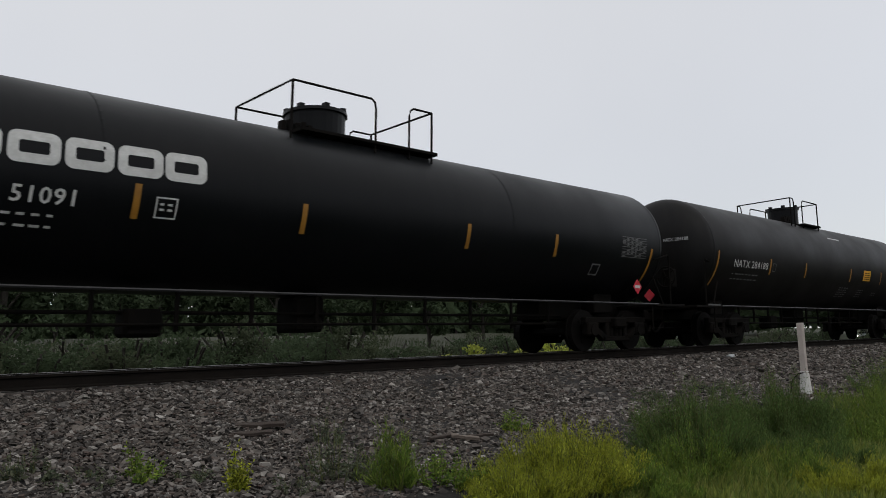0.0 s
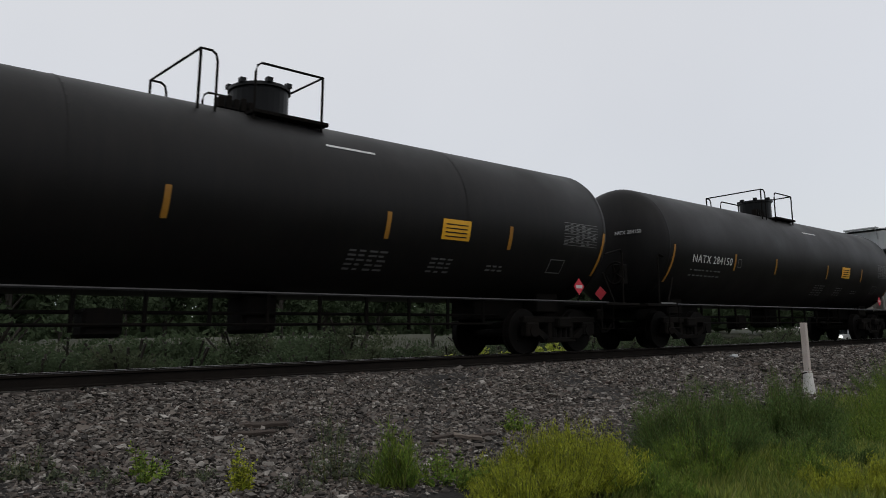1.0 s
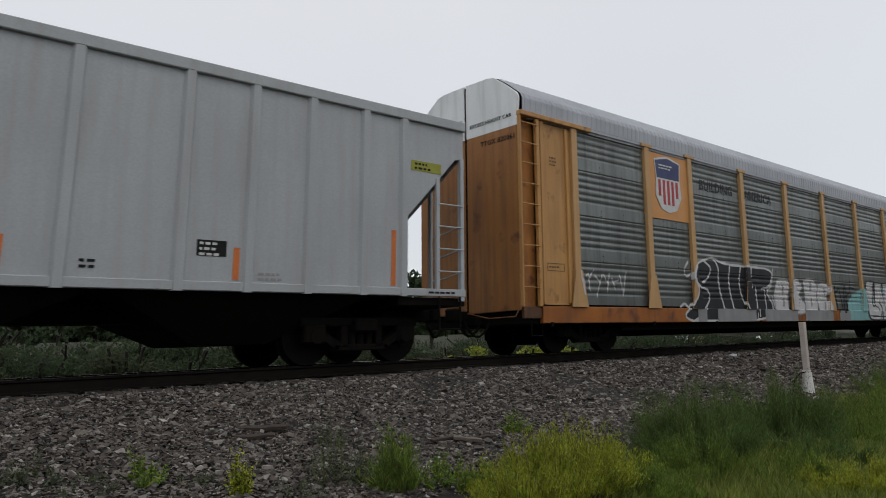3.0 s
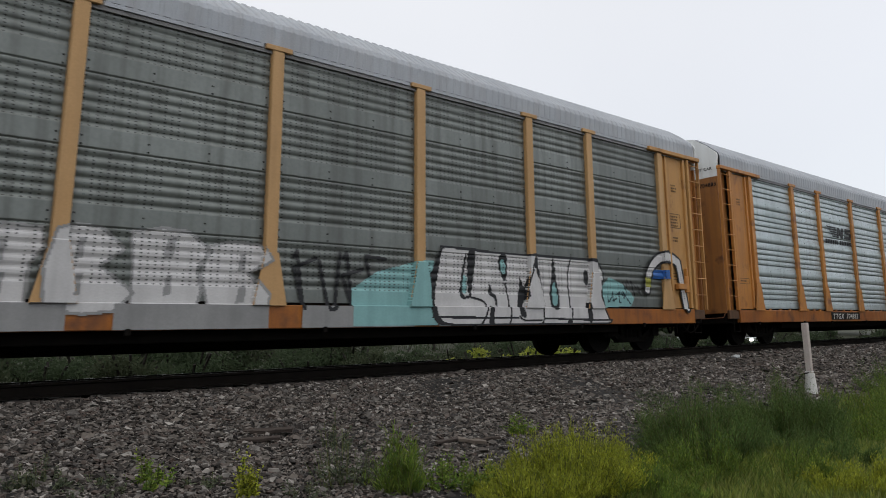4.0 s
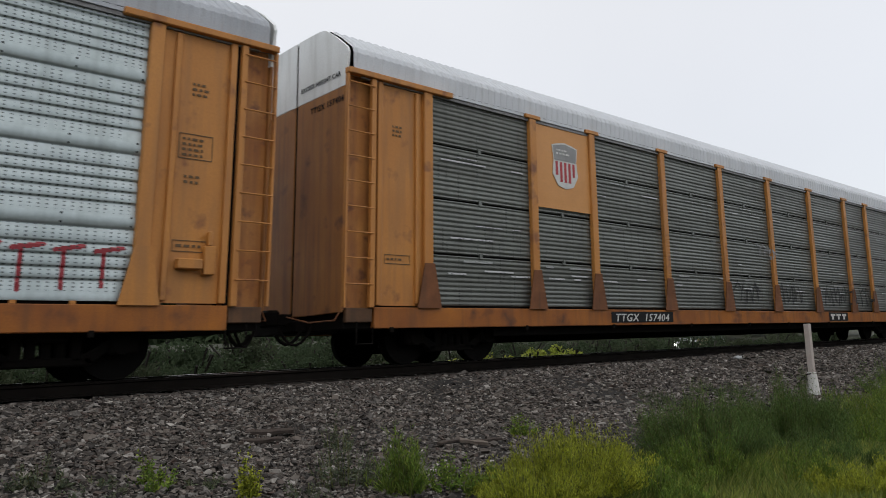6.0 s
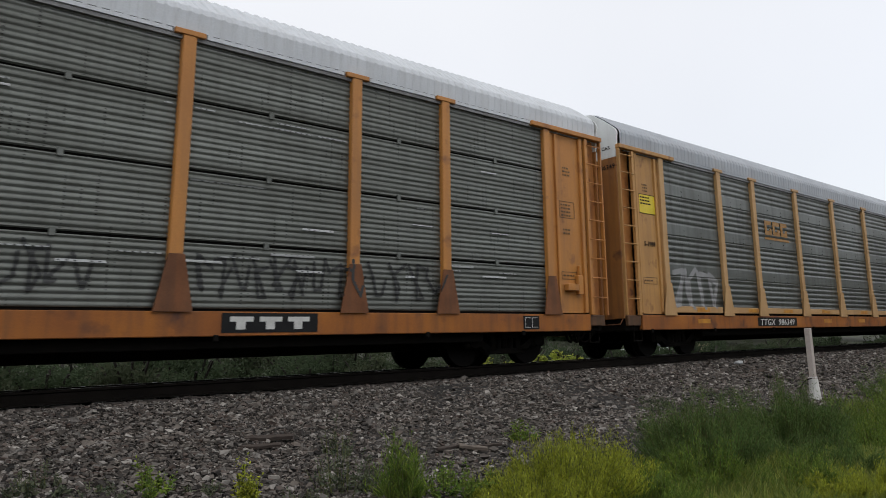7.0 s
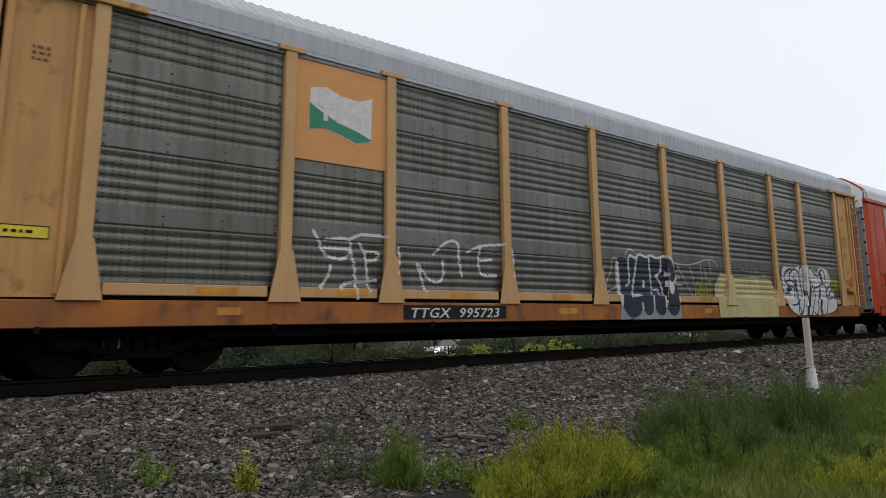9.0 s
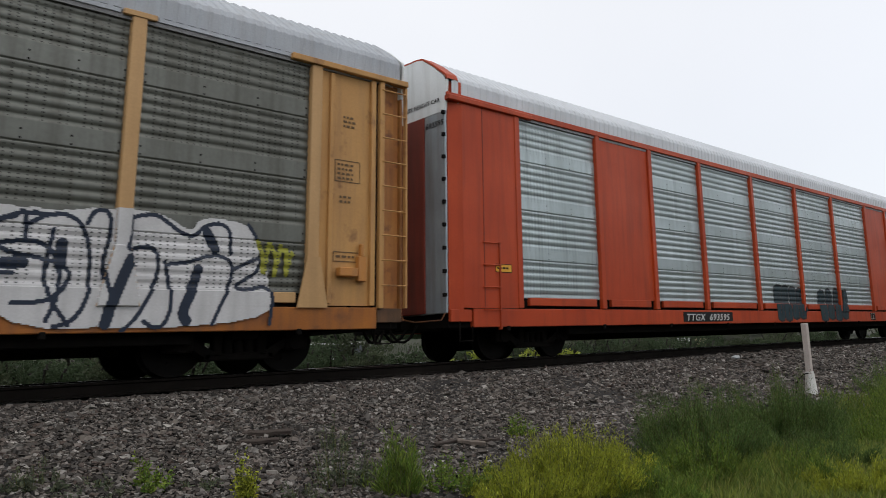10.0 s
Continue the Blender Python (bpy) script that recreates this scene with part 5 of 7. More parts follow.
# ---- the covered hopper car ----
def hopper_car(s0):
    car = thing("hopper_car", "pale grey covered hopper car with upright ribs", "railway car", "cars of the freight train")
    CARS.append((car, s0))
    L, T, B = 16.9, 4.30, 1.10
    side = [(0.02, T), (0.02, 3.60), (0.22, 3.58), (1.40, 2.38), (1.40, B), (L - 1.40, B), (L - 1.40, 2.38), (L - 0.22, 3.58), (L - 0.02, 3.60), (L - 0.02, T)]
    sheet("side_sheet", side, SIDE + 0.05, GREYPAINT, car, "pale grey hopper side", thick=0.02)
    sheet("side_sheet", side, 1.50, GREYPAINT, car, "pale grey hopper side", thick=0.02)
    for x in (1.47, 2.45, 3.40, 4.35, 5.31, 6.93, 7.92, 8.90, 10.06, 11.55, 12.58, 13.58, 14.62, 15.45):
        bm = bmesh.new()
        pts = [(x - 0.095, SIDE + 0.03), (x - 0.06, SIDE - 0.03), (x + 0.06, SIDE - 0.03), (x + 0.095, SIDE + 0.03)]
        lo = [bm.verts.new((a, b, B - 0.03)) for a, b in pts]
        hi = [bm.verts.new((a, b, T - 0.16)) for a, b in pts]
        for i in range(3):
            bm.faces.new((lo[i], lo[i + 1], hi[i + 1], hi[i]))
        bm.faces.new(lo), bm.faces.new(list(reversed(hi)))
        part("rib", bm, GREYPAINT, car)
    part("top_chord", boxes((0.0, L, SIDE - 0.035, SIDE + 0.08, T - 0.17, T), (0.0, L, 1.44, 1.55, T - 0.17, T), bevel=0.012), GREYPAINT, car)
    part("side_sill", boxes((0.0, L, SIDE - 0.01, SIDE + 0.09, B - 0.02, B + 0.11), (0.0, L, 1.43, 1.53, B - 0.02, B + 0.11), bevel=0.01), GREYPAINT, car)
    # roof, a little domed, with hatches and a walkway that overhangs the end
    v, f = [], []
    rp = [(-1.50, T - 0.02), (-1.1, T + 0.09), (-0.5, T + 0.15), (0.5, T + 0.15), (1.1, T + 0.09), (1.50, T - 0.02)]
    for x in (0.0, L):
        v += [(x, a, b) for a, b in rp]
    f = [(k, k + 1, k + 7, k + 6) for k in range(5)]
    raw("roof", v, f, GREYPAINT, car)
    for k in range(5):
        part("roof_hatch", boxes((1.2 + 3.1 * k, 3.6 + 3.1 * k, -0.42, 0.42, T + 0.16, T + 0.24), bevel=0.03), GREYPAINT, car)
    for y in (-0.85, 0.52):
        bm = bmesh.new()
        for k in range(6):
            box(bm, 0.05, L - 0.05, y + 0.06 * k, y + 0.06 * k + 0.02, T + 0.14, T + 0.17)
        for k in range(34):
            box(bm, 0.08 + k * 0.49, 0.12 + k * 0.49, y, y + 0.33, T + 0.13, T + 0.16)
        part("roof_walkway", bm, GREYPAINT, car, "grey grating walkway on the roof")
    for e in (0, 1):
        m = (lambda x: x) if e == 0 else (lambda x: L - x)
        X = lambda a, b: (min(m(a), m(b)), max(m(a), m(b)))
        part("end_sheet", boxes((*X(0.0, 0.05), -1.48, 1.48, 3.58, T + 0.06), bevel=0.008), GREYPAINT, car)
        bm = bmesh.new()
        q = [bm.verts.new(p) for p in ((m(0.06), -1.45, 3.60), (m(0.06), 1.45, 3.60), (m(2.35), 1.45, 1.35), (m(2.35), -1.45, 1.35))]
        bm.faces.new(q)
        ex = bmesh.ops.solidify(bm, geom=bm.faces[:], thickness=0.03)
        part("slope_sheet", bm, HOPPER_SLOPE, car, "shaded sloping end sheet")
        # centre support under the slope
        part("end_bulkhead", boxes((*X(1.30, 1.35), -1.42, 1.42, 1.0, 2.36)), HOPPER_DUST, car, "dusty beige bulkhead under the slope")
        for y in (-0.25, 0.2):
            part("bulkhead_web", boxes((*X(0.9, 1.298), y, y + 0.05, 1.06, 2.5)), HOPPER_DUST, car)
        for y in (-1.46, -0.62, 0.55, 1.40):
            w = 0.09 if abs(y) > 1 else 0.06
            part("end_post", boxes((*X(0.02, 0.02 + w), y - 0.06, y + 0.03, 1.0, 3.62), bevel=0.008), GREYPAINT, car)
        part("ladder_post", boxes((*X(0.62, 0.70), SIDE, SIDE + 0.06, 1.1, 3.18), bevel=0.006), GREYPAINT, car)
        for k in range(4):
            bm = bmesh.new()
            tube(bm, [(m(0.05), SIDE - 0.01, 1.52 + 0.40 * k), (m(0.66), SIDE - 0.01, 1.52 + 0.40 * k)], 0.014)
            part("rung", bm, GREYPAINT, car)
            bm = bmesh.new()
            tube(bm, [(m(0.02), 0.95, 1.35 + 0.42 * k), (m(0.02), 1.40, 1.35 + 0.42 * k)], 0.014)
            part("rung", bm, GREYPAINT, car)
            bm = bmesh.new()
            if k < 3:
                tube(bm, [(m(0.0), -1.44, 1.55 + 0.42 * k), (m(-0.02), -0.95, 1.46 + 0.42 * k), (m(0.0), -0.62, 1.45 + 0.42 * k)], 0.014)
                part("rung", bm, GREYPAINT, car)
        part("end_post", boxes((*X(0.02, 0.07), 0.93, 0.98, 1.0, 3.55), bevel=0.006), GREYPAINT, car)
        # cross-over platform of grating at the end of the roof
        bm = bmesh.new()
        for k in range(11):
            box(bm, *X(-0.34, 0.03), -0.60 + 0.12 * k, -0.55 + 0.12 * k, T + 0.17, T + 0.21)
        for u in (-0.34, -0.17, 0.0):
            box(bm, *X(u, u + 0.03), -0.60, 0.63, T + 0.16, T + 0.20)
        part("end_platform", bm, GREYPAINT, car, "grey grating platform at the roof end")
        for y in (-0.55, 0.58):
            bm = bmesh.new()
            tube(bm, [(m(-0.30), y, T + 0.17), (m(0.02), y, T - 0.28)], 0.022)
            part("walkway_bracket", bm, GREYPAINT, car)
        part("end_sill", boxes((*X(-0.05, 1.5), -1.45, 1.45, 0.92, 1.06), bevel=0.012), DARK, car)
        bm = bmesh.new()
        for u in (0.12, 0.62):
            tube(bm, [(m(u), SIDE + 0.02, 1.08), (m(u), SIDE + 0.02, 0.50)], 0.018)
        tube(bm, [(m(0.12), SIDE + 0.02, 0.51), (m(0.62), SIDE + 0.02, 0.51)], 0.018)
        part("step", bm, DARK, car, "bent steel sill step")
        coupler(car, m(-0.15), -1 if e == 0 else 1)
        bogie(car, m(1.95))
        tick(car, 0.12 if e == 0 else L - 0.9, 1.16, SIDE - 0.012, 0.12, 1, INK, 5)
    part("centre_sill", boxes((-0.1, L + 0.1, -0.3, 0.3, 0.70, 1.0), bevel=0.01), DARK, car)
    for k in range(3):
        xc = 4.1 + 4.35 * k
        bm = bmesh.new()
        up = [(xc - 2.15, -1.42, 1.12), (xc + 2.15, -1.42, 1.12), (xc + 2.15, 1.42, 1.12), (xc - 2.15, 1.42, 1.12)]
        dn = [(xc - 0.6, -0.7, 0.36), (xc + 0.6, -0.7, 0.36), (xc + 0.6, 0.7, 0.36), (xc - 0.6, 0.7, 0.36)]
        a, b = [bm.verts.new(p) for p in up], [bm.verts.new(p) for p in dn]
        for i in range(4):
            j = (i + 1) % 4
            bm.faces.new((a[i], a[j], b[j], b[i]))
        bm.faces.new(b), bm.faces.new(list(reversed(a)))
        bmesh.ops.recalc_face_normals(bm, faces=bm.faces)
        part("discharge_hopper", bm, DARK, car, "dark discharge hopper")
    y = SIDE + 0.025
    for text, x, z, sz in (("I", 1.73, 1.90, 0.32), ("T", 1.86, 1.90, 0.32), ("LX", 2.74, 1.90, 0.32), ("22", 1.68, 1.41, 0.32), ("01", 2.74, 1.41, 0.32), ("3", 3.50, 1.41, 0.32)):
        words(text, x, z, y, sz, INK, car, 0.72, label="black stencilled car number", bold=0.03)
    notice(car, 3.72, 1.92, 0.24, 0.26, None, y, 2)
    notice(car, 1.58, 1.25, 0.26, 0.12, None, y, 1)
    patch("black_plate", 11.80, 12.24, 1.56, 1.78, y, INK, car, "black plate with white marks")
    tick(car, 11.84, 1.75, y - 0.004, 0.08, 3, WHITE, 3)
    patch("lemon_label", 15.62, 16.32, 3.26, 3.44, y, S_OLIVE, car, "yellow label")
    tick(car, 15.7, 3.40, y - 0.004, 0.1, 2, INK, 4)
    for x, z0, z1 in ((2.24, 1.24, 2.15), (6.60, 1.22, 1.68), (9.35, 1.22, 1.68), (12.35, 1.24, 1.70), (15.20, 1.24, 2.17)):
        patch("orange_tape", x, x + 0.095, z0, z1, y, ORANGETAPE, car, "orange reflective tape")
    for x, z, n in ((3.55, 1.34, 5), (4.45, 1.60, 4), (5.4, 1.42, 4), (7.1, 1.40, 4), (8.1, 1.40, 4), (9.1, 1.36, 2), (10.3, 1.44, 2), (12.75, 1.36, 4)):
        tick(car, x, z, y, 0.11, 2, S_PALE if n > 3 else INK, n)
    brake_wheel(car, -0.05, 0.35, 1.55)
    tick(car, 0.3, 3.95, SIDE + 0.03, 0.01, 1, INK, 1)
    return car


HOPPER_DUST = material("dusty_beige_paint", (0.40, 0.385, 0.35), (0.32, 0.305, 0.275), rough=0.7, scale=1.5, bump=0.1, dirt=(0.2, 0.18, 0.15), dirt_amount=0.5)
HOPPER_SLOPE = material("slope_sheet_grey", (0.38, 0.38, 0.37), (0.30, 0.30, 0.29), rough=0.7, scale=1, bump=0.1, dirt=(0.14, 0.13, 0.12), dirt_amount=0.6)
hopper_car(55.2)

# ---- the rack cars ----
rack_1 = rack_car("autorack_car", "orange rack car with dirty grey screens and sprayed letters", 73.63, PANEL_GREY, "TTGX 820061", paint=TAN, post=POSTTAN)
end_notices(rack_1), sill_clutter(rack_1, 1)
patch("emblem_panel", POSTS[1] + 0.08, POSTS[2] - 0.08, 3.10, 4.745, SIDE + 0.055, EMBLEM, rack_1, "orange emblem panel", thick=0.02)
shield(rack_1, 4.98, 3.27, 1.20, 1.42)
words("BUILDING", 7.15, 4.06, SIDE + 0.046, 0.38, S_BLACK, rack_1, 0.98, label="faded black words on the screen")
words("AMERICA", 9.68, 4.06, SIDE + 0.046, 0.38, S_BLACK, rack_1, 1.0, label="faded black words on the screen")
sill_marks(rack_1, "TTGX 820061", 7.7)
sp = Spray(rack_1, 1.7, 27.75, 0.605, 2.5, shift=-0.21)
scrawl(sp, 2.0, 3.85, 1.15, 1.75, 6, S_WHITE, 3, label="thin white sprayed tag")
piece(sp, BLACK_PIECE_MASS, BLACK_PIECE_LINE, S_BLACK, S_WHITE, "black sprayed letters with white outline", 0.06)
bubble_letters(sp, 11.3, 15.5, 0.75, 1.95, 4, S_WHITE, S_PALE, 5, 0.04, "pale worn sprayed letters")
sp.paint(sp.fill([(6.8, 0.61), (23.4, 0.61), (23.4, 0.93), (6.8, 0.93)]) & (np.sin(sp.cx * 2.3) > -0.8), S_GREYSILL, "grey paint sprayed over the sill")
scrawl(sp, 15.8, 17.6, 0.8, 1.8, 4, S_BLACK, 8, 0.06, "black sprayed tag")
sp.paint(sp.fill([(16.9, 0.62), (18.7, 0.62), (18.65, 1.75), (18.2, 1.7), (17.4, 1.5), (16.9, 1.2)]), S_AQUA, "pale aqua sprayed ground")
piece(sp, BIG_PIECE_MASS, BIG_PIECE_LINE, S_WHITE, S_BLACK, "big white sprayed letters with black outline", 0.04, (), BIG_PIECE_BLOB + BIG_PIECE_SHADE)
for p in BIG_PIECE_INNER:
    sp.paint(sp.fill(rounded(p, True)), S_AQUA, "pale aqua sprayed inside of a letter")
sp.paint(sp.fill([(23.6, 0.96), (24.6, 1.0), (24.75, 1.2), (24.3, 1.5), (23.8, 1.62), (23.5, 1.4)]), S_AQUA, "pale aqua sprayed ground")
scrawl(sp, 23.7, 24.6, 1.05, 1.35, 5, S_TEAL, 4, 0.03, "dark teal tag")
scrawl(sp, 24.3, 25.4, 1.2, 1.6, 4, S_BLACK, 14, 0.03, "faint dark tag")
arc = [(25.3 + 0.9 * (1 - math.cos(a)), 1.40 + 0.80 * math.sin(a)) for a in [k * math.pi / 16 for k in range(12)]] + [(26.95, 1.0)]
sp.paint(sp.stroke(arc, 0.30), S_BLACK, "black edge of a sprayed arc")
sp.paint(sp.stroke(arc, 0.19), S_WHITE, "pale sprayed arc")
sp.paint(sp.fill([(25.55, 1.66), (26.15, 1.66), (26.17, 1.86), (25.6, 1.86)]), S_BRIGHT, "blue sprayed patch")
sp.paint(sp.fill([(25.22, 1.45), (25.45, 1.45), (25.45, 1.68), (25.22, 1.68)]), S_OLIVE, "yellow sprayed patch")

rack_2 = rack_car("autorack_car", "orange rack car with bright silver screens", 102.50, PANEL_SILVER, "TTGX 704883", kind="grooved")
end_notices(rack_2), sill_clutter(rack_2, 2)
sill_marks(rack_2, "TTGX 704883", 6.85)
mx, mz = 0.20, 0.14
for k in range(5):
    x, z = mx + 7.07 + 0.10 * k, mz + 3.645 - 0.075 * k
    sheet("owner_stripe", [(x, z), (mx + 7.82 + 0.02 * k, z), (mx + 7.82 + 0.02 * k, z - 0.048), (x + 0.05, z - 0.048)], SIDE + 0.05, S_BLACK, rack_2, "black slanting stripe of an owner's mark")
for shape in ([(7.86, 3.28), (7.96, 3.645), (8.12, 3.645), (8.28, 3.44), (8.34, 3.645), (8.48, 3.645), (8.39, 3.28), (8.22, 3.28), (8.07, 3.50), (8.01, 3.28)],
              [(8.52, 3.28), (9.08, 3.28), (9.16, 3.50), (8.74, 3.53), (8.76, 3.56), (9.17, 3.56), (9.20, 3.645), (8.64, 3.645), (8.58, 3.47), (8.98, 3.44), (8.96, 3.38), (8.54, 3.38)]):
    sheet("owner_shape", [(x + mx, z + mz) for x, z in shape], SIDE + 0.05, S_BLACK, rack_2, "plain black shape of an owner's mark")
for k in range(15):
    if k != 7:
        x = 7.05 + 0.153 * k
        sheet("owner_bar", [(x, 3.19), (x + 0.10, 3.19), (x + 0.13, 3.33), (x + 0.03, 3.33)], SIDE + 0.05, S_BLACK, rack_2, "small black slanting bar")
sp = Spray(rack_2, 23.2, 26.2, 0.95, 1.9, "grooved")
mask = np.zeros(sp.cx.shape, bool)
for k in range(5):
    mask |= sp.stroke([(23.55 + 0.47 * k, 1.05 + 0.03 * k), (23.55 + 0.47 * k, 1.62)], 0.06) | sp.stroke([(23.45 + 0.47 * k, 1.60), (23.78 + 0.47 * k, 1.66)], 0.06)
sp.paint(mask, S_RED, "faded red sprayed bars")

rack_3 = rack_car("autorack_car", "orange rack car with dark grimy screens in four bands", 131.54, PANEL_DARK, "TTGX 157404", kind="fine", roof=ROOF_WHITE, foot=RUSTFOOT)
end_notices(rack_3), sill_clutter(rack_3, 3)
sill_marks(rack_3, "TTGX 157404", 7.1, logo_x=18.82, service_x=25.0)
patch("emblem_panel", POSTS[1] + 0.08, POSTS[2] - 0.08, 3.0, 4.745, SIDE + 0.055, EMBLEM, rack_3, "orange emblem panel", thick=0.02)
shield(rack_3, 5.25, 3.45, 0.85, 1.0, True)
sp = Spray(rack_3, 1.8, 26.0, 1.08, 4.7, "fine")
scrawl(sp, 14.3, 15.6, 2.4, 2.9, 4, S_PALE, 6, 0.05, "faint pale scrawl")
for x, n, seed in ((18.4, 6, 41), (19.6, 5, 45), (15.4, 6, 42), (12.6, 5, 43), (21.3, 4, 44)):
    scrawl(sp, x, x + 1.7, 1.12, 1.78, n, S_SOOT, seed, 0.05, "faded black sprayed tag")
mask = np.zeros(sp.cx.shape, bool)
rng = random.Random(9)
for k in range(90):
    x, z = rng.uniform(2, 25), rng.choice((1.55, 1.62, 1.70, 1.78, 2.2, 2.45, 2.75, 3.45, 3.62, 3.70, 3.70, 3.78))
    mask |= sp.stroke([(x, z), (x + rng.uniform(0.15, 0.8), z)], 0.026)
for p in POSTS:
    mask &= abs(sp.cx - p) > 0.16
sp.paint(mask, S_BRUSHED, "pale scratches along the ribs")

rack_4 = rack_car("autorack_car", "orange rack car with slate grey screens and yellow mark", 159.97, PANEL_SLATE, "TTGX 986349", paint=TAN, post=POSTTAN, chord=True)
end_notices(rack_4), sill_clutter(rack_4, 4, True)
notice(rack_4, 0.83, 3.33, 0.72, 0.47, LEMON, rows=3)
words("S-1989", 0.95, 2.55, P - 0.002, 0.17, INK, rack_4, 0.9, label="small black stencilled number")
sill_marks(rack_4, "TTGX 986349", 6.3, service_x=21.55)
patch("owner_mark_ground", 18.80, 20.12, 0.655, 0.87, F + 0.002, S_CREAM, rack_4, "faded cream ground of an owner's mark")
for k in range(3):
    x = 18.88 + 0.40 * k
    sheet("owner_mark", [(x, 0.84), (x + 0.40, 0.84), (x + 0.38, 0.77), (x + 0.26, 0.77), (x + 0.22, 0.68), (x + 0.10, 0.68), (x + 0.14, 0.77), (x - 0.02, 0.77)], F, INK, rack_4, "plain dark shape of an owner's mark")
for k in range(3):
    x = 7.28 + 0.52 * k
    for a, b, c, d in ((0, 0.44, 0, 0.12), (0, 0.44, 0.30, 0.42), (0, 0.14, 0.1, 0.32), (0.30, 0.44, 0.1, 0.2)):
        patch("owner_block", x + a, x + b, 3.30 + c, 3.30 + d, SIDE + 0.052, AMBER, rack_4, "plain amber block of an owner's mark")
patch("owner_bar", 7.24, 8.85, 3.16, 3.23, SIDE + 0.052, AMBER, rack_4, "amber bar below the mark")
sp = Spray(rack_4, 1.8, 6.4, 1.08, 2.4, chord=True)
scrawl(sp, 2.1, 4.3, 1.1, 2.1, 4, S_PALE, 2, 0.13, "washed out white smear")

rack_5 = rack_car("autorack_car", "orange rack car with grey screens and several sprayed tags", 188.39, PANEL_WARM, "TTGX 995723", paint=TAN, post=POSTTAN, chord=True)
end_notices(rack_5, True), sill_clutter(rack_5, 5, True)
patch("emblem_panel", POSTS[1] + 0.08, POSTS[2] - 0.08, 3.13, 4.745, SIDE + 0.055, EMBLEM, rack_5, "orange emblem panel", thick=0.02)
fy = SIDE + 0.035
sheet("flag", [(4.98, 3.62), (5.0, 4.30), (5.3, 4.36), (5.6, 4.26), (5.95, 4.24), (6.22, 4.34), (6.2, 3.58), (5.9, 3.50), (5.6, 3.60), (5.3, 3.68)], fy, WHITE, rack_5, "white waving flag emblem")
sheet("flag_green", [(4.99, 3.63), (4.99, 4.05), (5.25, 3.92), (5.55, 3.80), (5.9, 3.72), (6.19, 3.62), (6.19, 3.59), (5.9, 3.52), (5.6, 3.62), (5.3, 3.69)], fy - 0.006, FLAG_G, rack_5, "green lower part of the flag")
for q in ((5.15, 5.42, 4.02, 4.09), (5.25, 5.33, 3.80, 4.02), (5.5, 5.57, 3.80, 4.02)):
    patch("flag_mark", *q, fy - 0.007, WHITE, rack_5, "plain white bar")
sill_marks(rack_5, "TTGX 995723", 6.95, service_x=None)
sp = Spray(rack_5, 1.8, 26.2, 0.605, 2.4, chord=True)
for tag in (WHITE_TAG_FIRST, WHITE_TAG_SECOND):
    mask = np.zeros(sp.cx.shape, bool)
    for p in tag:
        mask |= sp.stroke(rounded(p), 0.05)
    sp.paint(mask, S_WHITE, "thin white sprayed tag")
sp.paint(sp.fill([(13.05, 0.61), (15.6, 0.61), (15.55, 0.93), (13.1, 0.93)]), S_GREYSILL, "grey paint sprayed below the letters")
piece(sp, NAVY_PIECE_MASS, NAVY_PIECE_LINE, S_BLUE, S_WHITE, "navy sprayed letters with white highlights", 0.06, blob=NAVY_PIECE_BLOB, edge=False)
mask = np.zeros(sp.cx.shape, bool)
for p in NAVY_TAGS:
    mask |= sp.stroke(rounded(p), 0.035)
sp.paint(mask, S_DUSTY, "thin pale tag")
scrawl(sp, 16.4, 17.2, 1.0, 1.6, 5, S_OLIVE, 35, 0.05, "olive tag")
sp.paint(sp.fill([(17.45, 0.62), (20.85, 0.62), (20.9, 1.35), (20.6, 1.70), (19.5, 1.74), (18.5, 1.70), (17.7, 1.78), (17.35, 1.4)]), S_CREAM, "cream sprayed block")
scrawl(sp, 18.9, 20.4, 1.7, 1.95, 4, S_PALE, 36, 0.03, "thin pale tag")
piece(sp, PALE_PIECE_MASS + PALE_PIECE_LEFT_MASS, PALE_PIECE_LINE + PALE_PIECE_TAIL + PALE_PIECE_LEFT_LINE, S_WHITE, S_BLUE, "white sprayed letters with dark blue outline", 0.055, PALE_PIECE_THICK, edge=False)
scrawl(sp, 24.95, 25.55, 1.4, 1.95, 3, S_OLIVE, 38, 0.07, "yellow green tag")

RED_POSTS = (1.90, 4.60, 6.70, 9.07, 12.0, 14.95, 17.85, 20.95, 23.05, 25.8)
rack_6 = rack_car("autorack_car", "red rack car with silver screens and solid red panels", 217.1, PANEL_SILVER, "TTGX 693595", chord=True, roof=ROOF_WHITE, ladder=False, door=SILVER_DOOR, paint=RED, sill=RED, solid=(1, 7), posts=RED_POSTS, gussets=False)
sill_clutter(rack_6, 6)
patch("corner_plate", 0.37, 1.83, 0.95, 4.80, SIDE + 0.06, RED, rack_6, "solid red corner plate", thick=0.06)
bm = bmesh.new()
lo = [bm.verts.new((x, y, 0.86)) for x, y in ((0.09, SIDE + 0.09), (0.37, SIDE + 0.002), (0.37, SIDE + 0.12), (0.09, SIDE + 0.16))]
hi = [bm.verts.new((v.co.x, v.co.y, 5.16)) for v in lo]
for i in range(4):
    bm.faces.new((lo[i], lo[(i + 1) % 4], hi[(i + 1) % 4], hi[i]))
bm.faces.new(hi), bm.faces.new(list(reversed(lo)))
bmesh.ops.recalc_face_normals(bm, faces=bm.faces)
part("corner_post", bm, RED, rack_6, "slanted dark red corner plate")
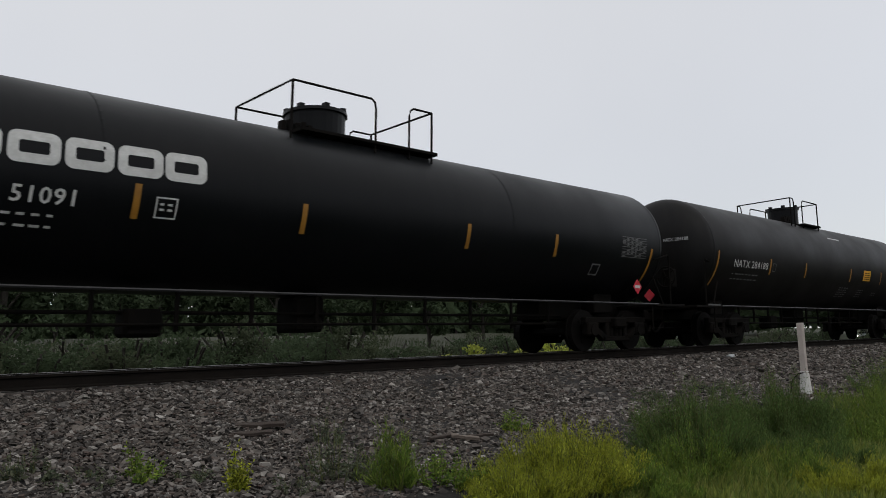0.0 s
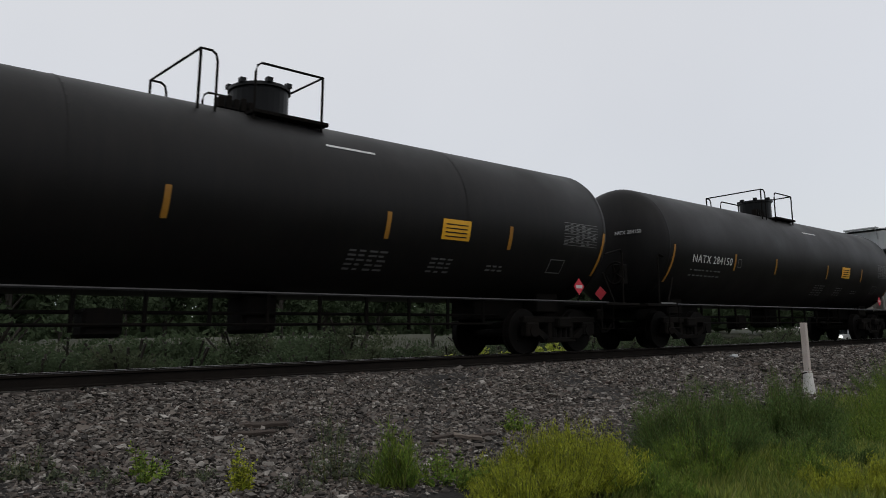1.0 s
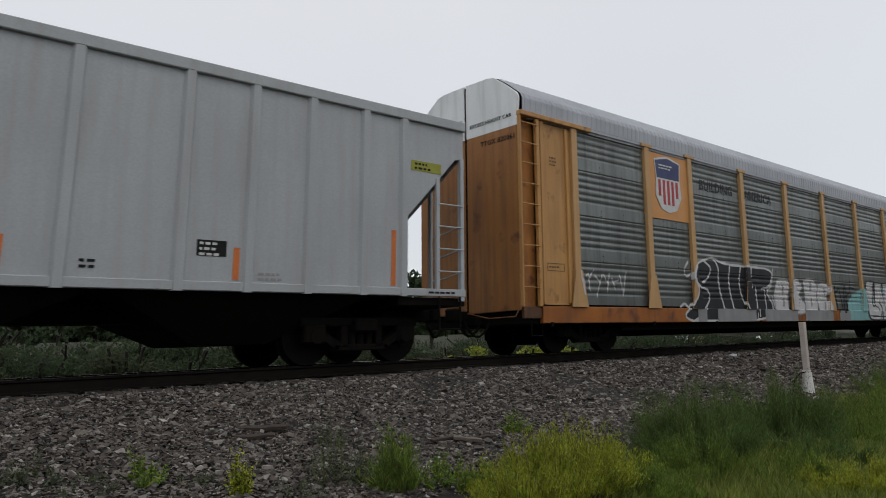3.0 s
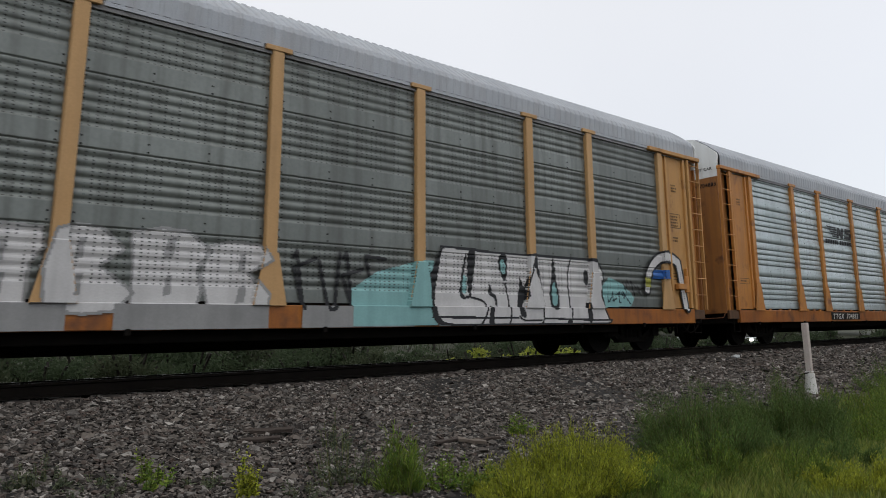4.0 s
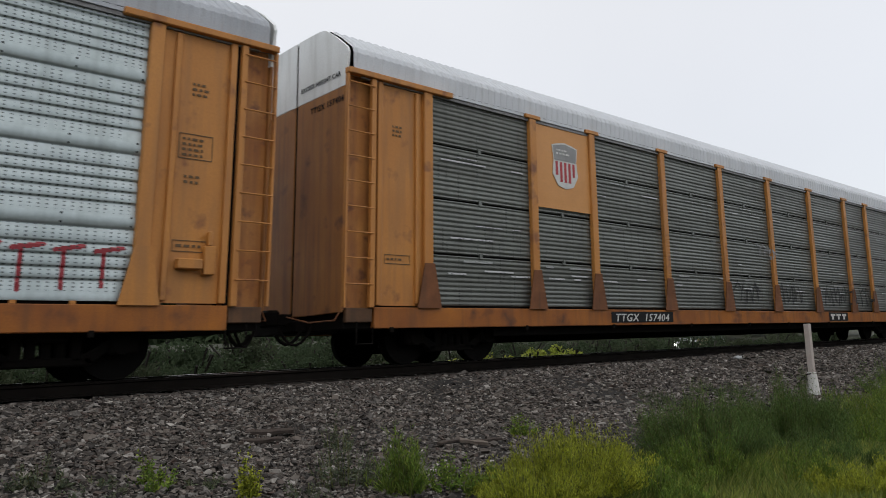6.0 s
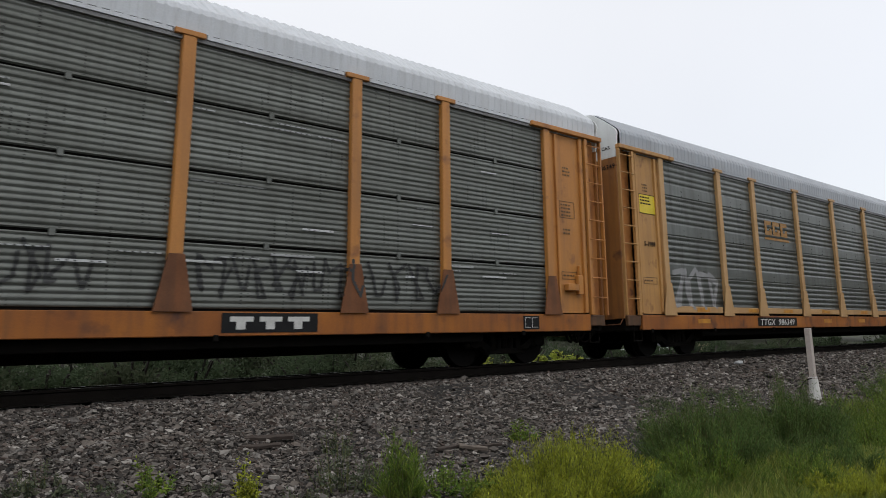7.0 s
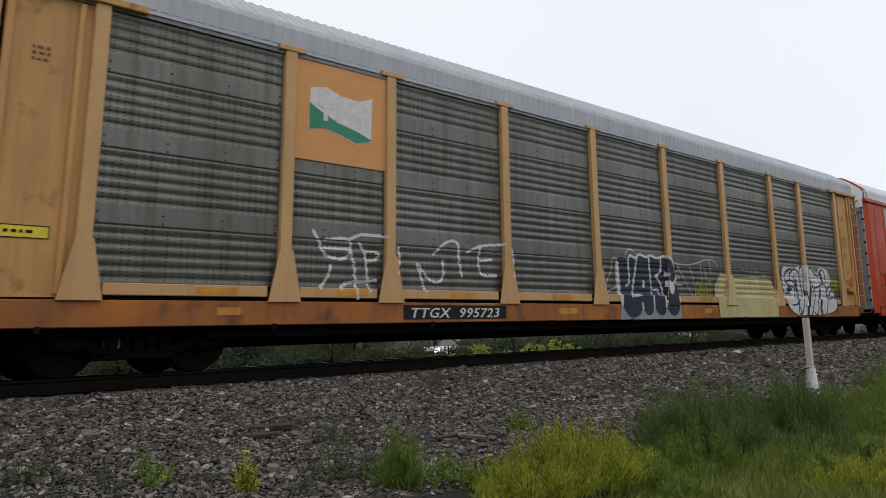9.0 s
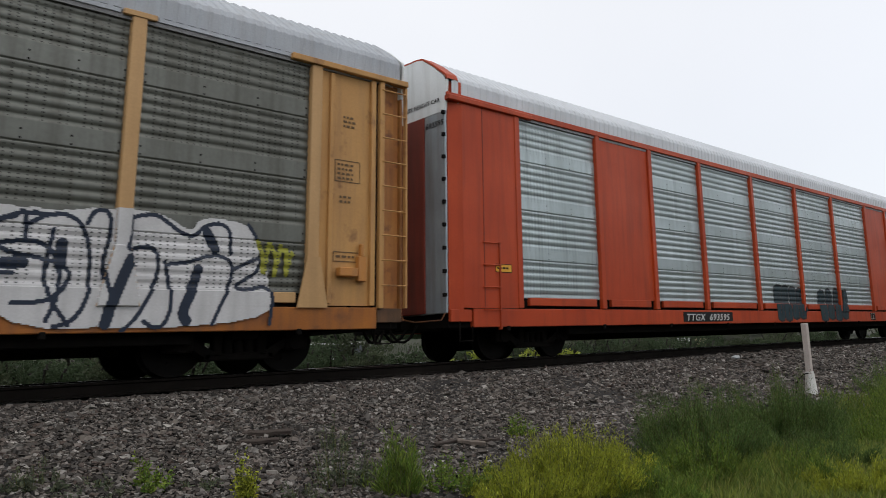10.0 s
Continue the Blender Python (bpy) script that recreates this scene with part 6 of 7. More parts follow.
part("plate_joint", boxes((0.905, 0.925, SIDE - 0.006, SIDE + 0.02, 0.96, 4.78)), DARKRED, rack_6, "dark joint in the corner plate")
part("door_cover", boxes((-0.02, 0.018, SIDE + 0.62, -0.07, 0.88, 4.565), bevel=0.008), DARKRED, rack_6, "dull red inner strip of the end door")
for k in range(9):
    z = 1.15 + 0.42 * k
    part("hinge", boxes((-0.035, 0.05, SIDE + 0.08, SIDE + 0.13, z, z + 0.07), bevel=0.006), DARK, rack_6, "dark door hinge")
part("eave_trim", boxes((0.0, LONG, SIDE - 0.012, SIDE + 0.04, 4.795, 4.92), bevel=0.01), RED, rack_6, "red trim along the eaves")
notice(rack_6, 1.2, 1.62, 0.45, 0.16, YELLOW, SIDE - 0.006, 1)
bm = bmesh.new()
arch = [(a * 1.012, b + 0.022) for a, b in zip(ROOF_Y[1:-1], ROOF_Z[1:-1])]
rows = [[bm.verts.new((x, a * k, b - (1 - k) * 0.8)) for a, b in arch] for x, k in ((0.02, 0.965), (0.02, 1.0), (0.30, 1.0), (0.30, 0.965))]
for u, w in zip(rows, rows[1:]):
    for i in range(len(arch) - 1):
        bm.faces.new((u[i], u[i + 1], w[i + 1], w[i]))
bmesh.ops.recalc_face_normals(bm, faces=bm.faces)
part("roof_end_trim", bm, RED, rack_6, "broad red trim round the roof end")
sill_marks(rack_6, "TTGX 693595", 7.85)
sp = Spray(rack_6, 12.0, 19.5, 0.6, 2.0, chord=True)
bubble_letters(sp, 13.0, 15.0, 0.62, 1.75, 4, S_TEAL, S_BLACK, 41, 0.05, "dark sprayed letters")
bubble_letters(sp, 16.1, 18.4, 0.62, 1.7, 4, S_TEAL, S_BLACK, 42, 0.05, "dark sprayed letters")


# ---- ballast, weeds and the land around ----
def field(name, verts, faces, mat, label, category, kind="stuff", group=""):
    me = bpy.data.meshes.new(name)
    me.from_pydata(verts, [], faces)
    me.materials.append(mat)
    return tagged(new(name, me), label, category, group, kind)


STONE = island_material("broken_ballast_stone", [(0.016, 0.014, 0.013), (0.078, 0.067, 0.058), (0.040, 0.035, 0.031), (0.150, 0.130, 0.112), (0.066, 0.047, 0.039),
                                                 (0.205, 0.185, 0.165), (0.028, 0.025, 0.024), (0.33, 0.305, 0.275)], patches=9)


def ballast():
    """Broken stone, each a small uneven block, laid on the shoulder of the track."""
    rng = np.random.default_rng(5)
    chip = bmesh.new()
    bmesh.ops.create_cube(chip, size=1.3)
    bmesh.ops.triangulate(chip, faces=chip.faces[:])
    tv = np.array([v.co[:] for v in chip.verts])
    tf = np.array([[v.index for v in f.verts] for f in chip.faces])
    chip.free()
    spots = []
    for x0, x1, per, size in ((0.2, 9.5, 1250, 0.0195), (9.5, 17, 800, 0.0225), (17, 34, 330, 0.030), (34, 70, 40, 0.055)):
        n = int((x1 - x0) * 5.0 * per)
        x, y = rng.uniform(x0, x1, n), rng.uniform(5.35, 10.35, n)
        spots.append(np.c_[x, y, np.full(n, size)])
    # a thin band beyond the near rail and between the rails
    n = 5200
    spots.append(np.c_[rng.uniform(0, 30, n), rng.uniform(10.75, 13.4, n), np.full(n, 0.045)])
    s = np.concatenate(spots)
    toe = 5.75 + 0.3 * np.sin(s[:, 0] * 0.9) + rng.normal(0, 0.25, len(s))
    s = s[(s[:, 1] > toe)]
    n = len(s)
    z = np.interp(s[:, 1], PROFILE_Y, PROFILE_Z)
    r = s[:, 2] * np.clip(rng.lognormal(0, 0.32, n), 0.5, 2.2)
    sc = r[:, None] * rng.uniform(0.42, 1.75, (n, 3)) * np.array([1, 1, 0.8])
    v = tv[None] * rng.uniform(0.5, 1.3, (n, len(tv), 1)) * sc[:, None]
    q = rng.normal(size=(n, 4))
    q /= np.linalg.norm(q, axis=1)[:, None]
    w, a, b, c = q.T
    rot = np.stack([1 - 2 * (b * b + c * c), 2 * (a * b - c * w), 2 * (a * c + b * w), 2 * (a * b + c * w), 1 - 2 * (a * a + c * c), 2 * (b * c - a * w),
                    2 * (a * c - b * w), 2 * (b * c + a * w), 1 - 2 * (a * a + b * b)], -1).reshape(n, 3, 3)
    v = np.einsum("nij,nkj->nki", rot, v) * np.array([1.12, 1.12, 0.72])
    v += np.c_[s[:, 0], s[:, 1], z + r * rng.uniform(-0.1, 0.75, n)][:, None]
    f = (tf[None] + (np.arange(n) * len(tv))[:, None, None]).reshape(-1, 3)
    me = bpy.data.meshes.new("ballast")
    me.vertices.add(n * len(tv))
    me.vertices.foreach_set("co", v.reshape(-1))
    me.loops.add(len(f) * 3)
    me.loops.foreach_set("vertex_index", f.reshape(-1).astype(np.int32))
    me.polygons.add(len(f))
    me.polygons.foreach_set("loop_start", (np.arange(len(f)) * 3).astype(np.int32))
    me.update(calc_edges=True)
    me.shade_flat()
    me.materials.append(STONE)
    tagged(new("ballast", me), "grey and brown broken stone ballast", "ballast", kind="stuff")


ballast()


def blades(spots, height, width, lean, rng, segs=2):
    """Bent tapering blades: spots rows of x, y, z. Returns vertices and faces."""
    n = len(spots)
    h = height * rng.uniform(0.55, 1.15, n)
    a = rng.uniform(0, math.tau, n)
    side = np.c_[np.cos(a), np.sin(a), np.zeros(n)] * (width * rng.uniform(0.6, 1.3, n))[:, None]
    b = rng.uniform(0, math.tau, n)
    bend = np.c_[np.cos(b), np.sin(b), np.zeros(n)] * (lean * h * rng.uniform(0.3, 1.2, n))[:, None]
    rows = []
    for k in range(segs + 1):
        u = k / segs
        c = spots + bend * u * u + np.c_[np.zeros(n), np.zeros(n), h * u * (1 - 0.15 * lean * u)]
        t = side * (1 - u * 0.92)
        rows += [c - t, c + t]
    v = np.stack(rows, 1).reshape(-1, 3)
    m = 2 * (segs + 1)
    base = (np.arange(n) * m)[:, None]
    f = np.concatenate([base + np.array([[2 * k, 2 * k + 1, 2 * k + 3, 2 * k + 2]]) for k in range(segs)])
    return v, f


def mesh_np(name, v, f, mat):
    me = bpy.data.meshes.new(name)
    k = f.shape[1]
    me.vertices.add(len(v))
    me.vertices.foreach_set("co", np.asarray(v, np.float32).reshape(-1))
    me.loops.add(len(f) * k)
    me.loops.foreach_set("vertex_index", f.reshape(-1).astype(np.int32))
    me.polygons.add(len(f))
    me.polygons.foreach_set("loop_start", (np.arange(len(f)) * k).astype(np.int32))
    me.update(calc_edges=True)
    me.materials.append(mat)
    return new(name, me)


LEAF_YELLOW = island_material("yellow_green_foliage", [(0.18, 0.215, 0.022), (0.29, 0.315, 0.030), (0.41, 0.425, 0.045), (0.21, 0.27, 0.032)], trans=0.3, patches=7)
LEAF_GREEN = island_material("fresh_green_foliage", [(0.080, 0.148, 0.026), (0.125, 0.205, 0.031), (0.215, 0.275, 0.042), (0.055, 0.110, 0.020)], trans=0.25, patches=6)
LEAF_BLUE = island_material("grey_green_foliage", [(0.058, 0.106, 0.028), (0.082, 0.142, 0.036), (0.130, 0.190, 0.046), (0.040, 0.080, 0.022)], trans=0.2, patches=3)
LEAF_GREY = island_material("dusty_weed_foliage", [(0.060, 0.080, 0.050), (0.095, 0.115, 0.070), (0.13, 0.14, 0.085), (0.050, 0.065, 0.040)], trans=0.2, patches=5)
LEAF_GRASS = island_material("meadow_grass", [(0.110, 0.160, 0.032), (0.170, 0.220, 0.040), (0.250, 0.275, 0.055), (0.075, 0.125, 0.026), (0.30, 0.29, 0.095)], trans=0.25, patches=1.6)
LEAF_DARK = island_material("dark_scrub_foliage", [(0.046, 0.070, 0.034), (0.056, 0.080, 0.040), (0.062, 0.085, 0.043), (0.050, 0.073, 0.037)], trans=0.45, patches=0.5)
LEAF_DRY = island_material("dry_scrub_foliage", [(0.062, 0.078, 0.042), (0.072, 0.086, 0.048), (0.058, 0.074, 0.039), (0.080, 0.090, 0.052)], trans=0.45, patches=0.5)
LEAF_LIME = island_material("lime_weed_foliage", [(0.30, 0.36, 0.05), (0.42, 0.46, 0.08), (0.52, 0.54, 0.12), (0.25, 0.33, 0.05)], trans=0.3, patches=4)
STEM = material("weed_stem", (0.10, 0.11, 0.03), rough=0.9, scale=4, bump=0.1)
BARK = material("grey_bark", (0.03, 0.026, 0.02), (0.02, 0.017, 0.013), rough=0.95, scale=6, fine=30, bump=0.6)


def feathery(name, x, y, radius, height, stems, mat, label, seed, leaf=0.046, per=42, spread=0.75, group="weeds by the track", broad=0.085):
    """A plant of many upright stems, each set with fine narrow leaves that thin out towards the tip."""
    rng = np.random.default_rng(seed)
    plant = tagged(new(name), label, "weed", group)
    z = ground_z(x, y)
    plant.matrix_world = pose(x, y, z)
    # stems stand in plumes of different height
    plumes = max(4, int(64 * radius))
    pr, pa = radius * 0.70 * np.sqrt(rng.uniform(0, 1, plumes)), rng.uniform(0, math.tau, plumes)
    which = rng.integers(0, plumes, stems)
    fx = pr[which] * np.cos(pa[which]) + rng.normal(0, 0.022 * radius + 0.012, stems)
    fy = pr[which] * np.sin(pa[which]) + rng.normal(0, 0.022 * radius + 0.012, stems)
    foot = np.c_[fx, fy, np.full(stems, -0.05)]
    r0, a = np.hypot(fx, fy), np.arctan2(fy, fx)
    edge = np.clip(r0 / (radius * 0.65), 0, 1.2)
    top = height * (1.06 - 0.42 * edge ** 2) * rng.uniform(0.52, 1.20, plumes)[which] * rng.uniform(0.7, 1.08, stems)
    out = spread * radius * 0.5 * edge + rng.normal(0, 0.04, stems)
    tip = foot + np.c_[np.cos(a) * out, np.sin(a) * out, top]
    sv, sf = blades(foot, 1.0, 0.004, 0.0, rng, 1)
    sv = sv.reshape(stems, 4, 3)
    sv[:, 2] = tip - [0.002, 0, 0]
    sv[:, 3] = tip + [0.002, 0, 0]
    ob = mesh_np("stem", sv.reshape(-1, 3), sf, STEM)
    ob.parent = plant
    tagged(ob, kind="stuff")
    u = rng.uniform(0.12, 1.0, (stems, per))
    pts = foot[:, None] + (tip - foot)[:, None] * u[..., None]
    pts = pts.reshape(-1, 3) + rng.normal(0, 0.012, (stems * per, 3))
    n = len(pts)
    d = rng.normal(size=(n, 3)) * [0.55, 0.55, 0.3] + [0, 0, 0.95 if broad < 0.1 else 0.3]
    d /= np.linalg.norm(d, axis=1)[:, None]
    ln = leaf * rng.uniform(0.5, 1.5, n) * (1.25 - 0.6 * u.reshape(-1))
    w = np.cross(d, rng.normal(size=(n, 3)))
    w = w / np.linalg.norm(w, axis=1)[:, None] * (ln * broad)[:, None]
    mid = pts + d * (ln * 0.5)[:, None]
    v = np.stack([pts, mid - w, pts + d * ln[:, None], mid + w], 1).reshape(-1, 3)
    ob = mesh_np("foliage", v, np.arange(n * 4).reshape(n, 4), mat)
    ob.parent = plant
    tagged(ob, kind="stuff")
    return plant


feathery("yellow_weed_bush", 6.0, 4.95, 0.75, 0.56, 640, LEAF_YELLOW, "bushy yellow-green feathery weed", 1)
feathery("yellow_weed_bush", 6.6, 5.2, 0.62, 0.56, 420, LEAF_YELLOW, "bushy yellow-green feathery weed", 2)
feathery("yellow_weed_bush", 5.35, 4.8, 0.5, 0.44, 280, LEAF_YELLOW, "small yellow-green feathery weed bush", 3)
feathery("yellow_weed_bush", 6.95, 4.85, 0.4, 0.40, 170, LEAF_YELLOW, "small yellow-green feathery weed bush", 15)
feathery("green_weed_bush", 8.35, 4.75, 0.72, 0.92, 860, LEAF_BLUE, "soft dark green weed bush", 4)
feathery("green_weed_bush", 9.3, 5.35, 0.75, 0.58, 620, LEAF_BLUE, "soft dark green weed bush", 5)
feathery("green_weed_bush", 11.0, 4.95, 0.85, 0.86, 940, LEAF_BLUE, "wide dark green weed bush", 6)
feathery("green_weed_bush", 12.4, 5.35, 0.8, 0.40, 380, LEAF_BLUE, "low dark green weed bush in grass", 7)
feathery("green_weed_bush", 7.6, 4.35, 0.55, 0.56, 300, LEAF_GREEN, "fresh green weed in long grass", 8)
feathery("green_weed_bush", 14.6, 4.6, 0.9, 0.92, 420, LEAF_GREEN, "fresh green weed in long grass", 9)
feathery("yellow_weed_bush", 8.3, 3.05, 0.55, 0.36, 620, LEAF_YELLOW, "yellow-green feathery weed in grass", 10)
feathery("green_weed_bush", 17.6, 5.2, 1.1, 1.05, 460, LEAF_BLUE, "dark green weed bush in grass", 11)
feathery("green_weed_bush", 20.5, 5.4, 1.3, 1.22, 460, LEAF_GREEN, "tall green weed bush in grass", 12)
feathery("green_weed_bush", 13.4, 3.9, 0.9, 0.86, 420, LEAF_GREEN, "fresh green weed in long grass", 13)
feathery("green_weed_bush", 11.6, 4.0, 0.8, 0.55, 380, LEAF_GREEN, "low green weed in grass", 14)
feathery("green_weed_bush", 6.6, 4.3, 0.5, 0.38, 240, LEAF_GREEN, "low green weed below yellow bush", 16)
feathery("green_weed_bush", 9.6, 3.9, 0.7, 0.50, 380, LEAF_BLUE, "dark green weed bush in grass", 17)
feathery("green_weed_bush", 8.3, 3.85, 0.6, 0.42, 320, LEAF_GREEN, "low green weed in long grass", 18)
feathery("ballast_weed", 4.87, 7.10, 0.16, 0.48, 16, LEAF_GREY, "thin straggling weed on the ballast", 21, 0.044, 21, broad=0.24)
feathery("ballast_weed", 7.45, 6.75, 0.22, 0.36, 40, LEAF_GREEN, "thin upright weed on the ballast", 22, 0.036, 24, broad=0.24)
feathery("ballast_weed", 4.62, 5.72, 0.24, 0.58, 90, LEAF_GREEN, "tall green grassy weed at the edge of the ballast", 23, 0.09, 34, broad=0.04)
feathery("ballast_weed", 5.15, 5.55, 0.38, 0.36, 70, LEAF_GREEN, "green weed at the edge of the ballast", 24, 0.040, 26, broad=0.24)
feathery("ballast_weed", 3.33, 6.25, 0.14, 0.38, 34, LEAF_YELLOW, "yellow-green upright weed on ballast", 25, 0.040, 26, broad=0.24)
feathery("ballast_weed", 2.75, 6.85, 0.22, 0.34, 30, LEAF_GREEN, "loose green weed on the ballast", 26, 0.044, 21, broad=0.24)
feathery("ballast_weed", 3.75, 6.05, 0.2, 0.2, 22, LEAF_GREY, "low dusty weed on ballast", 27, 0.032, 19, broad=0.24)
feathery("ballast_weed", 4.28, 6.12, 0.32, 0.46, 48, LEAF_GREY, "loose dusty weed on ballast", 28, 0.038, 22, broad=0.24)
feathery("ballast_weed", 1.95, 7.30, 0.30, 0.24, 34, LEAF_GREY, "low dusty weed on ballast", 31, 0.04, 19, broad=0.24)
feathery("ballast_weed", 2.30, 6.90, 0.24, 0.22, 26, LEAF_GREY, "low dusty weed on ballast", 32, 0.04, 19, broad=0.24)
feathery("ballast_weed", 3.15, 6.65, 0.2, 0.2, 20, LEAF_GREY, "low dusty weed on ballast", 33, 0.036, 19, broad=0.24)
feathery("ballast_weed", 11.4, 7.1, 0.6, 0.28, 90, LEAF_GREY, "low weed creeping on the ballast", 29, 0.040, 21, broad=0.24)
feathery("ballast_weed", 13.6, 7.3, 0.7, 0.25, 90, LEAF_GREY, "low weed creeping on the ballast", 30, 0.040, 21, broad=0.24)

rng = np.random.default_rng(77)
n = 95000
gx = np.r_[-5 + 52 * rng.uniform(0, 1, n) ** 1.5, rng.uniform(6, 11, 14000)]
gy = np.r_[rng.uniform(-4, 7.6, n), rng.uniform(2.2, 4.4, 14000)]
n = len(gx)
edge = 5.35 + 0.05 * np.clip(gx - 8, 0, 40) + 0.35 * np.sin(gx * 1.3) + 0.25 * np.sin(gx * 3.7)
keep = (gy < edge - 1.6 * (gx < 5.2) * rng.uniform(0.3, 1, n)) & (gy > 0.10 * gx - 2.4 + rng.normal(0, 0.5, n)) & (rng.uniform(0, 1, n) < np.clip((gx + 5) / 9, 0.05, 1))
gx, gy = gx[keep], gy[keep]
gz = np.interp(gy, PROFILE_Y, PROFILE_Z) - 0.03
tall = 0.20 + 0.09 * np.sin(gx * 0.8 + gy) * np.sin(gy * 1.1)
v, f = blades(np.c_[gx, gy, gz], tall + 0.10 * np.clip((gx - 10) / 10, 0, 1), 0.006 + 0.0006 * gx, 0.5, rng, 2)
tagged(mesh_np("meadow_grass", v, f, LEAF_GRASS), "long rough meadow grass", "grass", kind="stuff")
# grass on the far side of the line
n = 32000
gx, gy = rng.uniform(-6, 85, n), 13.6 + 40 * rng.uniform(0, 1, n) ** 1.5
gz = np.interp(gy, PROFILE_Y, PROFILE_Z) - 0.03
v, f = blades(np.c_[gx, gy, gz], 0.5 + 0.3 * np.sin(gx * 0.5), 0.02, 0.5, rng, 2)
tagged(mesh_np("far_grass", v, f, LEAF_DRY), "dull grass beyond the line", "grass", kind="stuff")


def leaf_cloud(name, centres, radii, per, leaf, mat, rng, parent=None, squash=0.8):
    """Leaves scattered in uneven clumps."""
    v = []
    for (cx, cy, cz), r in zip(centres, radii):
        d = rng.normal(size=(per, 3))
        d /= np.linalg.norm(d, axis=1)[:, None]
        p = np.array([cx, cy, cz]) + d * (r * rng.uniform(0.25, 1.05, per) ** 0.6)[:, None] * [1, 1, squash]
        e1 = rng.normal(size=(per, 3))
        e1 /= np.linalg.norm(e1, axis=1)[:, None]
        e2 = np.cross(e1, rng.normal(size=(per, 3)))
        e2 /= np.linalg.norm(e2, axis=1)[:, None]
        s = (leaf * rng.uniform(0.6, 1.5, per))[:, None]
        v.append(np.stack([p - e1 * s, p + e2 * s * 0.45, p + e1 * s, p - e2 * s * 0.45], 1).reshape(-1, 3))
    v = np.concatenate(v)
    ob = mesh_np(name, v, np.arange(len(v)).reshape(-1, 4), mat)
    if parent:
        ob.parent = parent
    return ob


def shrub(x, y, w, h, mat, seed, label, name="shrub"):
    rng = np.random.default_rng(seed)
    plant = tagged(new(name), label, "shrub", "scrub beyond the line")
    plant.matrix_world = pose(x, y, ground_z(x, y))
    bm = bmesh.new()
    n = 7
    cs, rs = [], []
    for k in range(n):
        a = k * math.tau / n + rng.uniform(-0.3, 0.3)
        r = w * 0.5 * rng.uniform(0.3, 0.9)
        top = h * rng.uniform(0.55, 0.95)
        tube(bm, [(0, 0, -0.1), (r * 0.4 * math.cos(a), r * 0.4 * math.sin(a), top * 0.5), (r * math.cos(a), r * math.sin(a), top)], 0.02 + 0.008 * h, 5)
        for q in range(3):
            u = rng.uniform(0.35, 1.0)
            cs.append((r * u * math.cos(a) + rng.normal(0, 0.1 * w), r * u * math.sin(a) + rng.normal(0, 0.1 * w), top * u))
            rs.append(rng.uniform(0.16, 0.30) * min(w, h))
    tagged(part("branch", bm, BARK, plant), kind="stuff")
    ob = leaf_cloud("foliage", cs, rs, 100, 0.034 + 0.013 * h, mat, rng, plant)
    tagged(ob, kind="stuff")
    return plant


srng = random.Random(12)
for k in range(104):
    x = -5 + 0.85 * k + srng.uniform(-0.6, 0.6)
    y = srng.choice((15.6, 17.5, 19.5, 22, 25)) + srng.uniform(-0.8, 0.8)
    h = srng.uniform(0.9, 1.5) * (1 + 0.03 * (y - 15)) + (0.4 if k < 14 else 0)
    if 13.8 < x < 21 and y < 18:
        continue
    shrub(x, y, srng.uniform(1.6, 2.8), h, srng.choice((LEAF_DARK, LEAF_DARK, LEAF_DRY)), 200 + k, srng.choice(("dull green shrub beyond track", "brownish straggling shrub beyond track")))
for k in range(30):
    x = -6 + 1.15 * k + srng.uniform(-0.4, 0.4)
    shrub(x, srng.uniform(19.5, 23.5), srng.uniform(2.4, 3.4), srng.uniform(1.7, 2.5) if k < 20 else srng.uniform(1.2, 1.7), srng.choice((LEAF_DARK, LEAF_DRY, LEAF_DARK)), 340 + k, "tall dull olive shrub beyond the track")
for x, y, w, h in ((14.9, 15.0, 1.3, 1.12), (16.0, 15.3, 0.9, 0.95), (17.4, 15.2, 1.1, 1.08), (18.4, 15.1, 1.0, 1.10), (19.5, 15.3, 1.3, 1.18)):
    shrub(x, y, w, h, LEAF_LIME, int(x * 10), "bright yellow-green weed clump behind track", "yellow_weed_clump")


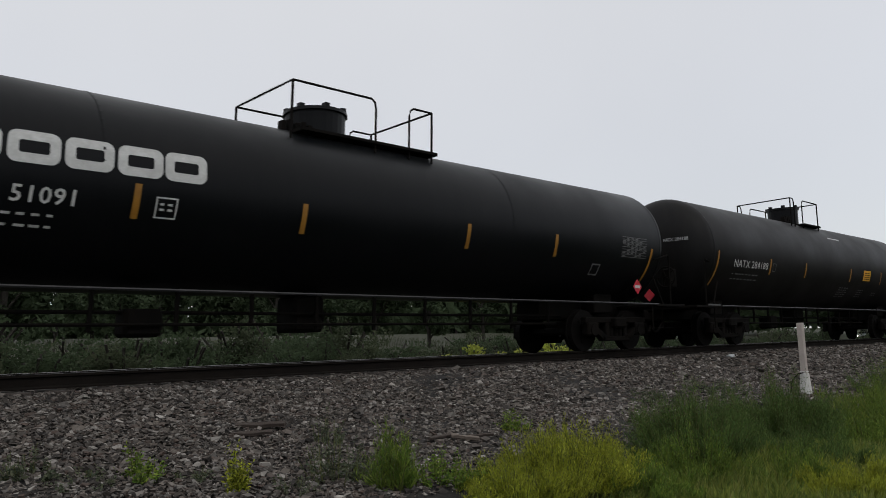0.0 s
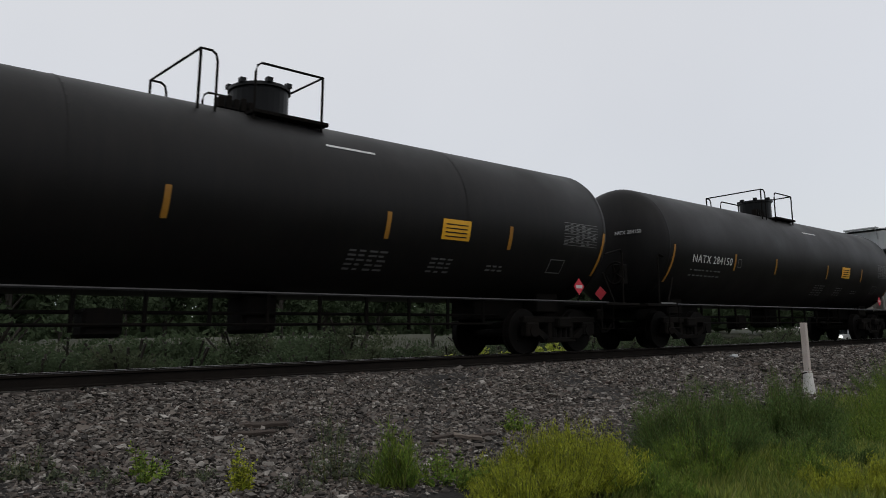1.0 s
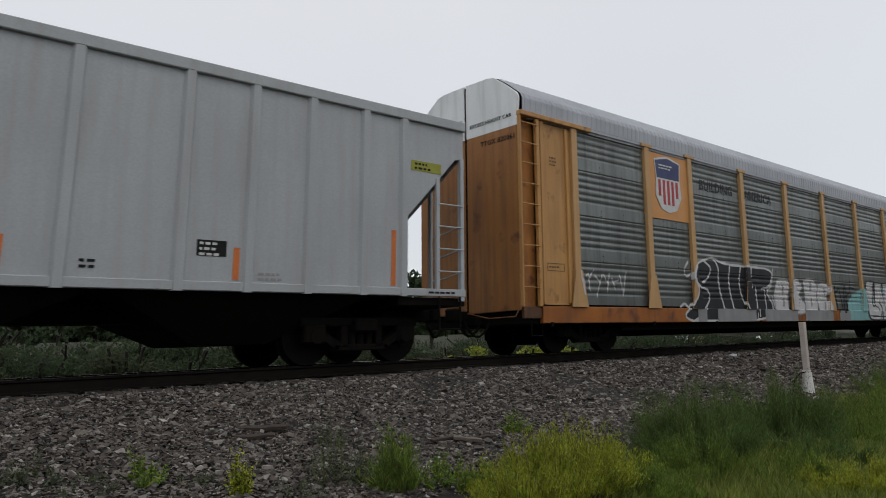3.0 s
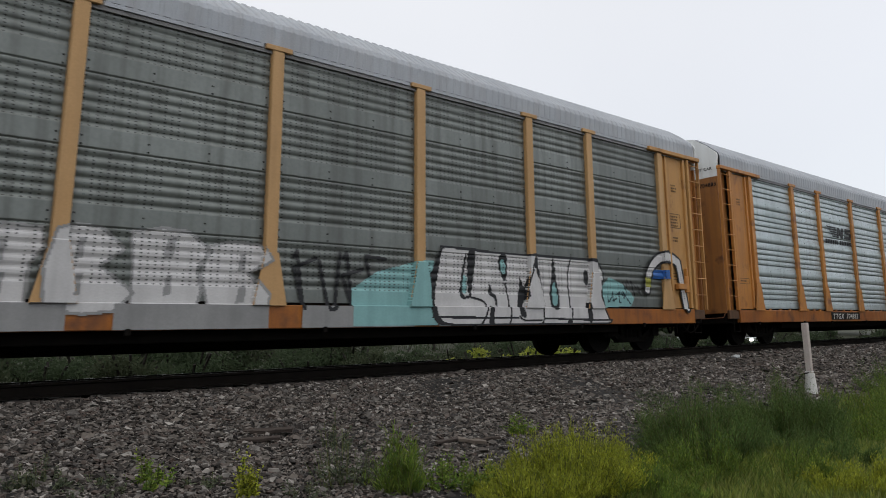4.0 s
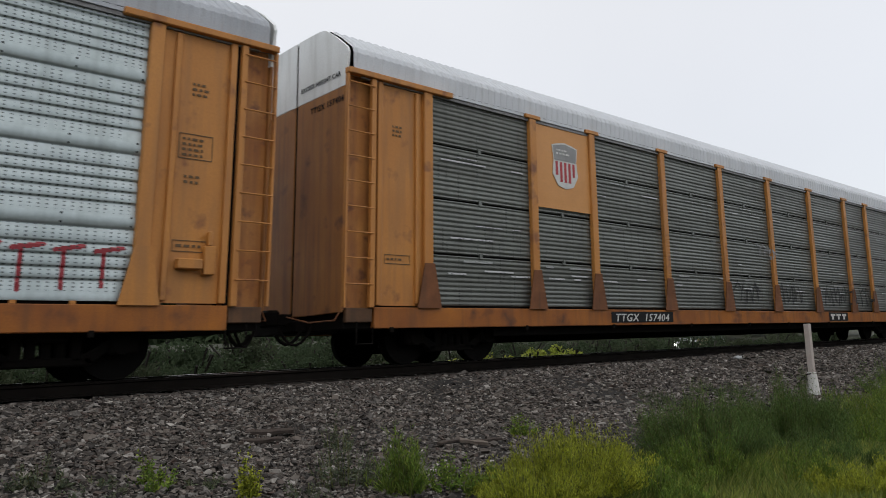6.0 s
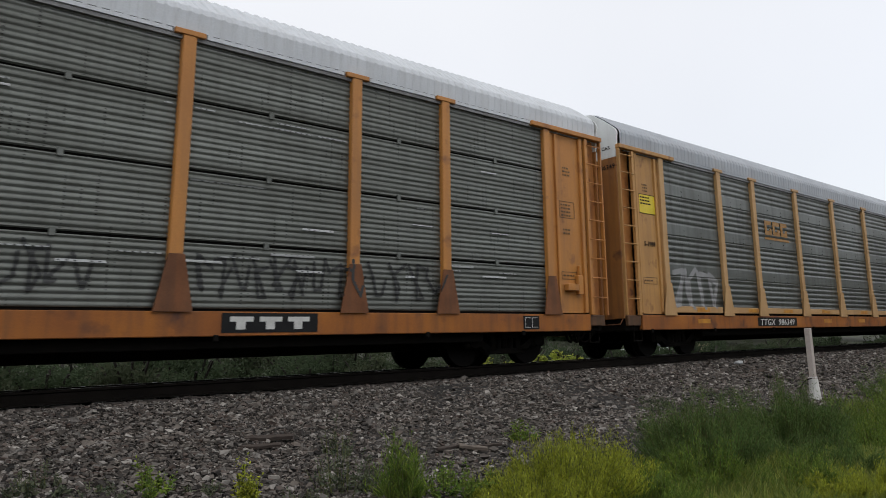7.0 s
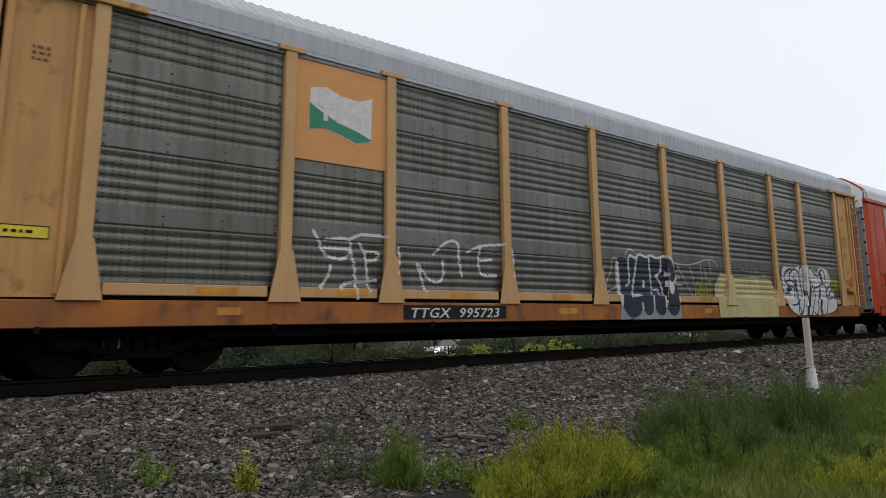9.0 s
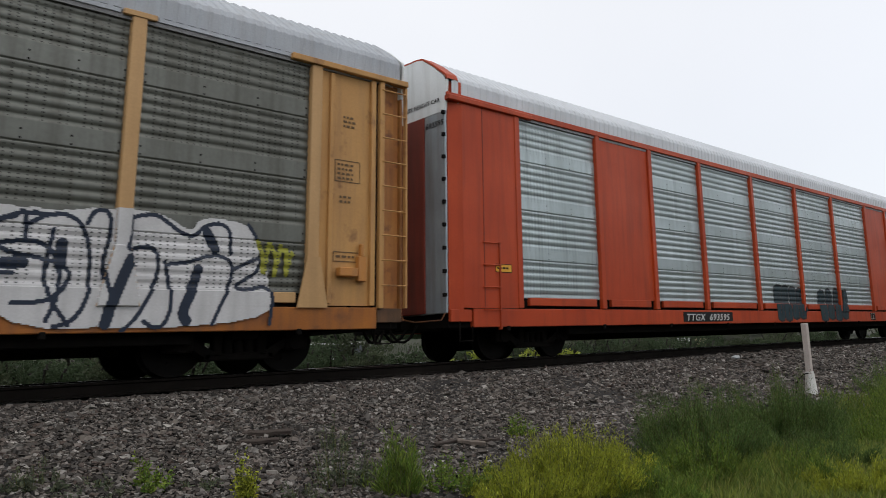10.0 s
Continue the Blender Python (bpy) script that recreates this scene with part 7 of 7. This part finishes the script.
def tree(x, y, h, seed, mat, label, conifer=False):
    rng = np.random.default_rng(seed)
    t = tagged(new("tree"), label, "tree", "trees beyond the line")
    t.matrix_world = pose(x, y, ground_z(x, y) - 0.05)
    bm = bmesh.new()
    tube(bm, [(0, 0, 0), (0.05 * h * rng.normal(0, 0.3), 0, h * 0.35), (0.02 * h, 0.01 * h, h * 0.9)], 0.025 * h, 8)
    cs, rs = [], []
    if conifer:
        for k in range(26):
            u = 0.15 + 0.85 * k / 25
            r = 0.20 * h * (1 - u) + 0.02 * h
            for q in range(5):
                a = rng.uniform(0, math.tau)
                cs.append((r * math.cos(a) * 0.7, r * math.sin(a) * 0.7, h * u))
                rs.append(r * 0.55 + 0.08)
    else:
        for k in range(13):
            a, u = rng.uniform(0, math.tau), rng.uniform(0.12, 0.75)
            r = h * rng.uniform(0.16, 0.36)
            end = (r * math.cos(a), r * math.sin(a), min(h * 0.95, h * u + r * rng.uniform(0.5, 1.1)))
            tube(bm, [(0, 0, h * u * 0.8), (end[0] * 0.5, end[1] * 0.5, (h * u * 0.8 + end[2]) / 2 + 0.03 * h), end], 0.008 * h, 5)
            for q in range(4):
                cs.append((end[0] * rng.uniform(0.5, 1.1), end[1] * rng.uniform(0.5, 1.1), end[2] + rng.normal(0, 0.06 * h)))
                rs.append(h * rng.uniform(0.07, 0.14))
    part("trunk", bm, BARK, t)
    ob = leaf_cloud("crown", cs, rs, 80 if not conifer else 50, 0.024 * h + 0.05, mat, rng, t)
    return t


for k, (az, dist, slope) in enumerate(((10, 44, 0.150), (13.5, 42, 0.150), (16.5, 60, 0.115), (23, 55, 0.112), (27, 52, 0.118), (31, 60, 0.10), (34, 52, 0.115), (38, 64, 0.10),
                                       (42, 60, 0.095), (46, 70, 0.085), (50, 75, 0.08), (54, 85, 0.07), (57, 100, 0.06), (5, 50, 0.16), (0, 48, 0.15), (-6, 50, 0.15),
                                       (20.5, 75, 0.10), (29, 80, 0.10), (36, 85, 0.09), (44, 95, 0.08))):
    x, y = dist * math.sin(radians(az)), dist * math.cos(radians(az))
    tree(x, y, 0.16 + slope * dist - ground_z(x, y), 400 + k, LEAF_DARK, "dark leafy tree beyond the railway")
for az, dist, slope in ((18.7, 66, 0.118), (19.6, 70, 0.10)):
    x, y = dist * math.sin(radians(az)), dist * math.cos(radians(az))
    tree(x, y, 0.16 + slope * dist - ground_z(x, y), int(az * 10), LEAF_DARK, "slim dark conifer beyond railway", True)

# distant belt of scrub that closes the view
rng = np.random.default_rng(3)
cs, rs = [], []
for k in range(230):
    a = radians(-25 + 100 * k / 229)
    d = 110 + 25 * rng.uniform(-1, 1)
    h = rng.uniform(3.0, 5.5)
    cs += [(d * math.sin(a), d * math.cos(a), 3.4), (d * math.sin(a) + rng.normal(0, 1.5), d * math.cos(a), 3 + h * 0.75)]
    rs += [2.6, h * 0.38]
tagged(leaf_cloud("far_scrub", cs, rs, 150, 0.7, LEAF_DARK, rng), "distant belt of dark scrub and trees", "woods", kind="stuff")

# the belt goes on, unseen, behind the camera, added to block low skylight
cs, rs = [], []
for k in range(150):
    a = radians(82 + 245 * k / 149)
    d = 42 + 10 * rng.uniform(-1, 1)
    cs += [(d * math.sin(a), d * math.cos(a), 0.3), (d * math.sin(a) + rng.normal(0, 1.0), d * math.cos(a), rng.uniform(2.0, 5.0))]
    rs += [2.4, 1.8]
tagged(leaf_cloud("skylight_blocker_scrub", cs, rs, 90, 0.6, LEAF_DARK, rng), "unseen scrub belt added to block low skylight", "woods", kind="stuff")

# ---- small things beside the line ----
POSTPAINT = material("weathered_white_post", (0.52, 0.47, 0.43), (0.42, 0.36, 0.33), rough=0.7, scale=5, bump=0.15, dirt=(0.25, 0.17, 0.14), dirt_amount=0.5)
SLEEVE = material("white_plastic_sleeve", (0.66, 0.65, 0.62), (0.56, 0.55, 0.52), rough=0.5, scale=6, bump=0.05)
marker = thing("marker_post", "weathered white marker post with a plastic sleeve at its foot", "post")
marker.matrix_world = pose(15.8, 6.48, -0.97)
part("post", boxes((-0.055, 0.055, -0.055, 0.055, 0.2, 1.40), bevel=0.01), POSTPAINT, marker)
bm = bmesh.new()
bmesh.ops.create_cone(bm, cap_ends=True, segments=16, radius1=0.115, radius2=0.085, depth=0.42, matrix=Matrix.Translation((0, 0, 0.20)))
part("sleeve", bm, SLEEVE, marker, "white plastic foot sleeve")
bm = bmesh.new()
tube(bm, [(-0.06, 0, 0.42), (-0.2, 0.05, 0.40), (-0.36, 0.1, 0.28), (-0.44, 0.12, 0.02)], 0.012)
part("wire", bm, DARK, marker, "loose dark wire")
part("wire_tie", boxes((-0.062, 0.062, -0.062, 0.062, 0.425, 0.45)), SLEEVE, marker)

WOOD = material("weathered_wood", (0.17, 0.14, 0.115), (0.10, 0.08, 0.065), rough=0.9, scale=4, fine=40, bump=0.5, stretch=(0.3, 4, 4))
WOODDARK = material("rotten_wood", (0.06, 0.045, 0.035), (0.04, 0.03, 0.025), rough=0.9, scale=4, fine=40, bump=0.5, stretch=(0.3, 4, 4))


def plank(x, y, length, w, h, turn, mat, label, lift=0.04, tilt=0.0):
    bm = boxes((-length / 2, length / 2, -w / 2, w / 2, -h / 2, h / 2), bevel=0.003)
    bmesh.ops.subdivide_edges(bm, edges=[e for e in bm.edges if e.calc_length() > length * 0.6], cuts=5)
    for v in bm.verts:
        v.co += Vector(noise.noise_vector(v.co * 9 + Vector((x, y, 0)))) * 0.02
    ob = tagged(part("timber_scrap", bm, mat), label, "timber")
    ob.matrix_world = pose(x, y, ground_z(x, y) + lift, 10, tilt, turn)


plank(6.46, 6.6, 0.32, 0.07, 0.035, -38, WOOD, "pale splintered timber scrap on the ballast", 0.06, 8)
plank(6.22, 6.75, 0.46, 0.06, 0.025, 10, WOODDARK, "dark splintered timber scrap on the ballast", 0.05)
plank(6.75, 6.62, 0.30, 0.045, 0.025, -20, WOODDARK, "dark splintered timber scrap on the ballast", 0.05)
plank(4.5, 7.85, 0.55, 0.10, 0.04, -38, WOODDARK, "rotten dark timber scrap on the ballast", 0.05)
plank(4.25, 7.6, 0.42, 0.07, 0.03, -30, WOODDARK, "rotten dark timber scrap on the ballast", 0.05)
bm = bmesh.new()
bmesh.ops.create_icosphere(bm, subdivisions=2, radius=0.10)
for v in bm.verts:
    v.co = Vector((v.co.x * 1.4, v.co.y, v.co.z * 0.6)) + Vector(noise.noise_vector(v.co * 9)) * 0.03
pale = tagged(part("pale_stone", bm, GREYPAINT), "single pale stone on the ballast shoulder", "stone")
pale.matrix_world = pose(18.8, 9.5, -0.28)


def cabinet(x, y, w, h, mat, label):
    c = thing("roadside_cabinet", label, "cabinet")
    z = ground_z(x, y)
    part("body", boxes((x - w / 2, x + w / 2, y - 0.3, y + 0.3, z + 0.05, z + h), bevel=0.02), mat, c)
    part("roof", boxes((x - w / 2 - 0.04, x + w / 2 + 0.04, y - 0.34, y + 0.34, z + h, z + h + 0.06), bevel=0.01), mat, c)
    part("door", boxes((x - w / 2 + 0.05, x + w / 2 - 0.05, y - 0.325, y - 0.3, z + 0.15, z + h - 0.1), bevel=0.008), mat, c)
    part("plinth", boxes((x - w / 2 - 0.05, x + w / 2 + 0.05, y - 0.35, y + 0.35, z - 0.2, z + 0.05)), DARK, c)


BEIGE = material("beige_cabinet_paint", (0.38, 0.33, 0.20), (0.3, 0.26, 0.16), rough=0.6, scale=3, bump=0.05)
cabinet(43.2, 25, 0.42, 1.25, WHITECAP, "white roadside equipment cabinet")
cabinet(46.2, 25.5, 0.7, 1.2, BEIGE, "beige roadside equipment cabinet")

# a car on the road beyond
GLASS = material("dark_car_glass", (0.02, 0.025, 0.03), rough=0.1, bump=0)
TYRE = material("tyre_rubber", (0.02, 0.02, 0.02), rough=0.9, bump=0.2)
CARPAINT = material("white_car_paint", (0.62, 0.63, 0.64), (0.56, 0.57, 0.58), rough=0.3, scale=1, bump=0)
LAMP = bpy.data.materials.new("lit_headlamp")
LAMP.use_nodes = True
LAMP.node_tree.nodes["Principled BSDF"].inputs["Emission Color"].default_value = (1, 0.97, 0.9, 1)
LAMP.node_tree.nodes["Principled BSDF"].inputs["Emission Strength"].default_value = 12
suv = thing("white_car", "white estate car with lit headlamps on the far road", "car")
bm = boxes((-2.3, 2.3, -0.9, 0.9, 0.35, 0.98), bevel=0.10)
part("body", bm, CARPAINT, suv)
bm = bmesh.new()
lo = [bm.verts.new(p) for p in ((-1.15, -0.82, 0.97), (2.2, -0.82, 0.97), (2.2, 0.82, 0.97), (-1.15, 0.82, 0.97))]
hi = [bm.verts.new(p) for p in ((-0.45, -0.68, 1.48), (1.95, -0.68, 1.48), (1.95, 0.68, 1.48), (-0.45, 0.68, 1.48))]
for i in range(4):
    bm.faces.new((lo[i], lo[(i + 1) % 4], hi[(i + 1) % 4], hi[i]))
bmesh.ops.recalc_face_normals(bm, faces=bm.faces)
part("windows", bm, GLASS, suv, "dark car windows")
part("car_roof", boxes((-0.5, 2.0, -0.7, 0.7, 1.47, 1.55), bevel=0.03), CARPAINT, suv)
for s in (-1, 1):
    part("headlight", boxes((-2.36, -2.28, s * 0.62 - 0.14, s * 0.62 + 0.14, 0.66, 0.80)), LAMP, suv, "lit headlamp")
    for x in (-1.45, 1.4):
        bm = bmesh.new()
        disc(bm, x, s * 0.74, s * 0.92, 0.33, 0.33, 20)
        part("wheel", bm, TYRE, suv)
part("grille", boxes((-2.33, -2.27, -0.4, 0.4, 0.5, 0.75)), DARK, suv)
ROAD = material("far_asphalt", (0.06, 0.06, 0.062), (0.05, 0.05, 0.052), rough=0.9, scale=2, bump=0.2)
part("road", boxes((-200, 400, 27.3, 33.5, -1.2, -0.70)), ROAD)
road = bpy.data.objects["road"]
tagged(road, "grey asphalt road beyond the line", "road", kind="structure")
# how far the train lags behind an even pace
PACE = ((0.0, 0.0), (1.0, 0.0), (2.0, 0.0), (3.0, 0.0), (3.8, 0.0), (4.4, 0.022), (5.0, 0.073), (5.5, 0.112), (6.2, 0.125), (6.8, 0.112), (7.0, 0.095), (7.5, 0.055),
        (8.0, 0.019), (8.5, -0.012), (9.0, -0.019), (9.5, -0.005), (10.0, -0.008))
SUV_ROWS = ((0.0, 92.0), (0.7, 85.7), (1.6, 77.7), (3.1, 67.7), (4.5, 62.0), (5.7, 56.0), (6.8, 48.0), (8.0, 38.0), (10.0, 20.0))


def motions():
    end_t = 10.0
    for car, s0 in CARS:
        walk(car, [(t, pose(s0 + late - SPEED * t, CENTRE, 0)) for t, late in PACE])
    walk(suv, [(t, pose(x, 30.2, -0.70)) for t, x in SUV_ROWS])
    turn = SPEED / 0.455 / FPS
    for ob, x in ROLLING:
        walk(ob, [(i / FPS, pose(x, 0, 0.455) @ Matrix.Rotation(-turn * i, 4, "Y")) for i in range(int(end_t * FPS) + 1)])


motions()
